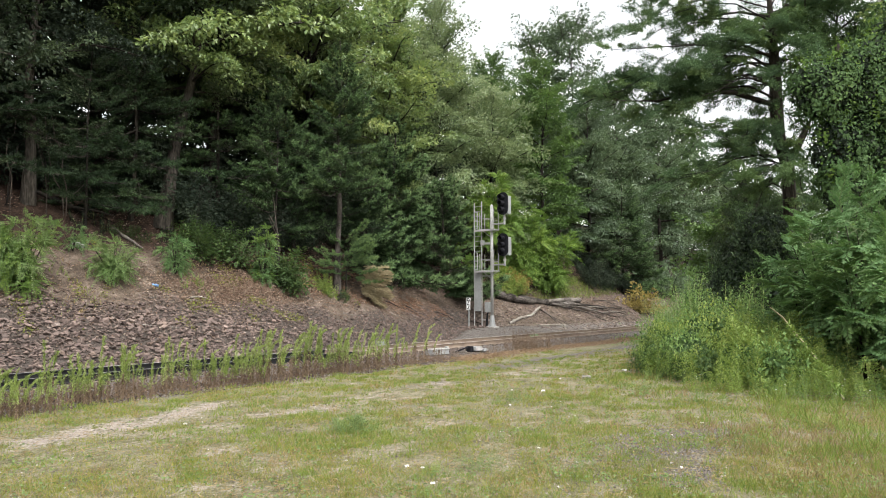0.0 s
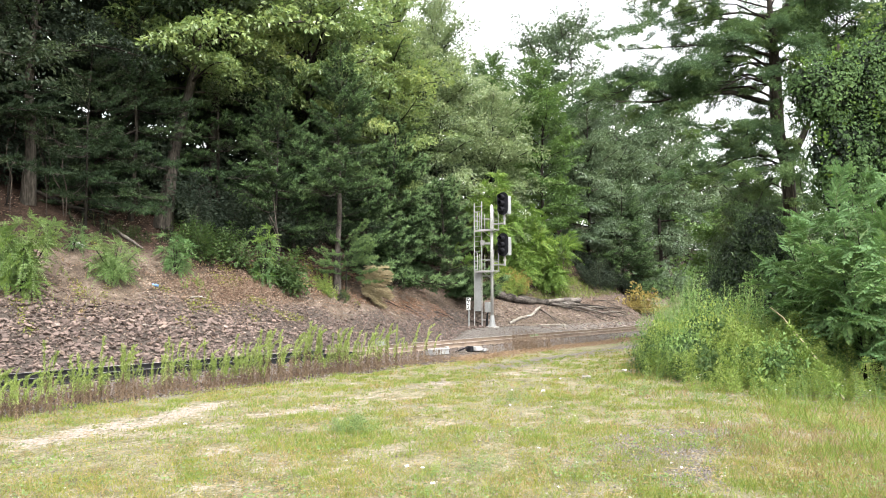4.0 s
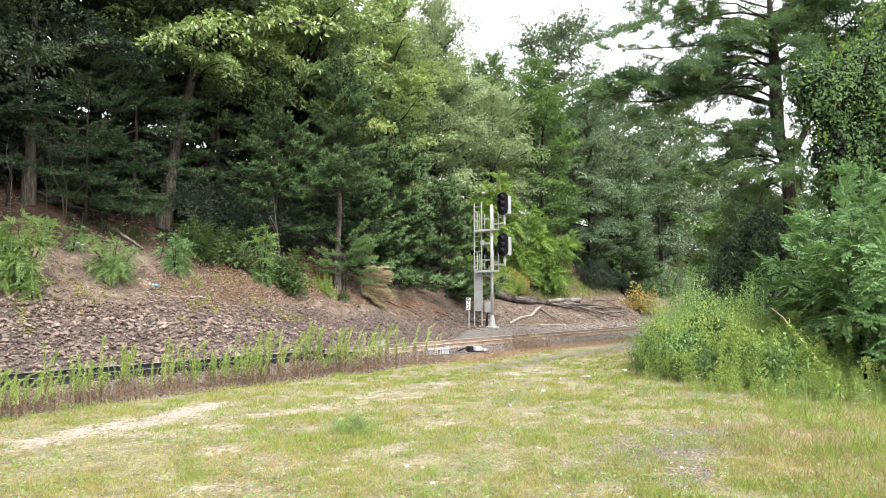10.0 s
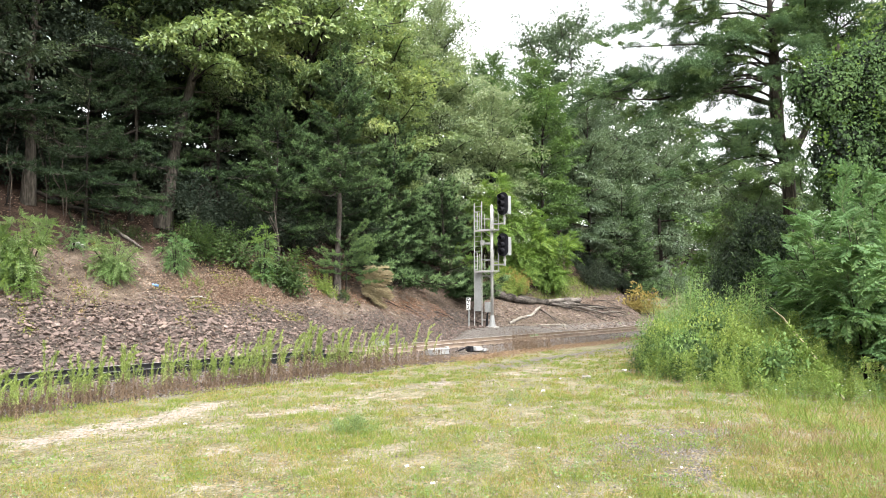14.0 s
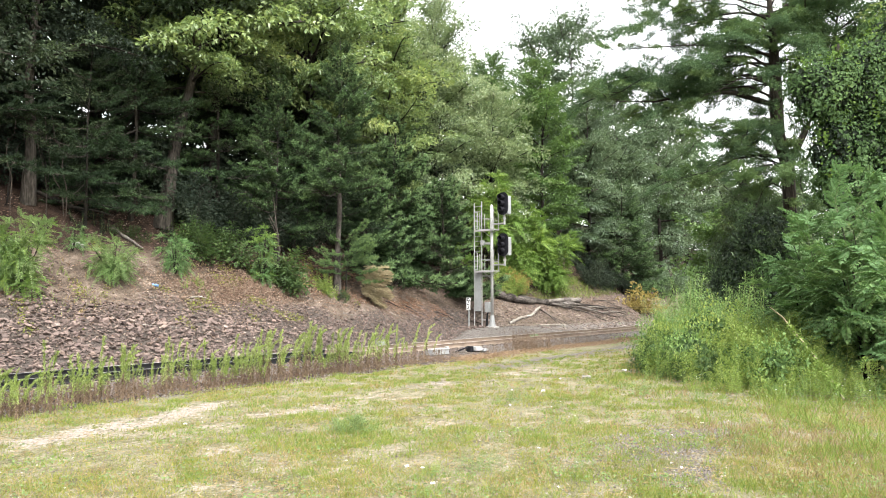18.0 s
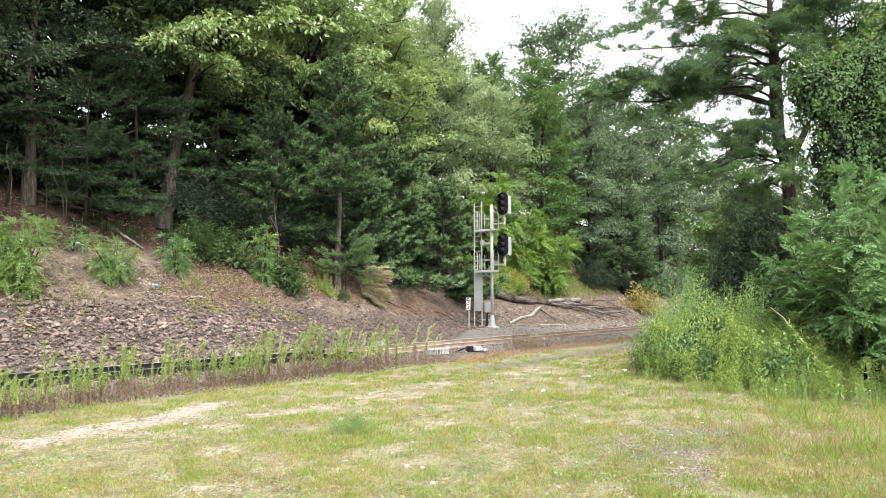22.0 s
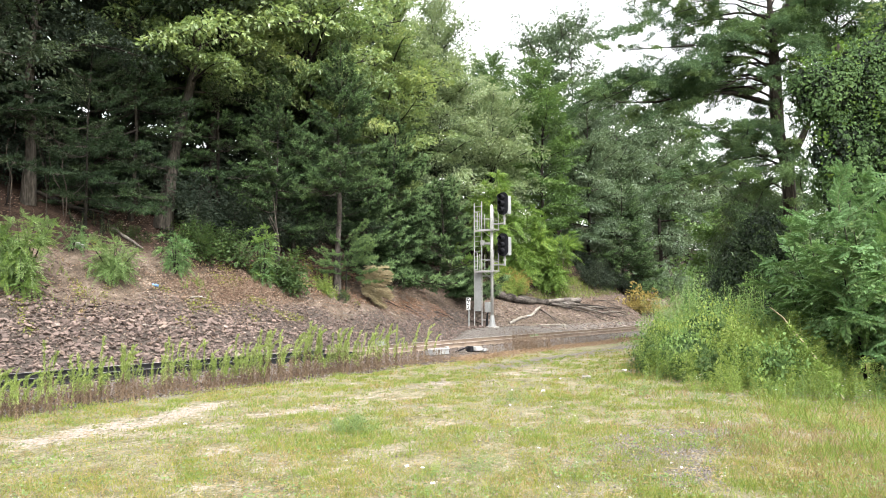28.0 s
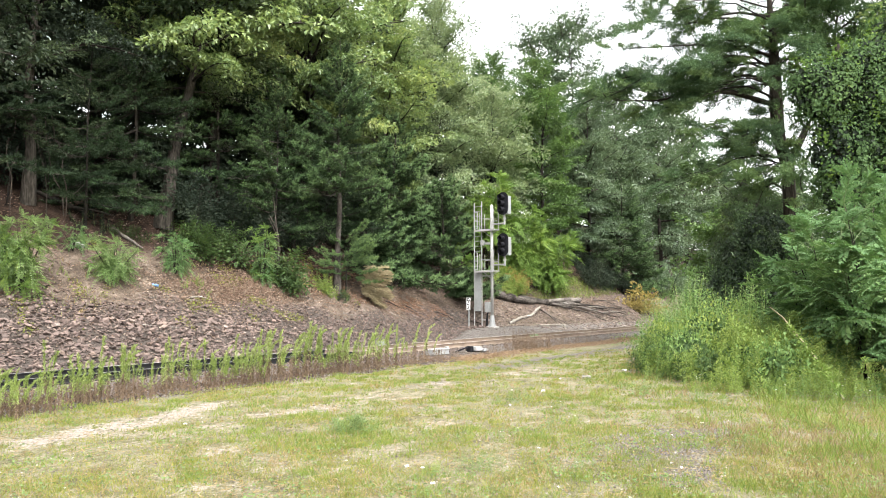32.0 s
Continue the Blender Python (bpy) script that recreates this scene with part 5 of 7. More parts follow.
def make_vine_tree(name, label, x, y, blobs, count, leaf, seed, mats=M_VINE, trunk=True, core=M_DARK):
    """A trunk or thicket wrapped in overlapping vine leaves that hang in sheets."""
    rs = np.random.RandomState(seed)
    z0 = ground_z(x, y)
    tree = thing(name, label, "vine thicket" if not trunk else "tree", pose(x, y, z0 - 0.05))
    if trunk:
        g = Geo()
        top = max(b[2] for b in blobs)
        g.add(*trunk_mesh([(0, 0, 0), (0.1, 0, top * 0.4), (0, 0.1, top * 0.7), (0, 0, top)], 0.28, 0.1), 0)
        hang("trunk", g.mesh("trunk", [M_BARK], True), tree)
    tot = sum(b[3] * b[4] for b in blobs)
    for cx, cy, cz, r, h in blobs:
        n = int(count * r * h / tot)
        d = unit(rs.normal(size=(n, 3)))
        surf = 1 + 0.32 * np.sin(d[:, 0] * 8 + seed + cz) * np.sin(d[:, 2] * 11 + cx) + 0.16 * np.sin(d[:, 1] * 15 + d[:, 2] * 19 + cz)
        C = d * surf[:, None] * [r, r, h] * rs.uniform(0.82, 1.10, (n, 1))
        # leaves gather in bunches that hang over one another
        m = max(6, n // 42)
        heart = C[:m] * 1.02
        own = rs.randint(m, size=n)
        C = np.where((rs.rand(n) < 0.86)[:, None], heart[own] + rs.normal(size=(n, 3)) * [0.13, 0.13, 0.17], C)
        d = unit(C / [r, r, h])
        out = np.where((np.abs(C - heart[own]).max(1) < 0.5)[:, None], unit(C - heart[own] + 0.16 * d), d)
        D = np.stack([d[:, 0] * 0.35, d[:, 1] * 0.35, np.full(n, -1.0)], 1) + rs.normal(size=(n, 3)) * 0.4
        N = d * 0.7 + out * 0.8 + [0, 0, 0.45] + rs.normal(size=(n, 3)) * 0.3
        L = leaf * rs.uniform(0.5, 1.2, n)
        g = Geo()
        # Light on upper and left-hand leaves is put into their brighter colour.
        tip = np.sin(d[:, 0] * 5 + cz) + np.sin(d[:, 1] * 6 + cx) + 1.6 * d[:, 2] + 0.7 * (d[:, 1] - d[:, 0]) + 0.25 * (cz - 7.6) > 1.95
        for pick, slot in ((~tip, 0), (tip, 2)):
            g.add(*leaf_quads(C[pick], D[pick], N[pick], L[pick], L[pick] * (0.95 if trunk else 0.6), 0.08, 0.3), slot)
        # Inner leaves: shade between bunches is put into the core's dark colour.
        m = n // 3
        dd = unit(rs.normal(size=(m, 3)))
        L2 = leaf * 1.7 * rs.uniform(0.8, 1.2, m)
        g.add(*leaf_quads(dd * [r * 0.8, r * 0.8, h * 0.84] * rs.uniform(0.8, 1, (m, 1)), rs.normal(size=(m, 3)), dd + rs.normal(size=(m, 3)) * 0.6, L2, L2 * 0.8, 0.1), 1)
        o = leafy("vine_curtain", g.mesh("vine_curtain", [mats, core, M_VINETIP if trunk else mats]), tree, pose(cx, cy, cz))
        sways(o, 0.35, rs.rand() * 6.28)
    return tree


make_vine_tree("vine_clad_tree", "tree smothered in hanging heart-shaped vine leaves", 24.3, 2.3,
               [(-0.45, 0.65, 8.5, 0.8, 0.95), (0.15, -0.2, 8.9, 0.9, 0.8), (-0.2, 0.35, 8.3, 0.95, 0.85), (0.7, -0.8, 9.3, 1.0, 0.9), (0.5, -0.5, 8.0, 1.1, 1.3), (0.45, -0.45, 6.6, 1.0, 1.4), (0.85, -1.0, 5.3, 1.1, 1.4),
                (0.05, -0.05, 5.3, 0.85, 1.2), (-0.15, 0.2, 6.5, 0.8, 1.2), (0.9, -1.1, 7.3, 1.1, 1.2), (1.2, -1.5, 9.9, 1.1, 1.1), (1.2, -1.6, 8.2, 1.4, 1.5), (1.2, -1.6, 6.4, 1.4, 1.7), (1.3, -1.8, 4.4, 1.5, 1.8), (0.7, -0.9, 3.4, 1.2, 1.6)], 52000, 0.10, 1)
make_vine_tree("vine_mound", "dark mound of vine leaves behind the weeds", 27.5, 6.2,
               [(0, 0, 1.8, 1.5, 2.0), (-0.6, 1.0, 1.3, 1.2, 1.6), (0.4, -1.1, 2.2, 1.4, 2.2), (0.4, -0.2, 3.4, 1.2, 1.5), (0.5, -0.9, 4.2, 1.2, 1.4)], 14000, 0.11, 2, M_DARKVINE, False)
make_vine_tree("vine_mound", "leafy mound of vines under the tall locust", 34.0, 8.0,
               [(0, 0, 1.2, 1.6, 1.5), (1.2, 1.0, 1.0, 1.6, 1.3), (0.2, -1.6, 1.8, 1.6, 2.2)], 6000, 0.14, 3, M_VINE, False)
make_vine_tree("vine_mound", "yellow-green vine mound beneath the locust", 25.5, 4.0,
               [(0, 0, 1.6, 1.3, 1.8), (0.3, -1.2, 1.9, 1.4, 2.0)], 6000, 0.13, 4, M_VINE, False)

for k, (x, y, h) in enumerate([(52, 12.0, 9), (62, 9.5, 12), (76, 10.5, 13), (47, 8.3, 8.5), (58, 2.0, 9), (92, 12, 12), (40.0, 8.6, 9.5), (42.0, 8.3, 11.5)]):
    broadleaf("trackside_tree", "hazy yellow-green tree beside the far track", x, y, h, 1.0, 2.4 if k == 6 else 2.2 if k == 7 else 4.0, 0.18, OAK if k in (3, 6, 7) else FAR if k % 2 else MAPLE, 24, (0, 0), 70 + k, 0, M_BARK, 0.8, True, "trees by the far track")

# ---- locust thicket near the camera's right ----
for k, (x, y, h, st, per) in enumerate([(16.3, 1.15, 4.7, 6, 14), (16.2, 1.3, 3.2, 5, 12), (17.8, 2.0, 4.0, 6, 13), (14.6, 0.3, 2.6, 4, 10), (18.4, 0.9, 5.0, 5, 12), (18.9, 2.3, 3.4, 5, 11), (20.2, 2.9, 3.0, 5, 11), (18.4, 2.55, 2.7, 5, 10)]):
    sprayed("locust_shrub", "lush locust shrub with feathered blue-green leaves", x, y, h, st, LOCUST, int(per * 1.15), 0.92, 1.1, 10 + k, 1.9, "gust", "shrub", (0, 0), 0.2, False, "locust shrubs at the clearing's edge")

# ---- tall weeds in front of it ----
MUG = [stem_mesh("goldenrod", 200 + k, M_MUG, 1.2, 125, 0.125, 0.25, bushy=0.20) for k in range(4)]
MUGY = [stem_mesh("goldenrod_light", 210 + k, M_MUG, 0.85, 100, 0.11, 0.30, bushy=0.20) for k in range(3)]
GREYW = [stem_mesh("mugwort", 220 + k, M_GREYWEED, 1.6, 170, 0.115, 0.16, 0.08, bushy=0.20) for k in range(3)]


def weed_bush(name, label, x, y, rad, n, pool, size, seed, ring=0.35, sway=1.2):
    rnd = random.Random(seed)
    b = thing(name, label, "weeds", pose(x, y, ground_z(x, y)), "weed clumps at the clearing's edge")
    for k in range(n):
        r, a = rad * math.sqrt(rnd.random()), rnd.uniform(0, 6.28)
        px, py = r * math.cos(a), r * math.sin(a)
        dome = 1 - 0.45 * (r / rad) ** 2
        hang("stem", pool[rnd.randrange(len(pool))], b,
             Matrix.Translation((px, py, ground_z(x + px, y + py) - ground_z(x, y) - 0.02)) @ Euler((rnd.gauss(0, 0.17) - py * ring / rad * 0.5, rnd.gauss(0, 0.17) + px * ring / rad * 0.5, rnd.uniform(0, 6.28))).to_matrix().to_4x4() @ Matrix.Scale(size * dome * rnd.uniform(0.75, 1.15), 4))
    sways(b, sway, rnd.uniform(0, 6.28), "bush")
    return b


CLUMPS = [(19.13, 6.17, 0.9, 26, MUGY, 1.15), (20.74, 6.78, 0.9, 30, GREYW, 1.05), (22.53, 7.16, 1.2, 34, GREYW, 1.4), (19, 5.8, 1.2, 36, MUG, 1.25), (21, 6, 1.2, 34, GREYW, 1.75),
          (17.2, 5.2, 1.1, 34, MUG, 1.0), (17.6, 4, 1.2, 36, MUG, 1.35), (19.4, 4.4, 1.3, 36, GREYW, 1.45), (16, 4.2, 0.9, 28, MUGY, 1.15), (15.6, 3.1, 1, 32, MUG, 1.05),
          (17.2, 2.9, 1, 30, MUG, 1.3), (14.9, 2.3, 0.8, 26, MUGY, 0.95), (14.2, 1.3, 0.8, 26, MUGY, 0.85), (13.6, 0.4, 0.9, 26, GREYW, 0.45), (13.9, 3.6, 0.8, 18, MUGY, 0.5)]
CLUMPS += [(12.7, 1.6, 0.8, 18, GREYW, 0.4), (16.47, 5.24, 0.8, 20, MUGY, 0.6), (24.2, 7.5, 1.2, 30, GREYW, 1.4), (26.5, 8.1, 1.3, 30, GREYW, 1.45), (15, 0.2, 0.9, 24, MUG, 0.9), (15.7, 2.2, 0.8, 26, MUG, 1.1), (16.4, 3.4, 0.9, 26, MUG, 1.25), (15.2, 2.5, 0.8, 26, MUGY, 1.2), (16.4, 2.4, 0.8, 24, MUG, 1.15), (14.4, 3, 0.8, 24, MUGY, 0.8), (14, 2, 0.8, 24, MUGY, 0.7), (22.34, 7.49, 0.8, 16, GREYW, 0.4), (24.72, 8.35, 0.9, 16, MUGY, 0.6), (20.61, 6.93, 0.7, 14, MUGY, 0.45), (21, 4.7, 0.9, 20, GREYW, 1.75), (20.2, 4, 0.8, 18, GREYW, 1.35)]
CLUMPS += [(22.0, 6.3, 0.9, 22, GREYW, 1.75), (21.4, 5.3, 0.8, 18, GREYW, 1.8)]
for k, (x, y, r, n, pool, sz) in enumerate(CLUMPS):
    weed_bush("weed_clump", "tall leafy goldenrod clump" if pool is not GREYW else "grey-green mugwort clump swaying in wind", x, y, r, n, pool, sz, 300 + k)

for k, (x, y, r, h, _) in enumerate([(18.75, 6.02, 0.9, 0.9, M_MUG), (17, 5, 0.9, 0.9, M_MUG), (16.3, 4.5, 0.8, 0.75, M_MUG), (18.6, 4.8, 1.1, 1.3, M_MUG), (20.81, 6.52, 1.2, 1.1, M_SHRUB), (17.78, 5.86, 0.7, 0.7, M_MUG), (15.9, 3.5, 0.8, 0.8, M_MUG), (15.1, 2.6, 0.7, 0.7, M_MUG), (19.81, 6.64, 0.7, 0.7, M_MUG)]):
    make_vine_tree("bramble_mound", "leafy bramble mound among tall weeds", x, y, [(0, 0, h * 0.45, r, h * 0.75), (r * 0.5, r * 0.4, h * 0.6, r * 0.7, h * 0.7)], 2600, 0.085, 20 + k, (M_MUG, M_GREYWEED, M_SHRUB)[k % 3], False, M_VINE)
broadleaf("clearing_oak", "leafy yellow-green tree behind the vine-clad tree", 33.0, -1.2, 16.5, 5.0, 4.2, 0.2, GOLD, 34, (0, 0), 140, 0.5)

# leaning dry stalk in the weeds
st = thing("fallen_stalk", "pale broken stalk leaning on the weeds", "branch", pose(0, 0, 0))
g = Geo()
g.add(*tube([(13.3, 1.42, 0.1), (13.75, 1.8, 0.62), (14.02, 2.1, 0.98), (14.3, 2.33, 1.22), (14.5, 2.5, 1.42), (14.78, 2.78, 1.62)], [0.021, 0.020, 0.019, 0.017, 0.014, 0.008], 6), 0)
hang("stalk", g.mesh("stalk", [M_TAN], True), st)
g = Geo()
rst = np.random.RandomState(14)
ft = rst.rand(260, 1) ** 1.4
g.add(*leaf_quads(np.array([13.35, 1.48, 0.2]) + ft * [0.95, 0.9, 1.1], rst.normal(size=(260, 3)) + [-0.3, -0.3, -0.3], rst.normal(size=(260, 3)) + [-1, 0, 1], rst.uniform(0.06, 0.14, 260), 0.04, 0.3), 0)
hang("leaves", g.mesh("withered_leaves", [M_MUG]), st, None, "pale green leaves")

# ---- saplings and shrubs on the bank ----
sprayed("sapling", "feathery green sapling blown by the wind on the bank", 9.4, 23.1, 2.25, 8, SAPW + SAPY, 9, 0.8, 0.85, 30, 1.0, "sapling", "shrub", (0, 0), 0.12, True)
sprayed("sapling", "feathery green sapling blown by the wind on the bank", 8.8, 23.4, 1.9, 6, SAPW + SAPY, 9, 0.8, 0.8, 31, 0.9, "sapling", "shrub", (0, 0), 0.1, True)
sprayed("sapling", "low round pale green sapling on bare earth", 12.6, 23.7, 1.35, 11, SAPW, 5, 0.75, 0.95, 32, 0.5, "sapling", "shrub", (0, 0), 0.1, True)
sprayed("sapling", "blue-green leafy sapling among brush", 15.33, 24.15, 1.45, 9, SAP, 5, 0.75, 0.7, 33, 0.4, "sapling", "shrub", (0, 0), 0.15, True)
sprayed("sapling", "small sapling beside a white bag", 11.9, 25.2, 0.9, 4, SAP, 5, 0.5, 0.4, 34, 0.4, "sapling", "shrub", (0, 0), 0.1, True)
sprayed("sapling", "bright feathery sapling before a dead trunk", 19.35, 23.9, 2.35, 9, SAPY + SAP, 6, 0.75, 0.7, 35, 0.4, "sapling", "shrub", (0, 0), 0.12, True)
LEAFY = [stem_mesh("leafy_shoot", 240 + k, M_SHRUB, 0.85, 64, 0.135, 0.55, 0.12, M_BARK, 0.16, 0.3) for k in range(3)]
FERN = [stem_mesh("dark_shoot", 250 + k, M_DARK, 0.7, 40, 0.16, 0.4, 0.1) for k in range(2)]
GOLDS = [stem_mesh("yellow_shoot", 260 + k, M_MUG, 0.8, 36, 0.13, 0.4, 0.1) for k in range(2)]
RUSTB = [bough_mesh("rust_bough", 79, M_RUSTLEAF, 0.27, 20, 17, 1.0, thick=0.03, slim=0.8, blob=0.42)]
RUSTS = [stem_mesh("turning_shoot", 265 + k, M_RUSTLEAF, 0.9, 36, 0.15, 0.45, 0.1) for k in range(2)]
SHOOTS = [("shrub", "dark green shrub under the pines", 13.1, 26.4, 0.7, 18, FERN, 1.1), ("shrub", "leafy green shrub at the wood's edge", 16.9, 25.3, 0.9, 30, LEAFY, 1.7),
          ("shrub", "leafy green shrub at the wood's edge", 18.5, 25.2, 0.8, 28, LEAFY, 1.75), ("shrub", "upright leafy shrub against a dead trunk", 20.45, 23.62, 0.5, 30, LEAFY, 2.3),
          ("shrub", "low dark tuft at the pine's foot", 23.7, 23.15, 0.35, 14, LEAFY, 0.55), ("shrub", "low yellow-green groundcover plants on the bank", 15.7, 23.5, 0.7, 26, GOLDS, 0.55),
          ("shrub", "yellow-green bush at the pine's foot", 22.9, 23.6, 0.6, 34, GOLDS, 1.15), ("shrub", "low dark shrub at the oak's foot", 16.0, 26.0, 0.7, 18, FERN, 0.8),
          ("shrub", "dark shrub under the oaks", 19.5, 26.3, 1.2, 30, FERN, 1.7), ("shrub", "small leafy shrub under the oaks", 14.9, 26.1, 0.5, 14, LEAFY, 0.6)]
SHOOTS += [("shrub", "leafy brush under the oaks", 14.2, 28.6, 1.0, 22, LEAFY, 1.6), ("shrub", "leafy brush under the oaks", 18.0, 26.6, 1.1, 26, LEAFY, 2.2),
          ("shrub", "leafy brush under the oaks", 20.6, 26.2, 1.0, 24, LEAFY, 2.2), ("shrub", "leafy brush under the oaks", 22.6, 25.8, 1.0, 22, FERN, 2.4), ("shrub", "dark brush deep in the wood", 17.0, 28.6, 1.3, 22, FERN, 3.2),
          ("shrub", "dark brush deep in the wood", 22.5, 28.4, 1.3, 22, FERN, 3.2), ("shrub", "dark brush deep in the wood", 12.8, 29.4, 1.3, 22, FERN, 3.0), ("shrub", "dark brush deep in the wood", 26.0, 27.6, 1.3, 22, FERN, 3.2), ("shrub", "dark brush deep in the wood", 9.6, 29.4, 1.3, 20, FERN, 2.6),
          ("shrub", "green shrub below the ailanthus", 44.5, 26.0, 1.2, 30, GOLDS, 1.4), ("shrub", "yellow-green grassy shrub on the bank", 52.0, 25.6, 1.2, 30, GOLDS, 0.8)]
SHOOTS += [("shrub", "yellow-green grassy shrub on the bank", 55.5, 25.2, 1.2, 30, GOLDS, 0.9), ("shrub", "leafy bushes at the wood's edge", 58.0, 25.4, 1.6, 40, LEAFY, 2.0),
          ("shrub", "leafy bushes at the wood's edge", 63.0, 25.2, 1.6, 40, LEAFY, 2.0), ("turning_shrub", "orange-brown shrub turning early", 61.0, 21.9, 1.2, 36, RUSTS, 2.2),
          ("turning_shrub", "orange-brown shrub turning early", 45.2, 25.95, 0.9, 26, RUSTS, 1.5), ("shrub", "leafy bushes by the far track", 60.5, 25.8, 1.6, 40, LEAFY, 3.2), ("shrub", "leafy bushes by the far track", 75.0, 24.4, 2.0, 40, LEAFY, 3.8), ("shrub", "leafy bushes by the far track", 82.0, 24.0, 2.2, 40, LEAFY, 4.0), ("shrub", "leafy bushes by the far track", 92.0, 24.0, 2.4, 40, LEAFY, 4.2)]
SHOOTS += [("shrub", "small green plant on the bank", 10.9, 24.0, 0.35, 12, GOLDS, 0.4), ("shrub", "small green plant on the bank", 14.2, 26.0, 0.5, 14, LEAFY, 0.7),
          ("shrub", "small green plant on the bank", 17.4, 22.6, 0.25, 8, GOLDS, 0.3), ("shrub", "small green tuft at the pine's foot", 23.4, 23.0, 0.4, 14, FERN, 0.6),
          ("shrub", "dry low plant on the bank", 10.0, 22.6, 0.6, 20, GOLDS, 0.3), ("shrub", "dry low plant on the bank", 11.3, 22.9, 0.5, 16, GOLDS, 0.3)]
def bough_bush(name, label, x, y, rad, n, pool, tall, seed):
    """A rounded bush of leafy boughs from one root."""
    rnd = random.Random(seed)
    b = thing(name, label, "shrub", pose(x, y, ground_z(x, y) - 0.03), "shrubs on the bank")
    for k in range(n):
        el = radians(10 + 75 * (k / n) ** 0.8)
        ln = (rad * math.cos(el) + tall * math.sin(el)) * (rnd.uniform(0.4, 1.0) if k % 3 else rnd.uniform(0.8, 1.25))
        ln *= 1 + 0.4 * math.sin(k * 2.4 * 2 + seed) * math.cos(el)
        leafy("bough", pool[rnd.randrange(len(pool))], b, aim((rnd.gauss(0, 0.3) * rad, rnd.gauss(0, 0.3) * rad, 0.05 * tall * rnd.random()), k * 2.4 + rnd.uniform(-0.8, 0.8), el, ln / 3.1, rnd.uniform(-1, 1)))
    sways(b, 0.4, rnd.uniform(0, 6.28), "bush")
    return b


for k, (nm, lab, x, y, r, n, pool, sz) in enumerate(SHOOTS):
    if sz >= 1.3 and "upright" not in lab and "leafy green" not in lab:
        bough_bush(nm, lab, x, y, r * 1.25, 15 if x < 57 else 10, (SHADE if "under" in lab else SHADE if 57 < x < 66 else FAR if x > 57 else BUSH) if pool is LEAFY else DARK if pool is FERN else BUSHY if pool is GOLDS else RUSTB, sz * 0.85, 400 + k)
        continue
    b = weed_bush(nm, lab, x, y, r, n, pool, sz, 400 + k, 1.3 if pool is LEAFY else 0.5, 0.5)
    b["category"], b["group"] = "shrub", "shrubs on the bank"
# tufted lower boughs and a dead bough on the tall pine
tuft = thing("pine_sapling", "small yellow-green tufted pine against the tall pine's trunk", "shrub", pose(24.15, 23.55, ground_z(24.15, 23.55)))
g = Geo()
g.add(*tube([(0, 0, -0.05), (0.05, 0, 1.2), (0.15, -0.1, 2.7)], [0.035, 0.025, 0.008], 6), 0)
hang("stem", g.mesh("stem", [M_BARK], True), tuft)
rtu = random.Random(8)
for k in range(26):
    h = 0.9 + 0.075 * k
    leafy("bough", PINEY[k % 3], tuft, aim((0.05, 0, h), -0.85 + rtu.gauss(0, 0.75) + (3.0 if k % 5 == 2 else 0.0), radians(-10 + 1.6 * k + rtu.uniform(-10, 10)), (0.98 - 0.014 * k) * rtu.uniform(0.55, 1.05)))
dead = thing("dead_bough", "straw-coloured dead pine bough drooping to the ground", "branch", pose(25.55, 23.3, ground_z(25.55, 23.3)))
DEADP = pine_mesh("dead_pine_bough", 130, 16, 90, 0.14, M_DEADNEEDLE, 0.2)
for k in range(14):
    leafy("spray", DEADP, dead, aim((-0.5, 0.0, 1.75 - 0.085 * k), -0.75 + rtu.uniform(-0.6, 0.6), radians(-16 - 3.0 * k), 0.9 * rtu.uniform(0.7, 1.05)))

# ---- logs and sticks ----
def log(name, label, pts, r0, r1, mat=M_PALEBARK, branches=0, seed=0):
    rnd = random.Random(seed)
    o = thing(name, label, "log", pose(0, 0, 0))
    P = [Vector((x, y, ground_z(x, y) + h)) for x, y, h in pts]
    fine = []
    for a, b in zip(P, P[1:]):
        for k in range(7):
            q = a.lerp(b, k / 7)
            w = min(0.045, 0.16 * r0)
            fine.append((q.x + rnd.gauss(0, 0.02), q.y + rnd.gauss(0, w), q.z + rnd.gauss(0, w)))
    fine.append(tuple(P[-1]))
    g = Geo()
    g.add(*tube(fine, np.linspace(r0, r1, len(fine)) * (1 + 0.24 * np.array([rnd.uniform(-1, 1) for _ in fine])), 9), 0)
    for k in range(branches):
        q = Vector(fine[rnd.randrange(len(fine) // 2, len(fine) - 1)])
        d = (P[-1] - P[0]).normalized() + Vector((rnd.gauss(0, 0.35), rnd.gauss(0, 0.35), rnd.uniform(0.0, 0.3)))
        ln = rnd.uniform(0.7, 2.0)
        g.add(*tube([q, q + d * ln * 0.5, q + d * ln - Vector((0, 0, 0.15))], [r1 * 0.9, r1 * 0.6, 0.012], 5), 0)
    hang("trunk", g.mesh("trunk", [mat], True), o)
    return o


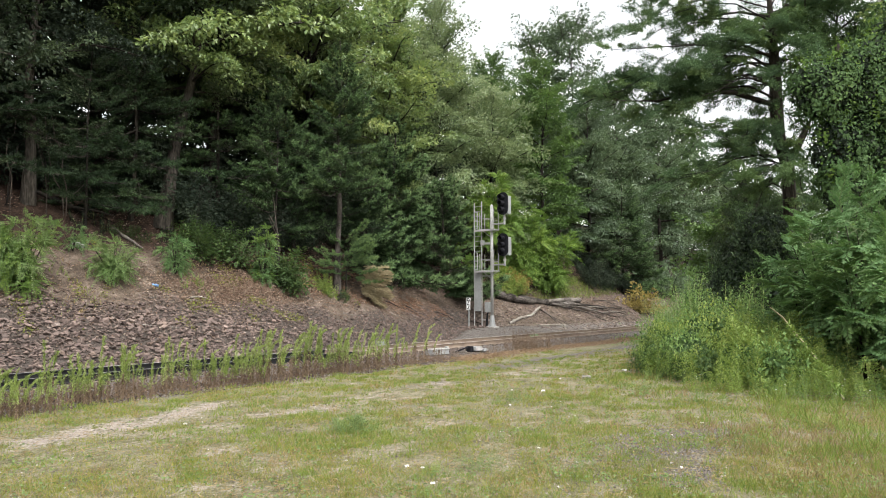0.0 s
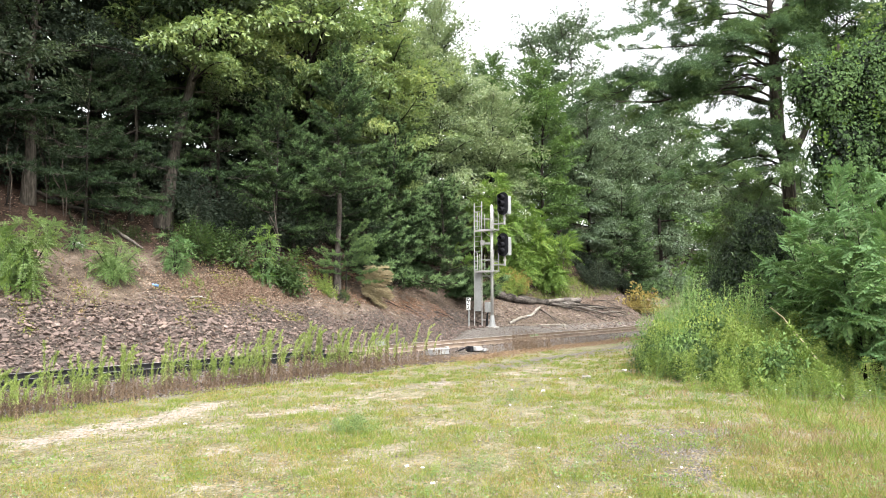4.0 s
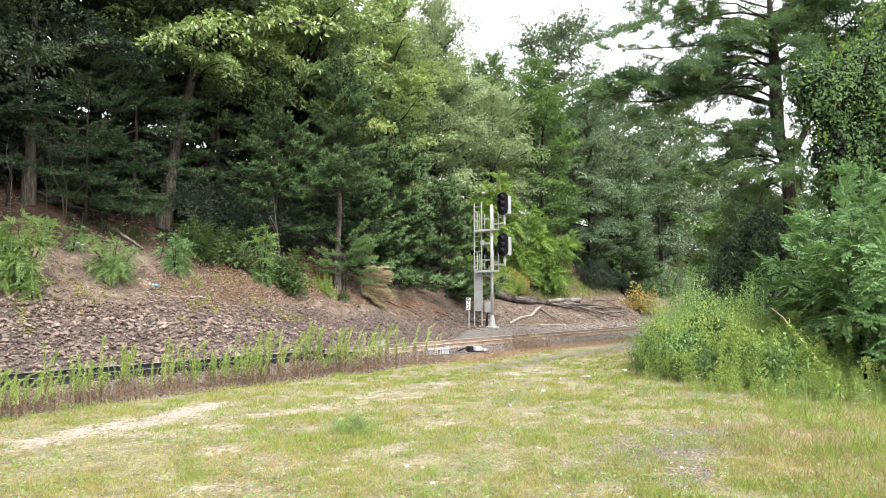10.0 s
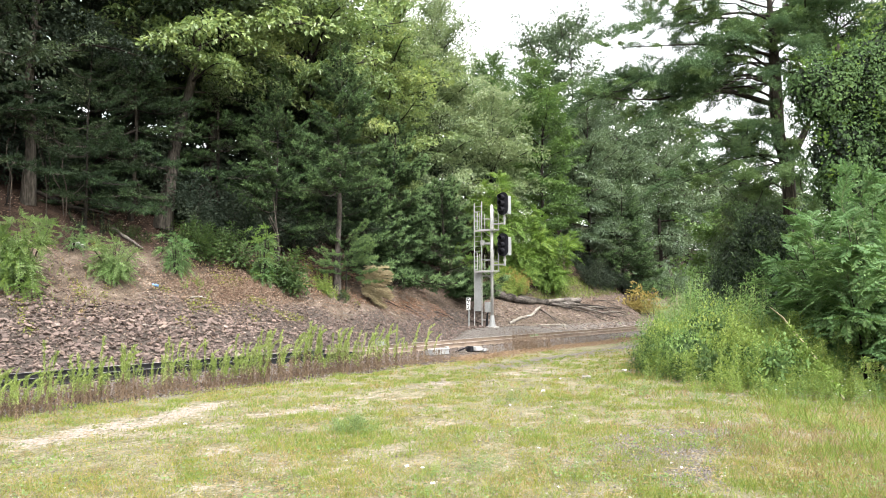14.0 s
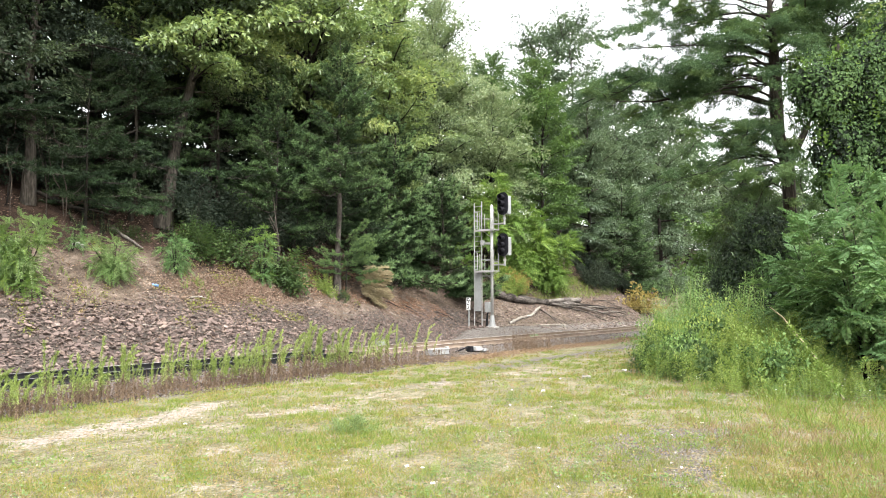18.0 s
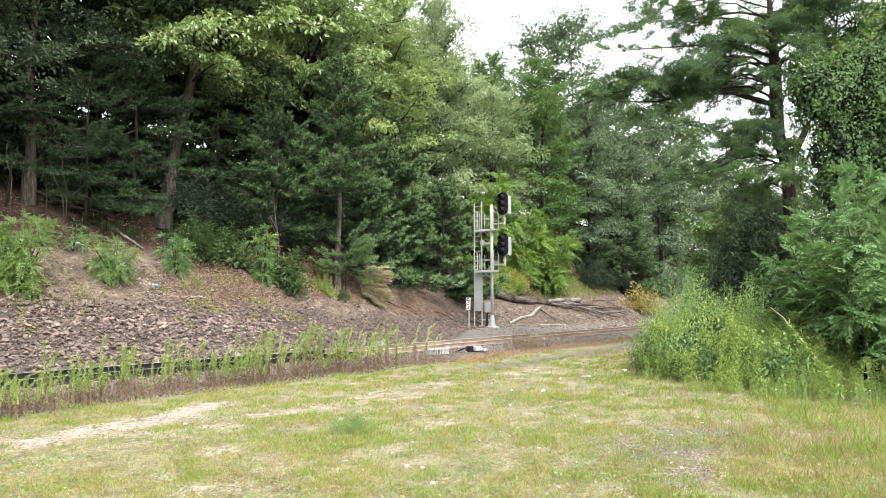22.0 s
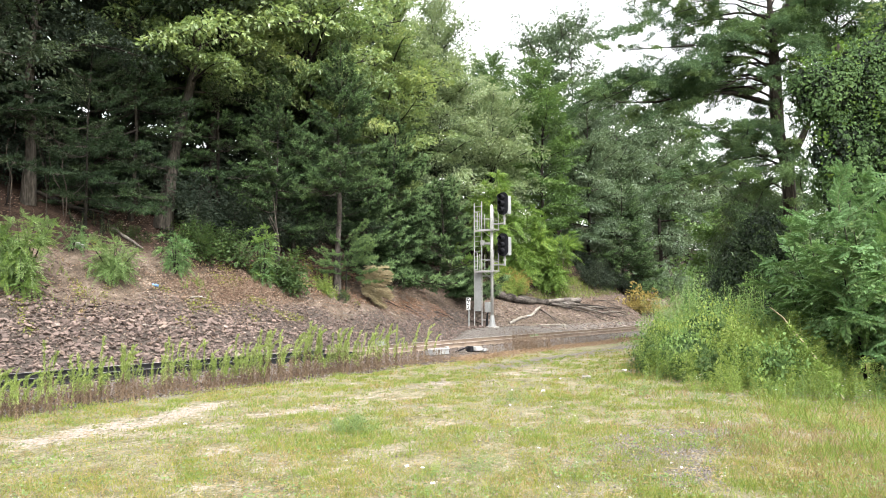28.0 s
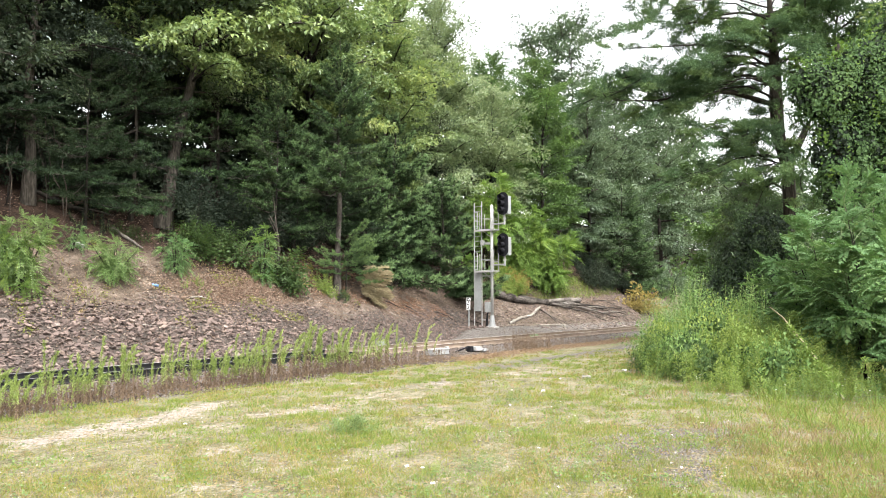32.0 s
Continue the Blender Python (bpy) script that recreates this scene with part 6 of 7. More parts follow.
log("fallen_log", "weathered grey fallen tree lying along the bank", [(41.3, 25.6, 0.28), (43.6, 25.25, 0.24), (46.2, 24.8, 0.22), (48.6, 24.35, 0.22), (51.2, 23.85, 0.2)], 0.30, 0.15, M_LOG, 5, 1)
log("fallen_log", "grey broken trunk lying across the larger log", [(47.0, 24.5, 0.42), (49.6, 24.25, 0.42), (51.6, 24.0, 0.4)], 0.13, 0.19, M_LOG, 3, 2)
for k, (x0, y0, h0, x1, y1, x2, y2, r) in enumerate(((47.3, 24.3, 0.3, 51.0, 23.0, 54.6, 21.95, 0.10), (49.0, 24.1, 0.35, 52.5, 22.9, 56.3, 22.1, 0.09), (50.0, 24.0, 0.3, 53.6, 23.1, 57.2, 22.2, 0.08),
                                                     (48.0, 24.2, 0.25, 50.4, 23.1, 52.2, 22.4, 0.07), (51.0, 23.8, 0.3, 54.4, 23.0, 58.2, 22.4, 0.07), (54.6, 24.1, 0.2, 56.4, 23.4, 58.0, 22.4, 0.06), (44.5, 25.5, 0.3, 46.5, 25.2, 48.6, 24.9, 0.07), (52.0, 23.4, 0.2, 54.2, 22.5, 56.0, 21.9, 0.05))):
    log("fallen_branch", "broken grey bough of the fallen tree" if k % 2 else "dark broken bough of the fallen tree", [(x0, y0, h0), (x1 + 0.5 * math.sin(k * 2.1), y1 + 0.4 * math.cos(k * 2.7), 0.25), (x2, y2 + 0.5 * math.sin(k * 1.7), 0.08)], r, r * 0.4, M_LOG if k % 2 else M_DEADWOOD, 4, 40 + k)["group"] = "boughs of the fallen tree"
root = thing("uprooted_stump", "dark uprooted root plate of the fallen tree", "log", pose(41.1, 25.65, ground_z(41.1, 25.65)))
rr = random.Random(23)
for k in range(15):
    a, e, ln = rr.uniform(0, 6.28), rr.uniform(0.1, 1.4), rr.uniform(0.45, 1.15)
    d = Vector((-0.25 + 0.4 * math.cos(a) * math.cos(e), math.sin(a) * math.cos(e), math.sin(e)))
    g = Geo()
    g.add(*tube([(0.1, 0, 0.25), tuple(d * ln * 0.5 + Vector((0, 0, 0.25))), tuple(d * ln + Vector((rr.gauss(0, 0.1), rr.gauss(0, 0.1), 0.3)))], [0.12, 0.06, 0.015], 6), 0)
    hang("root", g.mesh("root", [M_DEADWOOD], True), root)
log("fallen_branch", "forked pale branch on the gravel slope", [(38.8, 23.0, 0.06), (41.0, 23.4, 0.15), (42.8, 23.6, 0.2), (44.6, 23.85, 0.5)], 0.10, 0.08, M_BLEACHED, 0, 3)
log("fallen_branch", "dark dead branch leaning on the slope", [(44.5, 23.8, 0.4), (44.9, 23.2, 0.25), (45.0, 22.7, 0.1)], 0.07, 0.04, M_DEADWOOD, 3, 4)
log("fallen_branch", "long grey stick on the slope", [(42.3, 22.7, 0.06), (44.0, 22.55, 0.08), (45.8, 22.4, 0.06)], 0.06, 0.03, M_BLEACHED, 0, 5)
for k, (x0, y0, x1, y1) in enumerate(((31.8, 23.9, 33.2, 23.2), (30.4, 22.9, 31.6, 22.5), (33.4, 24.2, 34.6, 23.3), (36.4, 24.6, 37.6, 24.0), (28.6, 23.6, 29.6, 23.0), (26.4, 23.3, 27.6, 22.9))):
    log("stick", "dark dead stick lying on the bank", [(x0, y0, 0.08), ((x0 + x1) / 2, (y0 + y1) / 2, 0.13), (x1, y1, 0.06)], 0.04, 0.015, M_DEADWOOD, 2, 60 + k)["group"] = "sticks on the bank"
log("fallen_branch", "pale curved stick on the rocks", [(15.2, 22.95, 0.06), (15.6, 22.9, 0.12), (16.1, 22.95, 0.05)], 0.035, 0.015, M_BLEACHED, 0, 6)
log("fallen_log", "grey log lying on the forest floor", [(13.9, 26.3, 0.1), (14.3, 25.7, 0.12), (14.6, 25.3, 0.08)], 0.065, 0.045, M_PALEBARK, 0, 7)
log("fallen_log", "dark fallen trunk under the oaks", [(11.5, 28.3, 0.5), (12.3, 27.6, 0.35), (13.1, 26.9, 0.2)], 0.10, 0.06, M_BARK, 3, 8)
log("fallen_branch", "dark stick by the ladder", [(34.6, 23.3, 0.15), (35.6, 23.0, 0.1)], 0.05, 0.03, M_BARK, 0, 9)
log("dead_snag", "grey dead trunk leaning among shrubs", [(20.3, 24.05, 0.0), (20.34, 24.0, 1.3), (20.18, 24.05, 2.7)], 0.085, 0.03, M_TRUNK, 3, 10)
log("dead_snag", "thin bare dead stem in the wood", [(10.6, 27.6, 0), (10.7, 27.6, 1.6), (11.1, 27.5, 3.0)], 0.04, 0.015, M_BARK, 0, 11)
log("dead_snag", "thin bare dead stem in the wood", [(12.4, 28.2, 0), (12.1, 28.2, 1.5), (11.7, 28.1, 2.8)], 0.04, 0.015, M_BARK, 0, 12)


def liana(pts, seed):
    """A bare climbing stem that hangs in curves among the trunks."""
    o = thing("liana", "bare grey vine stem hanging between the trunks", "vine", pose(0, 0, 0), "bare vines in the wood")
    P = np.array(pts)
    t = np.linspace(0, len(P) - 1, 14)
    Q = np.stack([np.interp(t, np.arange(len(P)), P[:, c]) for c in range(3)], 1)
    Q[:, 0] += 0.03 * np.sin(t * 2.3 + seed)
    Q[-1] += np.array([0.1, 0.3, 0.9])
    Q[0, 2] = ground_z(Q[0, 0], Q[0, 1]) - 0.05
    g = Geo()
    g.add(*tube(Q, np.linspace(0.020, 0.010, 14), 6), 0)
    hang("stem", g.mesh("stem", [M_TIE], True), o)


liana([(10.46, 27.0, 5.6), (10.47, 27.0, 6.24), (10.3, 27.0, 6.85), (10.28, 27.0, 7.58), (10.56, 27.0, 7.97)], 0)
liana([(12.32, 27.0, 5.75), (11.95, 27.0, 6.36), (11.77, 27.0, 7.11), (11.51, 27.0, 8.05)], 1)
liana([(12.42, 27.0, 5.94), (12.24, 27.0, 6.79), (12.25, 27.0, 7.47), (11.78, 27.0, 7.98)], 2)
liana([(11.72, 27.0, 5.89), (11.61, 27.0, 6.69), (11.3, 27.0, 7.45), (11.18, 27.0, 8.33)], 3)

for k in range(26):
    x, y = RND.uniform(9, 34), RND.uniform(20.6, 24.5)
    a = RND.uniform(-0.6, 0.6)
    ln = RND.uniform(0.3, 0.9)
    log("stick", "dry stick lying on the bank", [(x, y, 0.05), (x + ln * math.cos(a), y + ln * math.sin(a), 0.06)], 0.02, 0.008, M_PALEBARK if k % 2 else M_BARK, 0, 30 + k)["group"] = "sticks on the bank"


# ---- riprap, ballast and litter ----
def rock_mesh(seed, flat=0.5):
    """An angular block of broken stone."""
    rs = np.random.RandomState(seed)
    bm = bmesh.new()
    for a in (-1, 1):
        for b in (-1, 1):
            for c in (-1, 1):
                if rs.rand() < 0.9:
                    q = np.array([a * 0.5, b * 0.38, c * 0.5 * flat]) * rs.uniform(0.62, 1.05, 3)
                    bm.verts.new(q)
    bmesh.ops.convex_hull(bm, input=list(bm.verts))
    bmesh.ops.delete(bm, geom=[v for v in bm.verts if not v.link_faces], context="VERTS")
    bmesh.ops.triangulate(bm, faces=list(bm.faces))
    me = bpy.data.meshes.new("rock")
    bm.to_mesh(me)
    bm.free()
    me.materials.append(M_ROCK)
    return me


ROCKS = [rock_mesh(500 + k, 0.26 + 0.04 * (k % 8)) for k in range(12)]
RDATA = []
for me in ROCKS:
    v = np.zeros(len(me.vertices) * 3, np.float32)
    me.vertices.foreach_get("co", v)
    RDATA.append((v.reshape(-1, 3), np.array([list(p.vertices) for p in me.polygons])))


def scatter_rocks(spots, sizes, seed, name, mat, data=RDATA):
    rs = np.random.RandomState(seed)
    g = Geo()
    for (x, y, z), s in zip(spots, sizes):
        V, T = data[rs.randint(len(data))]
        e = Euler(rs.uniform(-1, 1, 3) * [0.6, 0.6, 3.14]).to_matrix()
        g.add(V @ np.array(e).T * s + [x, y, z + 0.12 * s], T, 0)
    return g.mesh(name, [mat])


bank = thing("riprap_bank", "slope of tumbled grey and reddish riprap stones above the track", "rocks", kind="structure")
rs = np.random.RandomState(3)
X, Y = rs.uniform(3, 36, 36000), rs.uniform(19.2, 25.5, 36000)
ok = rs.rand(36000) < rock_edge(X, Y) * (1 - 0.35 * smooth(X, 24, 33))
X, Y = X[ok], Y[ok]
S = rs.uniform(0.10, 0.24, len(X)) * (0.6 + 1.0 * rs.rand(len(X)) ** 3) * 0.72 * (1 - 0.3 * smooth(X, 12, 26))
Z = terrain(X, Y) + rs.uniform(-0.03, 0.07, len(X))
near = [i for i in range(len(X)) if 6.5 < X[i] < 16][:300]
for i in near:
    hang("rock", ROCKS[i % 12], bank, Matrix.Translation((X[i], Y[i], Z[i] + 0.03)) @ Euler((rs.uniform(-0.6, 0.6), rs.uniform(-0.6, 0.6), rs.uniform(0, 6.28))).to_matrix().to_4x4() @ Matrix.Scale(float(S[i]) * 1.1, 4))
rest = [i for i in range(len(X)) if i not in set(near)]
tagged(hang("small_rocks", scatter_rocks([(X[i], Y[i], Z[i]) for i in rest], S[rest], 8, "small_rocks", M_ROCKS), bank), kind="stuff")

oct_v = np.array([(0.5, 0, 0), (-0.5, 0.05, 0), (0, 0.45, 0.05), (0.05, -0.45, 0), (0, 0.05, 0.38), (0, 0, -0.3)])
oct_t = np.array([(0, 2, 4), (2, 1, 4), (1, 3, 4), (3, 0, 4)])
X = np.concatenate([rs.uniform(2, 40, 9000), rs.uniform(28, 60, 2500)])
Y = np.concatenate([rs.uniform(14.0, 19.9, 9000), rs.uniform(19.0, 22.8, 2500)])
Z = terrain(X, Y)
X = np.concatenate([X, rs.uniform(2, 24, 7000)])
Y = np.concatenate([Y, rs.uniform(13.7, 16.3, 7000)])
Z = terrain(X, Y)
ball = tagged(new("ballast", scatter_rocks(zip(X, Y, Z), rs.uniform(0.04, 0.085, len(X)), 9, "ballast", M_BALLAST, [(oct_v, oct_t)])),
              "brownish crushed-stone ballast under and beside the track", "ballast", kind="stuff")

chips = 20000
X, Y = rs.uniform(6, 63, chips), rs.uniform(20.2, 27, chips)
q = Y - toe(X)
ok = (q > 0.1) & (rs.rand(chips) < 0.35 + 0.65 * smooth(lump(X, Y, 0.9, 73), -0.4, 0.4)) & ((q < 5) | (rs.rand(chips) < 0.4))
X, Y = X[ok], Y[ok]
S = rs.uniform(0.04, 0.12, len(X)) * (1 + 0.6 * smooth(X, 36, 44))
tagged(new("stone_chips", scatter_rocks(zip(X, Y, terrain(X, Y) - 0.2 * S), S, 10, "stone_chips", M_ROCKS, [(oct_v, oct_t)] + RDATA[:3])), "small broken stones strewn on the bank's soil", "gravel", kind="stuff")

n = 110000
X, Y = rs.uniform(6, 60, n), rs.uniform(20.5, 28.5, n)
q = Y - toe(X)
ok = (q > 0.6) & (rs.rand(n) < 0.07 + 0.5 * smooth(q, 1.0, 3.5) * (0.2 + 0.8 * smooth(lump(X, Y, 1.1, 72), -0.2, 0.4)) + 1.0 * np.exp(-((X - 17.8) / 2.6) ** 2 - ((q - 3.7) / 0.9) ** 2)) & ((q < 6) | (rs.rand(n) < 0.45))
X, Y = X[ok], Y[ok]
n = len(X)
g = Geo()
X = np.concatenate([X, rs.normal(17.9, 1.7, 9000), rs.normal(20.6, 1.2, 2500)])
Y = np.concatenate([Y, rs.normal(23.55, 0.42, 9000), rs.normal(24.1, 0.3, 2500)])
n = len(X)
g.add(*leaf_quads(np.stack([X, Y, terrain(X, Y) + rs.uniform(0.02, 0.07, n)], 1), np.stack([rs.normal(size=n), rs.normal(size=n), rs.normal(size=n) * 0.2], 1),
                  np.stack([rs.normal(size=n) * 0.35, rs.normal(size=n) * 0.35 - 0.4, np.ones(n)], 1), rs.uniform(0.05, 0.13, n), rs.uniform(0.025, 0.06, n), 0.3), 0)
n = 15000
X, Y = rs.uniform(21.5, 33.5, n), rs.normal(24.0, 0.75, n)
ok = (rs.rand(n) < smooth(lump(X, Y, 1.0, 79), -0.6, 0.3)) & (Y - toe(X) > 1.5)
X, Y = X[ok], Y[ok]
n = len(X)
g.add(*leaf_quads(np.stack([X, Y, terrain(X, Y) + rs.uniform(0.02, 0.06, n)], 1), np.stack([rs.normal(size=n), rs.normal(size=n), rs.normal(size=n) * 0.15], 1),
                  np.stack([rs.normal(size=n) * 0.3, rs.normal(size=n) * 0.3 - 0.4, np.ones(n)], 1), rs.uniform(0.05, 0.14, n), rs.uniform(0.02, 0.05, n), 0.3), 1)
tagged(new("leaf_litter", g.mesh("leaf_litter", [M_LITTER, M_NEEDLES])), "fallen brown leaves scattered on the bank", "leaf litter", kind="stuff")


m = 5200
X, Y = rs.uniform(35.5, 64, m), rs.uniform(20.8, 26, m)
ok = (Y - toe(X) > -0.4) & (rs.rand(m) < 0.4 + 0.6 * smooth(lump(X, Y, 1.2, 76), -0.4, 0.3))
X, Y = X[ok], Y[ok]
tagged(new("slope_stones", scatter_rocks(zip(X, Y, terrain(X, Y)), rs.uniform(0.07, 0.20, len(X)), 11, "slope_stones", M_CHIP, RDATA[:5])), "pale pinkish broken stones on the slope below the log", "gravel", kind="stuff")
m = 2600
X, Y = rs.uniform(45, 62, m), rs.uniform(24.6, 26.8, m)
ok = rs.rand(m) < smooth(lump(X, Y, 1.4, 77), -0.5, 0.2)
X, Y = X[ok], Y[ok]
m = len(X)
keep = np.random.get_state()
np.random.seed(5)
g = Geo()
g.add(*blades(np.stack([X, Y, terrain(X, Y) - 0.02], 1), np.stack([rs.normal(size=m) * 0.5, rs.normal(size=m) * 0.5, np.ones(m)], 1), rs.uniform(0.2, 0.6, m), 0.03), 0)
np.random.set_state(keep)
tagged(new("slope_grass", g.mesh("slope_grass", [M_GREENGRASS])), "yellow-green grass on the slope above the log", "grass", kind="stuff")

# low moss and herbs in patches
n = 26000
X, Y = rs.uniform(6, 24, n), rs.uniform(21.3, 25.6, n)
ok = (rs.rand(n) < smooth(lump(X, Y, 0.75, 74) + 0.35 * lump(X, Y, 0.3, 75), 0.30, 0.75)) & (Y - toe(X) > 1.6)
X, Y = np.concatenate([X[ok], rs.uniform(46, 60, 2500)]), np.concatenate([Y[ok], rs.uniform(24.7, 26.3, 2500)])
n = len(X)
g = Geo()
g.add(*leaf_quads(np.stack([X, Y, terrain(X, Y) + rs.uniform(0.0, 0.10, n)], 1), np.stack([rs.normal(size=n), rs.normal(size=n), rs.uniform(-0.2, 1.0, n)], 1),
                  np.stack([rs.normal(size=n) * 0.4, rs.normal(size=n) * 0.4 - 0.3, np.ones(n)], 1), rs.uniform(0.05, 0.13, n), rs.uniform(0.02, 0.05, n), 0.3), 0)
tagged(new("bank_herbs", g.mesh("bank_herbs", [M_GRASS])), "low yellow-green moss and herbs on the bank", "weeds", kind="stuff")


# ---- horseweed along the track ----
def horseweed(seed, tall, green, nod):
    rs = np.random.RandomState(seed)
    g = Geo()
    t = np.linspace(0, 1, 7)
    bend = rs.normal(size=2) * 0.06
    main = np.stack([bend[0] * t ** 2 * tall, bend[1] * t ** 2 * tall, tall * t], 1)
    main[:, 0] += nod * t ** 4
    main[-1, 2] -= 0.35 * nod
    g.add(*tube(main[:4], 0.007 * (1.1 - 0.4 * t[:4]), 4), 0)
    stem = g.mesh("stem", [M_WEEDSTEM])
    g = Geo()
    g.add(*tube(main[3:], 0.005 * (1.3 - t[3:]), 4), 0)
    n = int(165 * green)
    f = 0.36 + 0.64 * rs.rand(n) ** 0.75
    C = np.stack([np.interp(f, t, main[:, c]) for c in range(3)], 1)
    a = np.arange(n) * 2.4 + rs.normal(size=n) * 0.4
    D = np.stack([np.cos(a) * 0.5 + 0.12, np.sin(a) * 0.5, 0.75 - 1.0 * (f < 0.65) * rs.rand(n) + rs.normal(size=n) * 0.25], 1)
    N = np.stack([-np.cos(a), -np.sin(a), np.full(n, 0.8)], 1)
    L = rs.uniform(0.045, 0.11, n) * (1.25 - 0.6 * f)
    g.add(*leaf_quads(C, D, N, L, L * 0.15, 0.15), 1)
    n = 26
    f = 0.10 + 0.40 * rs.rand(n)
    a = rs.rand(n) * 6.28
    C = np.stack([np.interp(f, t, main[:, c]) for c in range(3)], 1)
    D = np.stack([np.cos(a), np.sin(a), np.full(n, -0.9)], 1)
    L = rs.uniform(0.04, 0.10, n)
    g.add(*leaf_quads(C, D, -D + [0, 0, 2], L, L * 0.25), 2)
    top = g.mesh("leaves", [M_GREENSTEM, M_HORSE, M_DRY])
    w = thing("horseweed", "slender horseweed, green above and dry brown below", "weed", pose(0, 0, -60), "horseweed along the track")
    hang("stem", stem, w, None, "dry brown stem")
    hang("leaves", top, w)
    return w


PROTO = [horseweed(600 + k, 0.85 + 0.06 * (k % 3), 1.0, 0.05 + 0.055 * (k % 4)) for k in range(8)]
used = set()
rw = random.Random(12)
spots = []
# clumps: place along the track, how many, how tall
for cx, cn, ct in ((4.5, 26, 0.9), (5.0, 24, 0.95), (5.5, 24, 0.95), (6.1, 20, 0.9), (7.0, 18, 0.95), (7.8, 15, 1.25), (8.6, 14, 1.0), (9.5, 12, 1.35), (10.3, 12, 1.1), (11.0, 15, 1.2), (11.7, 20, 1.5), (12.5, 16, 1.4), (13.3, 22, 1.6), (14.1, 16, 1.45), (14.9, 18, 1.6),
                   (15.8, 14, 1.3), (16.6, 12, 1.4), (17.5, 9, 1.2), (18.4, 9, 1.5)):
    for k in range(int(cn * (0.95 if cx < 7.5 else 0.66))):
        spots.append((rw.gauss(cx, 0.17), min(15.6, max(13.75, rw.gauss(14.4, 0.32))) if cx > 6.2 else rw.uniform(13.05, 14.7), ct))
for cx, ct in ((6.6, 1.4), (7.6, 1.45), (8.2, 1.35), (9.2, 1.4)):
    spots += [(rw.gauss(cx, 0.05), 14.7 + rw.uniform(-0.15, 0.15), ct) for k in range(3)]
for k, (x, y, tall) in enumerate(spots):
    i = rw.randrange(8)
    sc = tall * rw.uniform(0.62, 1.08) * (1.0 if rw.random() < 0.9 else 1.15)
    m = Matrix.Translation((x, y, ground_z(x, y) - 0.02)) @ Euler((rw.gauss(0, 0.05), rw.gauss(0, 0.05), rw.gauss(-0.95, 0.7))).to_matrix().to_4x4()
    if i not in used:
        used.add(i)
        w = PROTO[i]
        w.matrix_basis = m
    else:
        w = copy_thing(PROTO[i], m)
    w.scale = (sc, sc, sc)
    if k % 4 == 0:
        sways(w, 0.8, rw.uniform(0, 6.28), "bush")

g = Geo()
rh = np.random.RandomState(91)
for k in range(340):
    x = 4.0 + 14.6 * rh.rand() ** 1.35
    y = rh.normal(14.5, 0.45)
    if not 13.65 < y < 15.7 or rh.rand() > 0.25 + 0.9 * float(lump(x, 1.0, 0.6, 52)):
        continue
    h = rh.uniform(0.35, 0.85) if x > 9 else rh.uniform(0.4, 1.0)
    p = np.array([x, y, ground_z(x, y) - 0.02])
    lean = np.array([rh.normal() * 0.08, rh.normal() * 0.08, 1.0])
    g.add(*tube([p, p + lean * h * 0.5], [0.007, 0.005], 3), 0)
    m = 42
    f = 0.30 + 0.70 * np.sqrt(rh.rand(m))
    a = rh.rand(m) * 6.28
    D = np.stack([np.cos(a) * 0.5, np.sin(a) * 0.5, 0.7 - 0.9 * (f < 0.65) * rh.rand(m)], 1)
    L = rh.uniform(0.06, 0.15, m) * (1.25 - 0.5 * f)
    g.add(*leaf_quads(p + lean * (h * f)[:, None], D, np.stack([-np.cos(a), -np.sin(a), np.full(m, 0.8)], 1), L, L * 0.2, 0.15), 1)
tagged(new("weed_growth", g.mesh("weed_growth", [M_WEEDSTEM, M_HORSE])), "thick growth of young weeds beside the track", "weeds", kind="stuff")

# dead brown stalks nearer the far end of the weeds
g = Geo()
n = 900
rs2 = np.random.RandomState(77)
X = np.concatenate([4.5 + 16 * rs2.rand(560) ** 1.2, rs2.uniform(22.6, 33, 260), rs2.normal(26.3, 0.7, 230)])
Y = np.concatenate([rs2.uniform(13.6, 15.4, 560), rs2.uniform(13.8, 15.4, 490)])
n = len(X)
D = np.stack([rs2.normal(size=n) * 0.12, rs2.normal(size=n) * 0.12, np.ones(n)], 1)
L = rs2.uniform(0.18, 0.5, n)
L[-230:] *= 1.9
for k in range(n):
    p = np.array([X[k], Y[k], ground_z(X[k], Y[k]) - 0.02])
    g.add(*tube([p, p + D[k] * L[k]], [0.006, 0.003], 3), 0)
    m = 5
    C = p + D[k] * (L[k] * rs2.uniform(0.3, 1.0, m))[:, None]
    g.add(*leaf_quads(C, rs2.normal(size=(m, 3)) + [0, 0, 0.2], rs2.normal(size=(m, 3)), rs2.uniform(0.03, 0.07, m), 0.014), 1)
tagged(new("dead_stalks", g.mesh("dead_stalks", [M_WEEDSTEM, M_DRY])), "dense dead brown weed stalks beside the track", "weeds", kind="stuff")


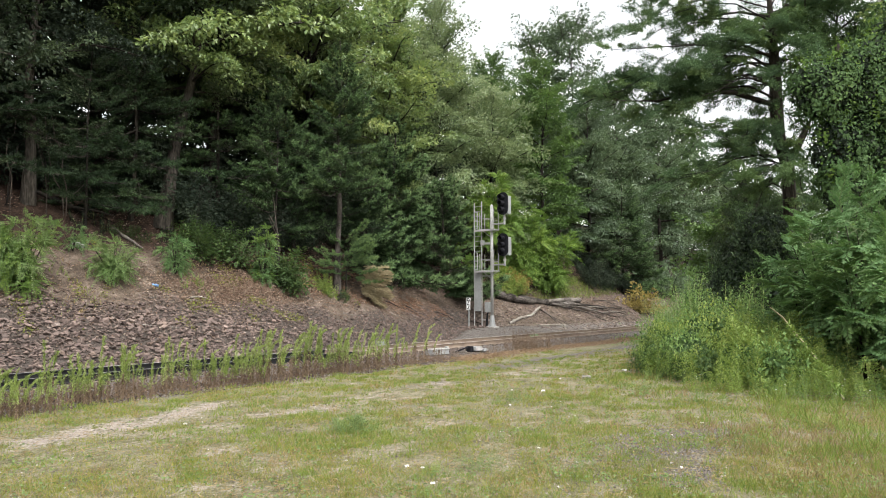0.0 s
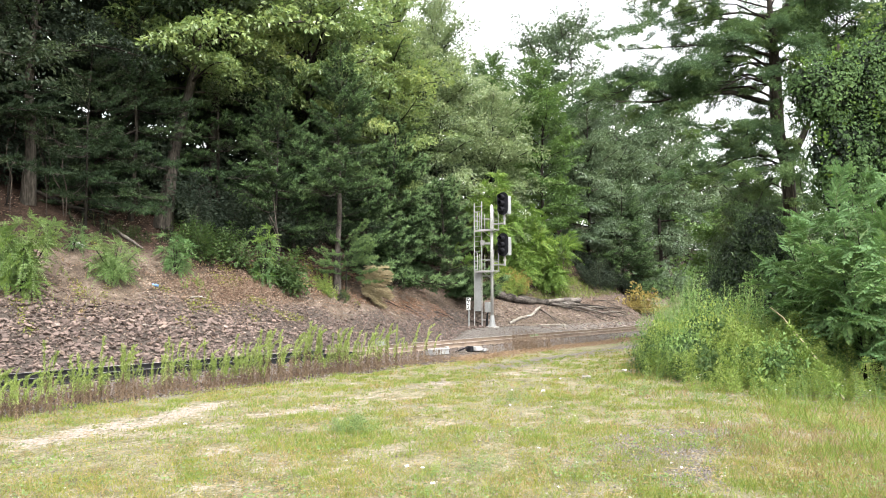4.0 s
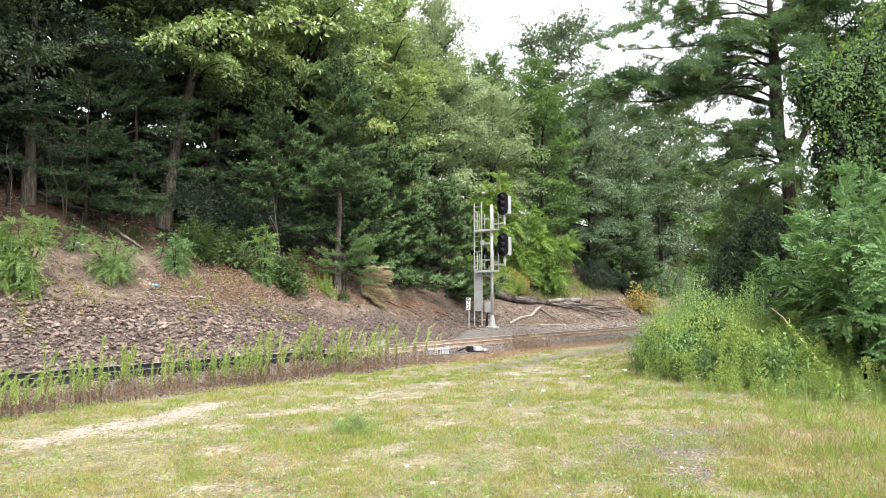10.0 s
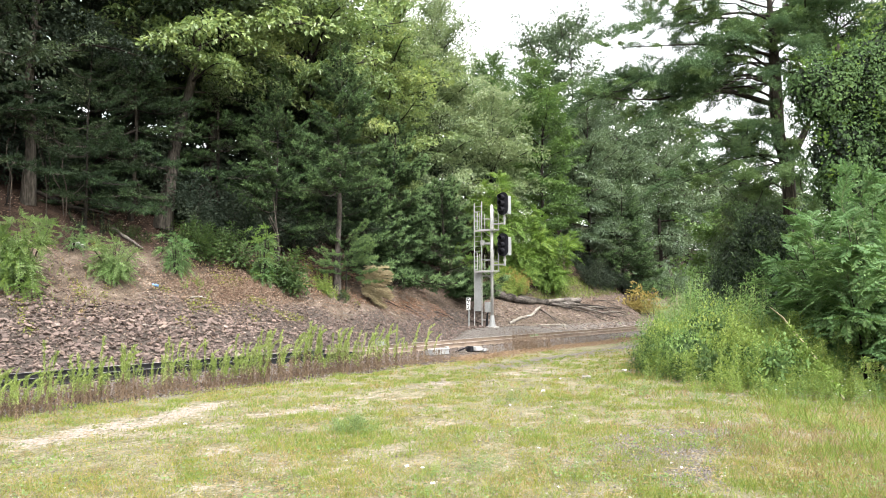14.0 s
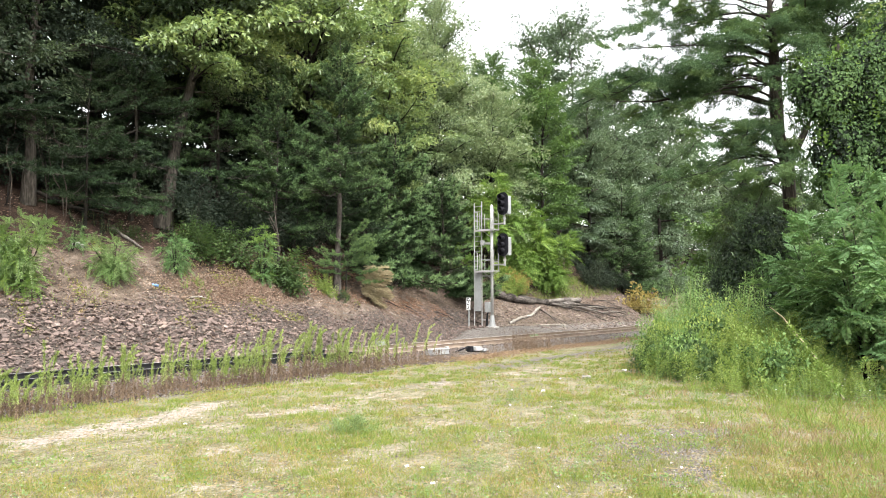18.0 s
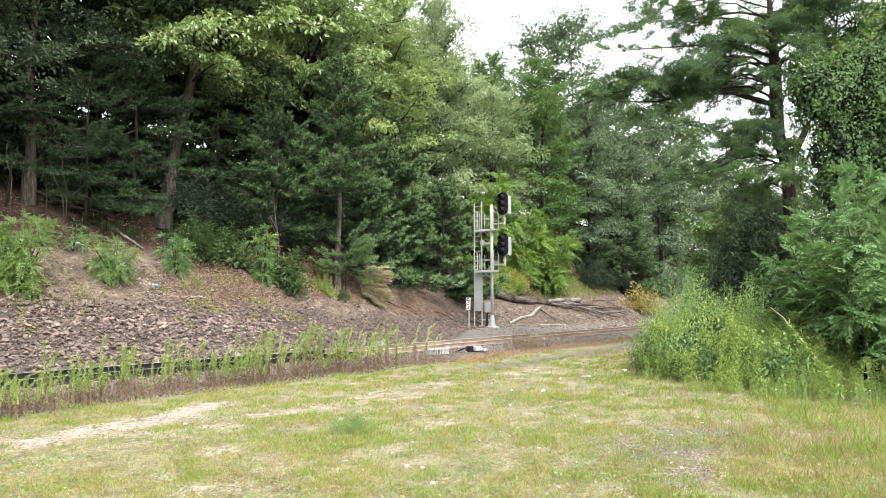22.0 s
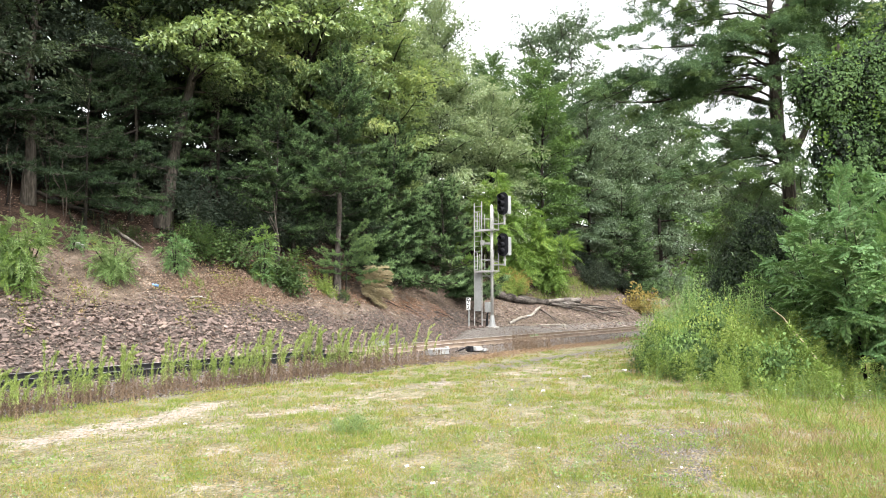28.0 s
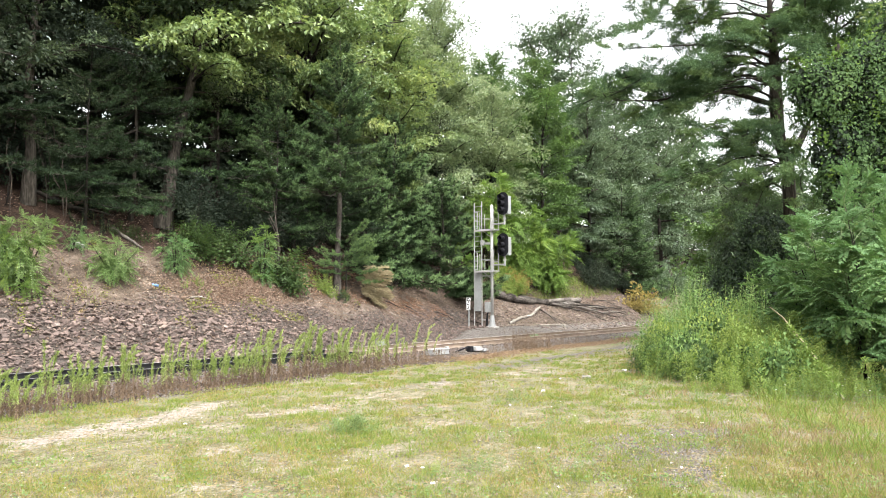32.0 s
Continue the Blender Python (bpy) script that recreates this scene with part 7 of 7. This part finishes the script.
n = 8000
X = 3 + 17 * rs2.rand(n) ** 1.3
Y = rs2.uniform(14.1, 15.9, n)
g = Geo()
g.add(*leaf_quads(np.stack([X, Y, terrain(X, Y) + rs2.uniform(0, 0.05, n)], 1), np.stack([rs2.normal(size=n), rs2.normal(size=n), rs2.uniform(0, 1.2, n)], 1),
                  np.stack([rs2.normal(size=n) * 0.5, rs2.normal(size=n) * 0.5, np.ones(n)], 1), rs2.uniform(0.03, 0.10, n), rs2.uniform(0.008, 0.02, n), 0.2), 0)
n2 = 12000
X = 20 + 27 * rs2.rand(n2) ** 1.2
Y = rs2.normal(13.9, 0.35, n2)
g2 = Geo()
g2.add(*leaf_quads(np.stack([X, Y, terrain(X, Y) + rs2.uniform(0, 0.07, n2)], 1), np.stack([rs2.normal(size=n2), rs2.normal(size=n2), rs2.uniform(0, 1.5, n2)], 1),
                   np.stack([rs2.normal(size=n2) * 0.5, rs2.normal(size=n2) * 0.5, np.ones(n2)], 1), rs2.uniform(0.05, 0.14, n2), rs2.uniform(0.012, 0.025, n2), 0.2), 0)
tagged(new("dry_verge_litter", g2.mesh("dry_verge_litter", [M_ORANGE])), "orange dry grass litter along the verge", "weeds", kind="stuff")
tagged(new("dead_weed_litter", g.mesh("dead_weed_litter", [M_RUSTY])), "rusty brown dead weed litter beside the track", "weeds", kind="stuff")


# ---- grass ----
def lawn(name, label, mat, n, y_lo, y_hi, tall, wide, seed, want, per=9, spread=0.05):
    rs = np.random.RandomState(seed)
    depth = 5.0 + 24 * rs.rand(n) ** 1.6
    tx = rs.uniform(-0.72, 0.72, n)
    X = depth * (AHEAD.x + tx * RIGHT.x)
    Y = depth * (AHEAD.y + tx * RIGHT.y)
    ok = (Y > y_lo) & (Y < y_hi) & (rs.rand(n) < want(X, Y))
    X, Y, depth = X[ok], Y[ok], depth[ok]
    n = len(X)
    k = per
    bx = np.repeat(X, k) + rs.normal(size=n * k) * spread
    by = np.repeat(Y, k) + rs.normal(size=n * k) * spread
    big = np.repeat(np.clip(depth / 9, 0.8, 2.2), k)
    h = np.repeat(rs.uniform(0.5, 1.3, n), k) * rs.uniform(0.5, 1.2, n * k) * tall
    D = np.stack([rs.normal(size=n * k) * 0.55, rs.normal(size=n * k) * 0.55, np.ones(n * k)], 1)
    keep = np.random.get_state()
    np.random.seed(seed)
    V, T = blades(np.stack([bx, by, terrain(bx, by) - 0.008], 1), D, h, wide * big)
    np.random.set_state(keep)
    g = Geo()
    g.add(V, T, 0)
    tagged(new(name, g.mesh(name, [mat])), label, "grass", kind="stuff")


thick = lambda x, y: (1 - 0.8 * np.exp(-((y - 11.4) / 0.9) ** 2) * smooth(x, 15, 20)) * (1 - 0.6 * np.exp(-(((x - 8.6) / 2.6) ** 2 + ((y - 2.5) / 0.9) ** 2))) * np.clip(1.15 - 1.9 * bare_of(x, y), 0, 1) * (0.15 + 0.85 * smooth(lump(x, y, 0.7, 61) + 0.7 * lump(x, y, 0.25, 64), -0.35, 0.35))
lawn("lawn_grass", "short yellow-green grass on sandy ground", M_GRASS, 44000, -9, 14.3, 0.07, 0.009, 1, thick, 9, 0.06)
lawn("green_grass", "fresher green grass tufts", M_GREENGRASS, 18000, -9, 14.2, 0.13, 0.009, 2, lambda x, y: thick(x, y) * smooth(lump(x, y, 1.3, 62) + 0.4 * lump(x, y, 0.4, 65), -0.1, 0.5), 9, 0.06)
lawn("grass_tussocks", "small thick tussocks of green grass", M_GREENGRASS, 3600, -3, 13.2, 0.10, 0.007, 8, lambda x, y: np.clip(1 - 1.6 * bare_of(x, y), 0, 1) * smooth(lump(x, y, 0.9, 69), -0.25, 0.35) * 0.8, 40, 0.055)
lawn("olive_tussocks", "small tussocks of olive grass on sandy ground", M_OLIVEGRASS, 3600, 0, 13.2, 0.075, 0.007, 9, lambda x, y: np.clip(1.1 - 1.2 * bare_of(x, y), 0, 1) * smooth(lump(x, y, 0.7, 70), -0.2, 0.4) * 0.8, 40, 0.06)
lawn("tall_grass", "longer grass by the bushes", M_GREENGRASS, 8000, -9, 6.6, 0.34, 0.009, 3, lambda x, y: smooth(x * 0.55 - y * 0.83, 2.6, 6.0) * (0.25 + 0.75 * smooth(lump(x, y, 0.8, 66), -0.3, 0.4)), 9, 0.08)
lawn("dry_grass", "straw-coloured dry grass", M_STRAW, 11000, -9, 13.7, 0.17, 0.007, 4, lambda x, y: 0.34 * thick(x, y) + 0.9 * smooth(x * 0.55 - y * 0.83, 2.4, 5.5) * smooth(lump(x, y, 1.0, 63), -0.2, 0.4), 9, 0.08)
lawn("brown_grass", "matted brown dry grass", M_BROWNGRASS, 15000, -9, 6.0, 0.16, 0.008, 7, lambda x, y: smooth(x * 0.59 - y * 0.807, 2.6, 4.2) * smooth(lump(x, y, 0.9, 67) + 0.5 * lump(x, y, 0.3, 68), -0.4, 0.3) * (1 - smooth(x * 0.807 + y * 0.59, 8.5, 12)), 9, 0.08)
lawn("verge_grass", "rusty dry grass between lawn and track", M_STRAW, 9000, 12.6, 15.0, 0.10, 0.008, 5, lambda x, y: smooth(x, 14, 20), 8, 0.06)


# ---- small things in the clearing ----
def stone(x, y, size, mat, seed, label, name="stone"):
    o = new(name, ROCKS[seed % 12].copy())
    o.data.materials[0] = mat
    size *= 0.8
    o.matrix_basis = Matrix.Translation((x, y, ground_z(x, y) + size * 0.12)) @ Euler((0.1, 0.1, seed)).to_matrix().to_4x4() @ Matrix.Scale(size, 4)
    return tagged(o, label, "stone", "stones in the grass")


stone(18.26, 7.19, 0.20, M_WHITE, 1, "round white stone at the weeds' edge")
for k, (x, y, s) in enumerate([(5.57, 4.2, 0.07), (6.02, 4.68, 0.06), (5.97, 4.86, 0.07), (13.0, 6.9, 0.10), (7.6, 4.1, 0.05), (12.9, 7.6, 0.08), (15.2, 7.6, 0.06), (9.2, 7.2, 0.06), (7.4, 2.3, 0.05), (6.6, 10.0, 0.08), (10.8, 6.4, 0.06), (8.6, 1.3, 0.05), (10.3, 2.9, 0.06), (14.6, 3.8, 0.12)]):
    stone(x, y, s, M_WHITE, 2 + k, "small white stone in the grass")
rg = np.random.RandomState(31)
dep, tx = 5.0 + 16 * rg.rand(14000) ** 1.3, rg.uniform(-0.7, 0.7, 14000)
X, Y = dep * (AHEAD.x + tx * RIGHT.x), dep * (AHEAD.y + tx * RIGHT.y)
ok = (Y < 13.4) & (rg.rand(14000) < 0.2 + 0.7 * bare_of(X, Y) + 0.6 * np.exp(-(((X - 8.6) / 2.6) ** 2 + ((Y - 2.6) / 1.1) ** 2)))
X, Y = X[ok], Y[ok]
tagged(new("pebbles", scatter_rocks(zip(X, Y, terrain(X, Y)), rg.uniform(0.015, 0.045, len(X)), 32, "pebbles", M_PEBBLE, [(oct_v, oct_t)])),
       "loose grey and brown pebbles in thin grass", "gravel", kind="stuff")
n = 24000
dep, tx = 5.0 + 17 * rg.rand(n) ** 1.5, rg.uniform(-0.7, 0.7, n)
X, Y = dep * (AHEAD.x + tx * RIGHT.x), dep * (AHEAD.y + tx * RIGHT.y)
ok = (Y < 13.3) & (rg.rand(n) < smooth(lump(X, Y, 0.6, 81) + 0.5 * lump(X, Y, 0.2, 82), 0.0, 0.5) * (1 - 0.8 * bare_of(X, Y)))
X, Y = X[ok], Y[ok]
n = len(X)
g = Geo()
g.add(*leaf_quads(np.stack([X, Y, terrain(X, Y) + rg.uniform(0.01, 0.06, n)], 1), np.stack([rg.normal(size=n), rg.normal(size=n), rg.uniform(0, 0.6, n)], 1),
                  np.stack([rg.normal(size=n) * 0.4, rg.normal(size=n) * 0.4, np.ones(n)], 1), rg.uniform(0.025, 0.06, n), rg.uniform(0.016, 0.035, n), 0.2), 0)
tagged(new("low_herbs", g.mesh("low_herbs", [M_BLUEWEED])), "low clover and herb leaves in the lawn", "weeds", kind="stuff")
n = 60000
dep, tx = 5.0 + 18 * rg.rand(n) ** 1.4, rg.uniform(-0.72, 0.72, n)
X, Y = dep * (AHEAD.x + tx * RIGHT.x), dep * (AHEAD.y + tx * RIGHT.y)
ok = (Y < 13.4) & (rg.rand(n) < 0.35 + 0.65 * smooth(lump(X, Y, 0.5, 83), -0.3, 0.4))
X, Y = X[ok], Y[ok]
n = len(X)
g = Geo()
g.add(*leaf_quads(np.stack([X, Y, terrain(X, Y) + rg.uniform(0.002, 0.03, n)], 1), np.stack([rg.normal(size=n), rg.normal(size=n), rg.normal(size=n) * 0.15], 1),
                  np.stack([rg.normal(size=n) * 0.25, rg.normal(size=n) * 0.25, np.ones(n)], 1), rg.uniform(0.03, 0.10, n), rg.uniform(0.006, 0.014, n), 0.1), 0)
tagged(new("thatch", g.mesh("thatch", [M_STRAW])), "dead straw and thatch lying in the lawn", "grass", kind="stuff")
lawn("bank_grass", "thin dry grass on the bank", M_STRAW, 9000, 22.0, 25.5, 0.14, 0.012, 6, lambda x, y: 0.9 * smooth(lump(x, y, 1.2, 71), 0.1, 0.6), 8, 0.1)
slab = thing("pale_board", "pale flat scrap lying in the grass", "debris", pose(15.84, 7.2, ground_z(15.84, 7.2) + 0.03, 2, 1, 25))
part("board", box_bm(0.55, 0.22, 0.04, 0.012), M_PALEBARK, slab)
BLUEW = [stem_mesh("low_weed_stem", 230 + k, M_BLUEWEED, 1.0, 60, 0.16, 0.3, 0.05, None, 0.1, 0.3) for k in range(2)]
weed_bush("low_weed", "low grey-green weed clump in the lawn", 7.35, 6.95, 0.44, 38, BLUEW, 0.34, 501, 1.0, 0.6)
for k, (x, y, r, n, sz) in enumerate([(6.35, 4.15, 0.30, 18, 0.22), (5.95, 4.45, 0.18, 12, 0.16), (11.3, 6.6, 0.34, 18, 0.24), (13.2, 7.9, 0.35, 14, 0.2), (9.0, 4.6, 0.25, 12, 0.16), (11.6, 2.0, 0.3, 14, 0.25), (6.9, 3.2, 0.25, 14, 0.16), (12.4, 5.4, 0.35, 14, 0.26), (9.0, 2.0, 0.28, 14, 0.2),
                                      (10.3, 3.6, 0.3, 14, 0.2), (12.3, 3.4, 0.4, 16, 0.3), (11.0, 1.4, 0.35, 14, 0.26)]):
    weed_bush("low_weed", "low green weed clump in the lawn" if k % 2 else "low blue-green weed clump in the lawn", x, y, r, n, MUGY if k % 2 else BLUEW, sz, 510 + k, 0.9, 0.4)
fl = random.Random(9)
for k in range(34):
    x, y = 13.3 + fl.uniform(-1.6, 1.6), 1.6 + fl.uniform(-2.4, 2.6)
    f = thing("white_flower", "small white wildflower among the weeds", "flower", pose(x, y, ground_z(x, y)), "white flowers")
    h = fl.uniform(0.22, 0.45)
    part("stalk", pipe_bm((0, 0, 0), (0, 0, h), 0.004, 4), M_GREENSTEM, f)
    g = Geo()
    a = np.arange(7) * 0.9
    g.add(*leaf_quads(np.zeros((7, 3)) + [0, 0, h], np.stack([np.cos(a), np.sin(a), np.full(7, 0.25)], 1), np.tile([0, 0, 1.0], (7, 1)), 0.018, 0.012), 0)
    hang("petals", g.mesh("petals", [M_PETAL]), f)

g = Geo()
rz = np.random.RandomState(55)
for k in range(900):
    x, y = rz.uniform(9.5, 18.5), rz.uniform(0.0, 7.2)
    edge = x * RIGHT.x + y * RIGHT.y
    if not 3.4 < edge < 9.4 or rz.rand() > math.exp(-((x * AHEAD.x + y * AHEAD.y - 13.4 - 0.12 * (9 - edge)) / 1.5) ** 2) * (0.35 + float(lump(x, y, 0.8, 86))):
        continue
    h = rz.uniform(0.16, 0.5)
    p = np.array([x, y, ground_z(x, y) - 0.02])
    lean = np.array([rz.normal() * 0.18, rz.normal() * 0.18, 1.0])
    g.add(*tube([p, p + lean * h], [0.005, 0.002], 3), 0)
    m = 34
    f = 0.15 + 0.85 * rz.rand(m)
    a = rz.rand(m) * 6.28
    D = np.stack([np.cos(a), np.sin(a), rz.uniform(0.1, 0.9, m)], 1)
    L = rz.uniform(0.035, 0.09, m) * (1.2 - 0.5 * f)
    C = p + lean * (h * f)[:, None] + D * [0.06, 0.06, 0] * rz.rand(m, 1)
    g.add(*leaf_quads(C, D, np.stack([-np.cos(a), -np.sin(a), np.full(m, 1.2)], 1), L, L * 0.3, 0.15), 1 + k % 2)
tagged(new("fuzzy_weeds", g.mesh("fuzzy_weeds", [M_GREENSTEM, M_BLUEWEED, M_GREYWEED])), "low fuzzy grey-green weeds before the tall clumps", "weeds", kind="stuff")

# track-side boxes and litter
bx = thing("trackside_box", "grey metal junction box with pale lid by the rail", "equipment", pose(20.95, 15.6, -0.26, 0, 0, 2))
part("case", box_bm(1.05, 0.40, 0.18, 0.02, (0, 0, 0.09)), M_GREYBOX, bx)
part("lid", box_bm(1.12, 0.46, 0.04, 0.015, (0, 0, 0.20)), M_GALV, bx, "pale flat lid")
part("latch", box_bm(0.06, 0.03, 0.07, 0.006, (-0.2, -0.235, 0.14)), M_BLACK, bx)
part("bracket", box_bm(0.10, 0.12, 0.16, 0.012, (0.62, -0.02, 0.20)), M_GALV, bx, "pale upright bracket")
part("cable", pipe_bm((0.5, 0, 0.12), (0.95, 0.1, 0.05), 0.03, 8), M_BLACK, bx, "black cable")
bx = thing("trackside_box", "black cable hood with pale brackets by the rail", "equipment", pose(22.95, 15.45, -0.28, 0, 0, -6))
part("hood", box_bm(0.20, 0.26, 0.24, 0.05, (0, 0, 0.12)), M_BLACK, bx)
part("bracket", box_bm(0.42, 0.30, 0.16, 0.02, (0.42, 0, 0.12)), M_GALV, bx, "pale bracket")
part("foot", box_bm(0.30, 0.28, 0.10, 0.02, (0.80, -0.06, 0.05)), M_GREYBOX, bx)
part("cable", pipe_bm((-0.15, 0, 0.2), (-0.6, 0.2, 0.04), 0.03, 8), M_BLACK, bx, "black cable")
bx = thing("trackside_box", "small pale box beyond the rail", "equipment", pose(21.9, 19.3, -0.2))
part("case", box_bm(0.35, 0.25, 0.28, 0.02, (0, 0, 0.12)), M_GREYBOX, bx)


def rag(name, label, x, y, size, mat, seed):
    """A crumpled scrap of plastic."""
    rs = np.random.RandomState(seed)
    bm = bmesh.new()
    bmesh.ops.create_icosphere(bm, subdivisions=3, radius=size)
    for v in bm.verts:
        k = 1 + 0.28 * math.sin(v.co.x * 40 / size * 0.15 + seed) * math.cos(v.co.y * 7 / size) + rs.uniform(-0.08, 0.08)
        v.co = Vector((v.co.x * k * 1.3, v.co.y * k, v.co.z * k * 0.45))
    o = thing(name, label, "litter", pose(x, y, ground_z(x, y) + size * 0.25, 15, 0, seed * 40))
    part("sheet", bm, mat, o)


rag("plastic_bag", "crumpled grey plastic bag on the bank", 12.18, 25.45, 0.2, M_CONC, 1)
rag("plastic_scrap", "blue plastic scrap on the bank", 14.08, 23.45, 0.11, M_BLUE, 2)
rag("plastic_bag", "pale crumpled bag among the weeds", 5.1, 14.0, 0.16, M_WHITE, 3)


# ---- wind ----
GUST = [0.0, 0.5, 0.2, 0.1, -0.3, -0.9, -1.0, -0.9, -0.6, 0.1, 0.2, 0.2, 0.6, 1.2, 0.2, 0.3, 0.5, 0.2, -0.2, -0.3, -0.4, -0.5, 0.2, 0.0, 0.1, 0.7, 0.6, 0.2, -0.4, -0.3, -0.1, 0.2, 0.1]
LEAN = [4, 8, 9, 6, 7, 8, 9, 8, 6, 4, 2, 0, 1, 1.5, 1, 0.5, 1, 1.5, 1, 2, 2, 2.5, 4, 4.5, 4, 3.5, 3, 3, 2.5, 3, 3.3, 2.5, 2.8]


def motions():
    clock = np.arange(0, 33)
    for ob, rest, amp, phase, kind, flutter, axis in SWAY:
        local = rest.to_quaternion().to_matrix().to_4x4()
        place = Matrix.Translation(rest.translation)
        rows = []
        steps = 80 if kind == "sapling" or amp > 1.5 else 54
        for k in range(steps + 1):
            t = 32.0 * k / steps
            if kind == "sapling":
                deg = amp * float(np.interp(t, clock, LEAN)) + 0.9 * amp * math.sin(4.4 * t + phase)
            else:
                deg = amp * float(np.interp(max(0, t - 0.3 * math.sin(phase)), clock, GUST))
                deg += amp * (0.35 * math.sin(2.1 * t + phase) + 0.25 * math.sin(3.7 * t + 2 * phase))
            nod = 0.4 * amp * math.sin(1.7 * t + 1.3 * phase)
            turn = Matrix.Rotation(radians(deg), 4, AHEAD) @ Matrix.Rotation(radians(nod), 4, RIGHT)
            rows.append((t, place @ turn @ local))
        walk(ob, rows)


motions()
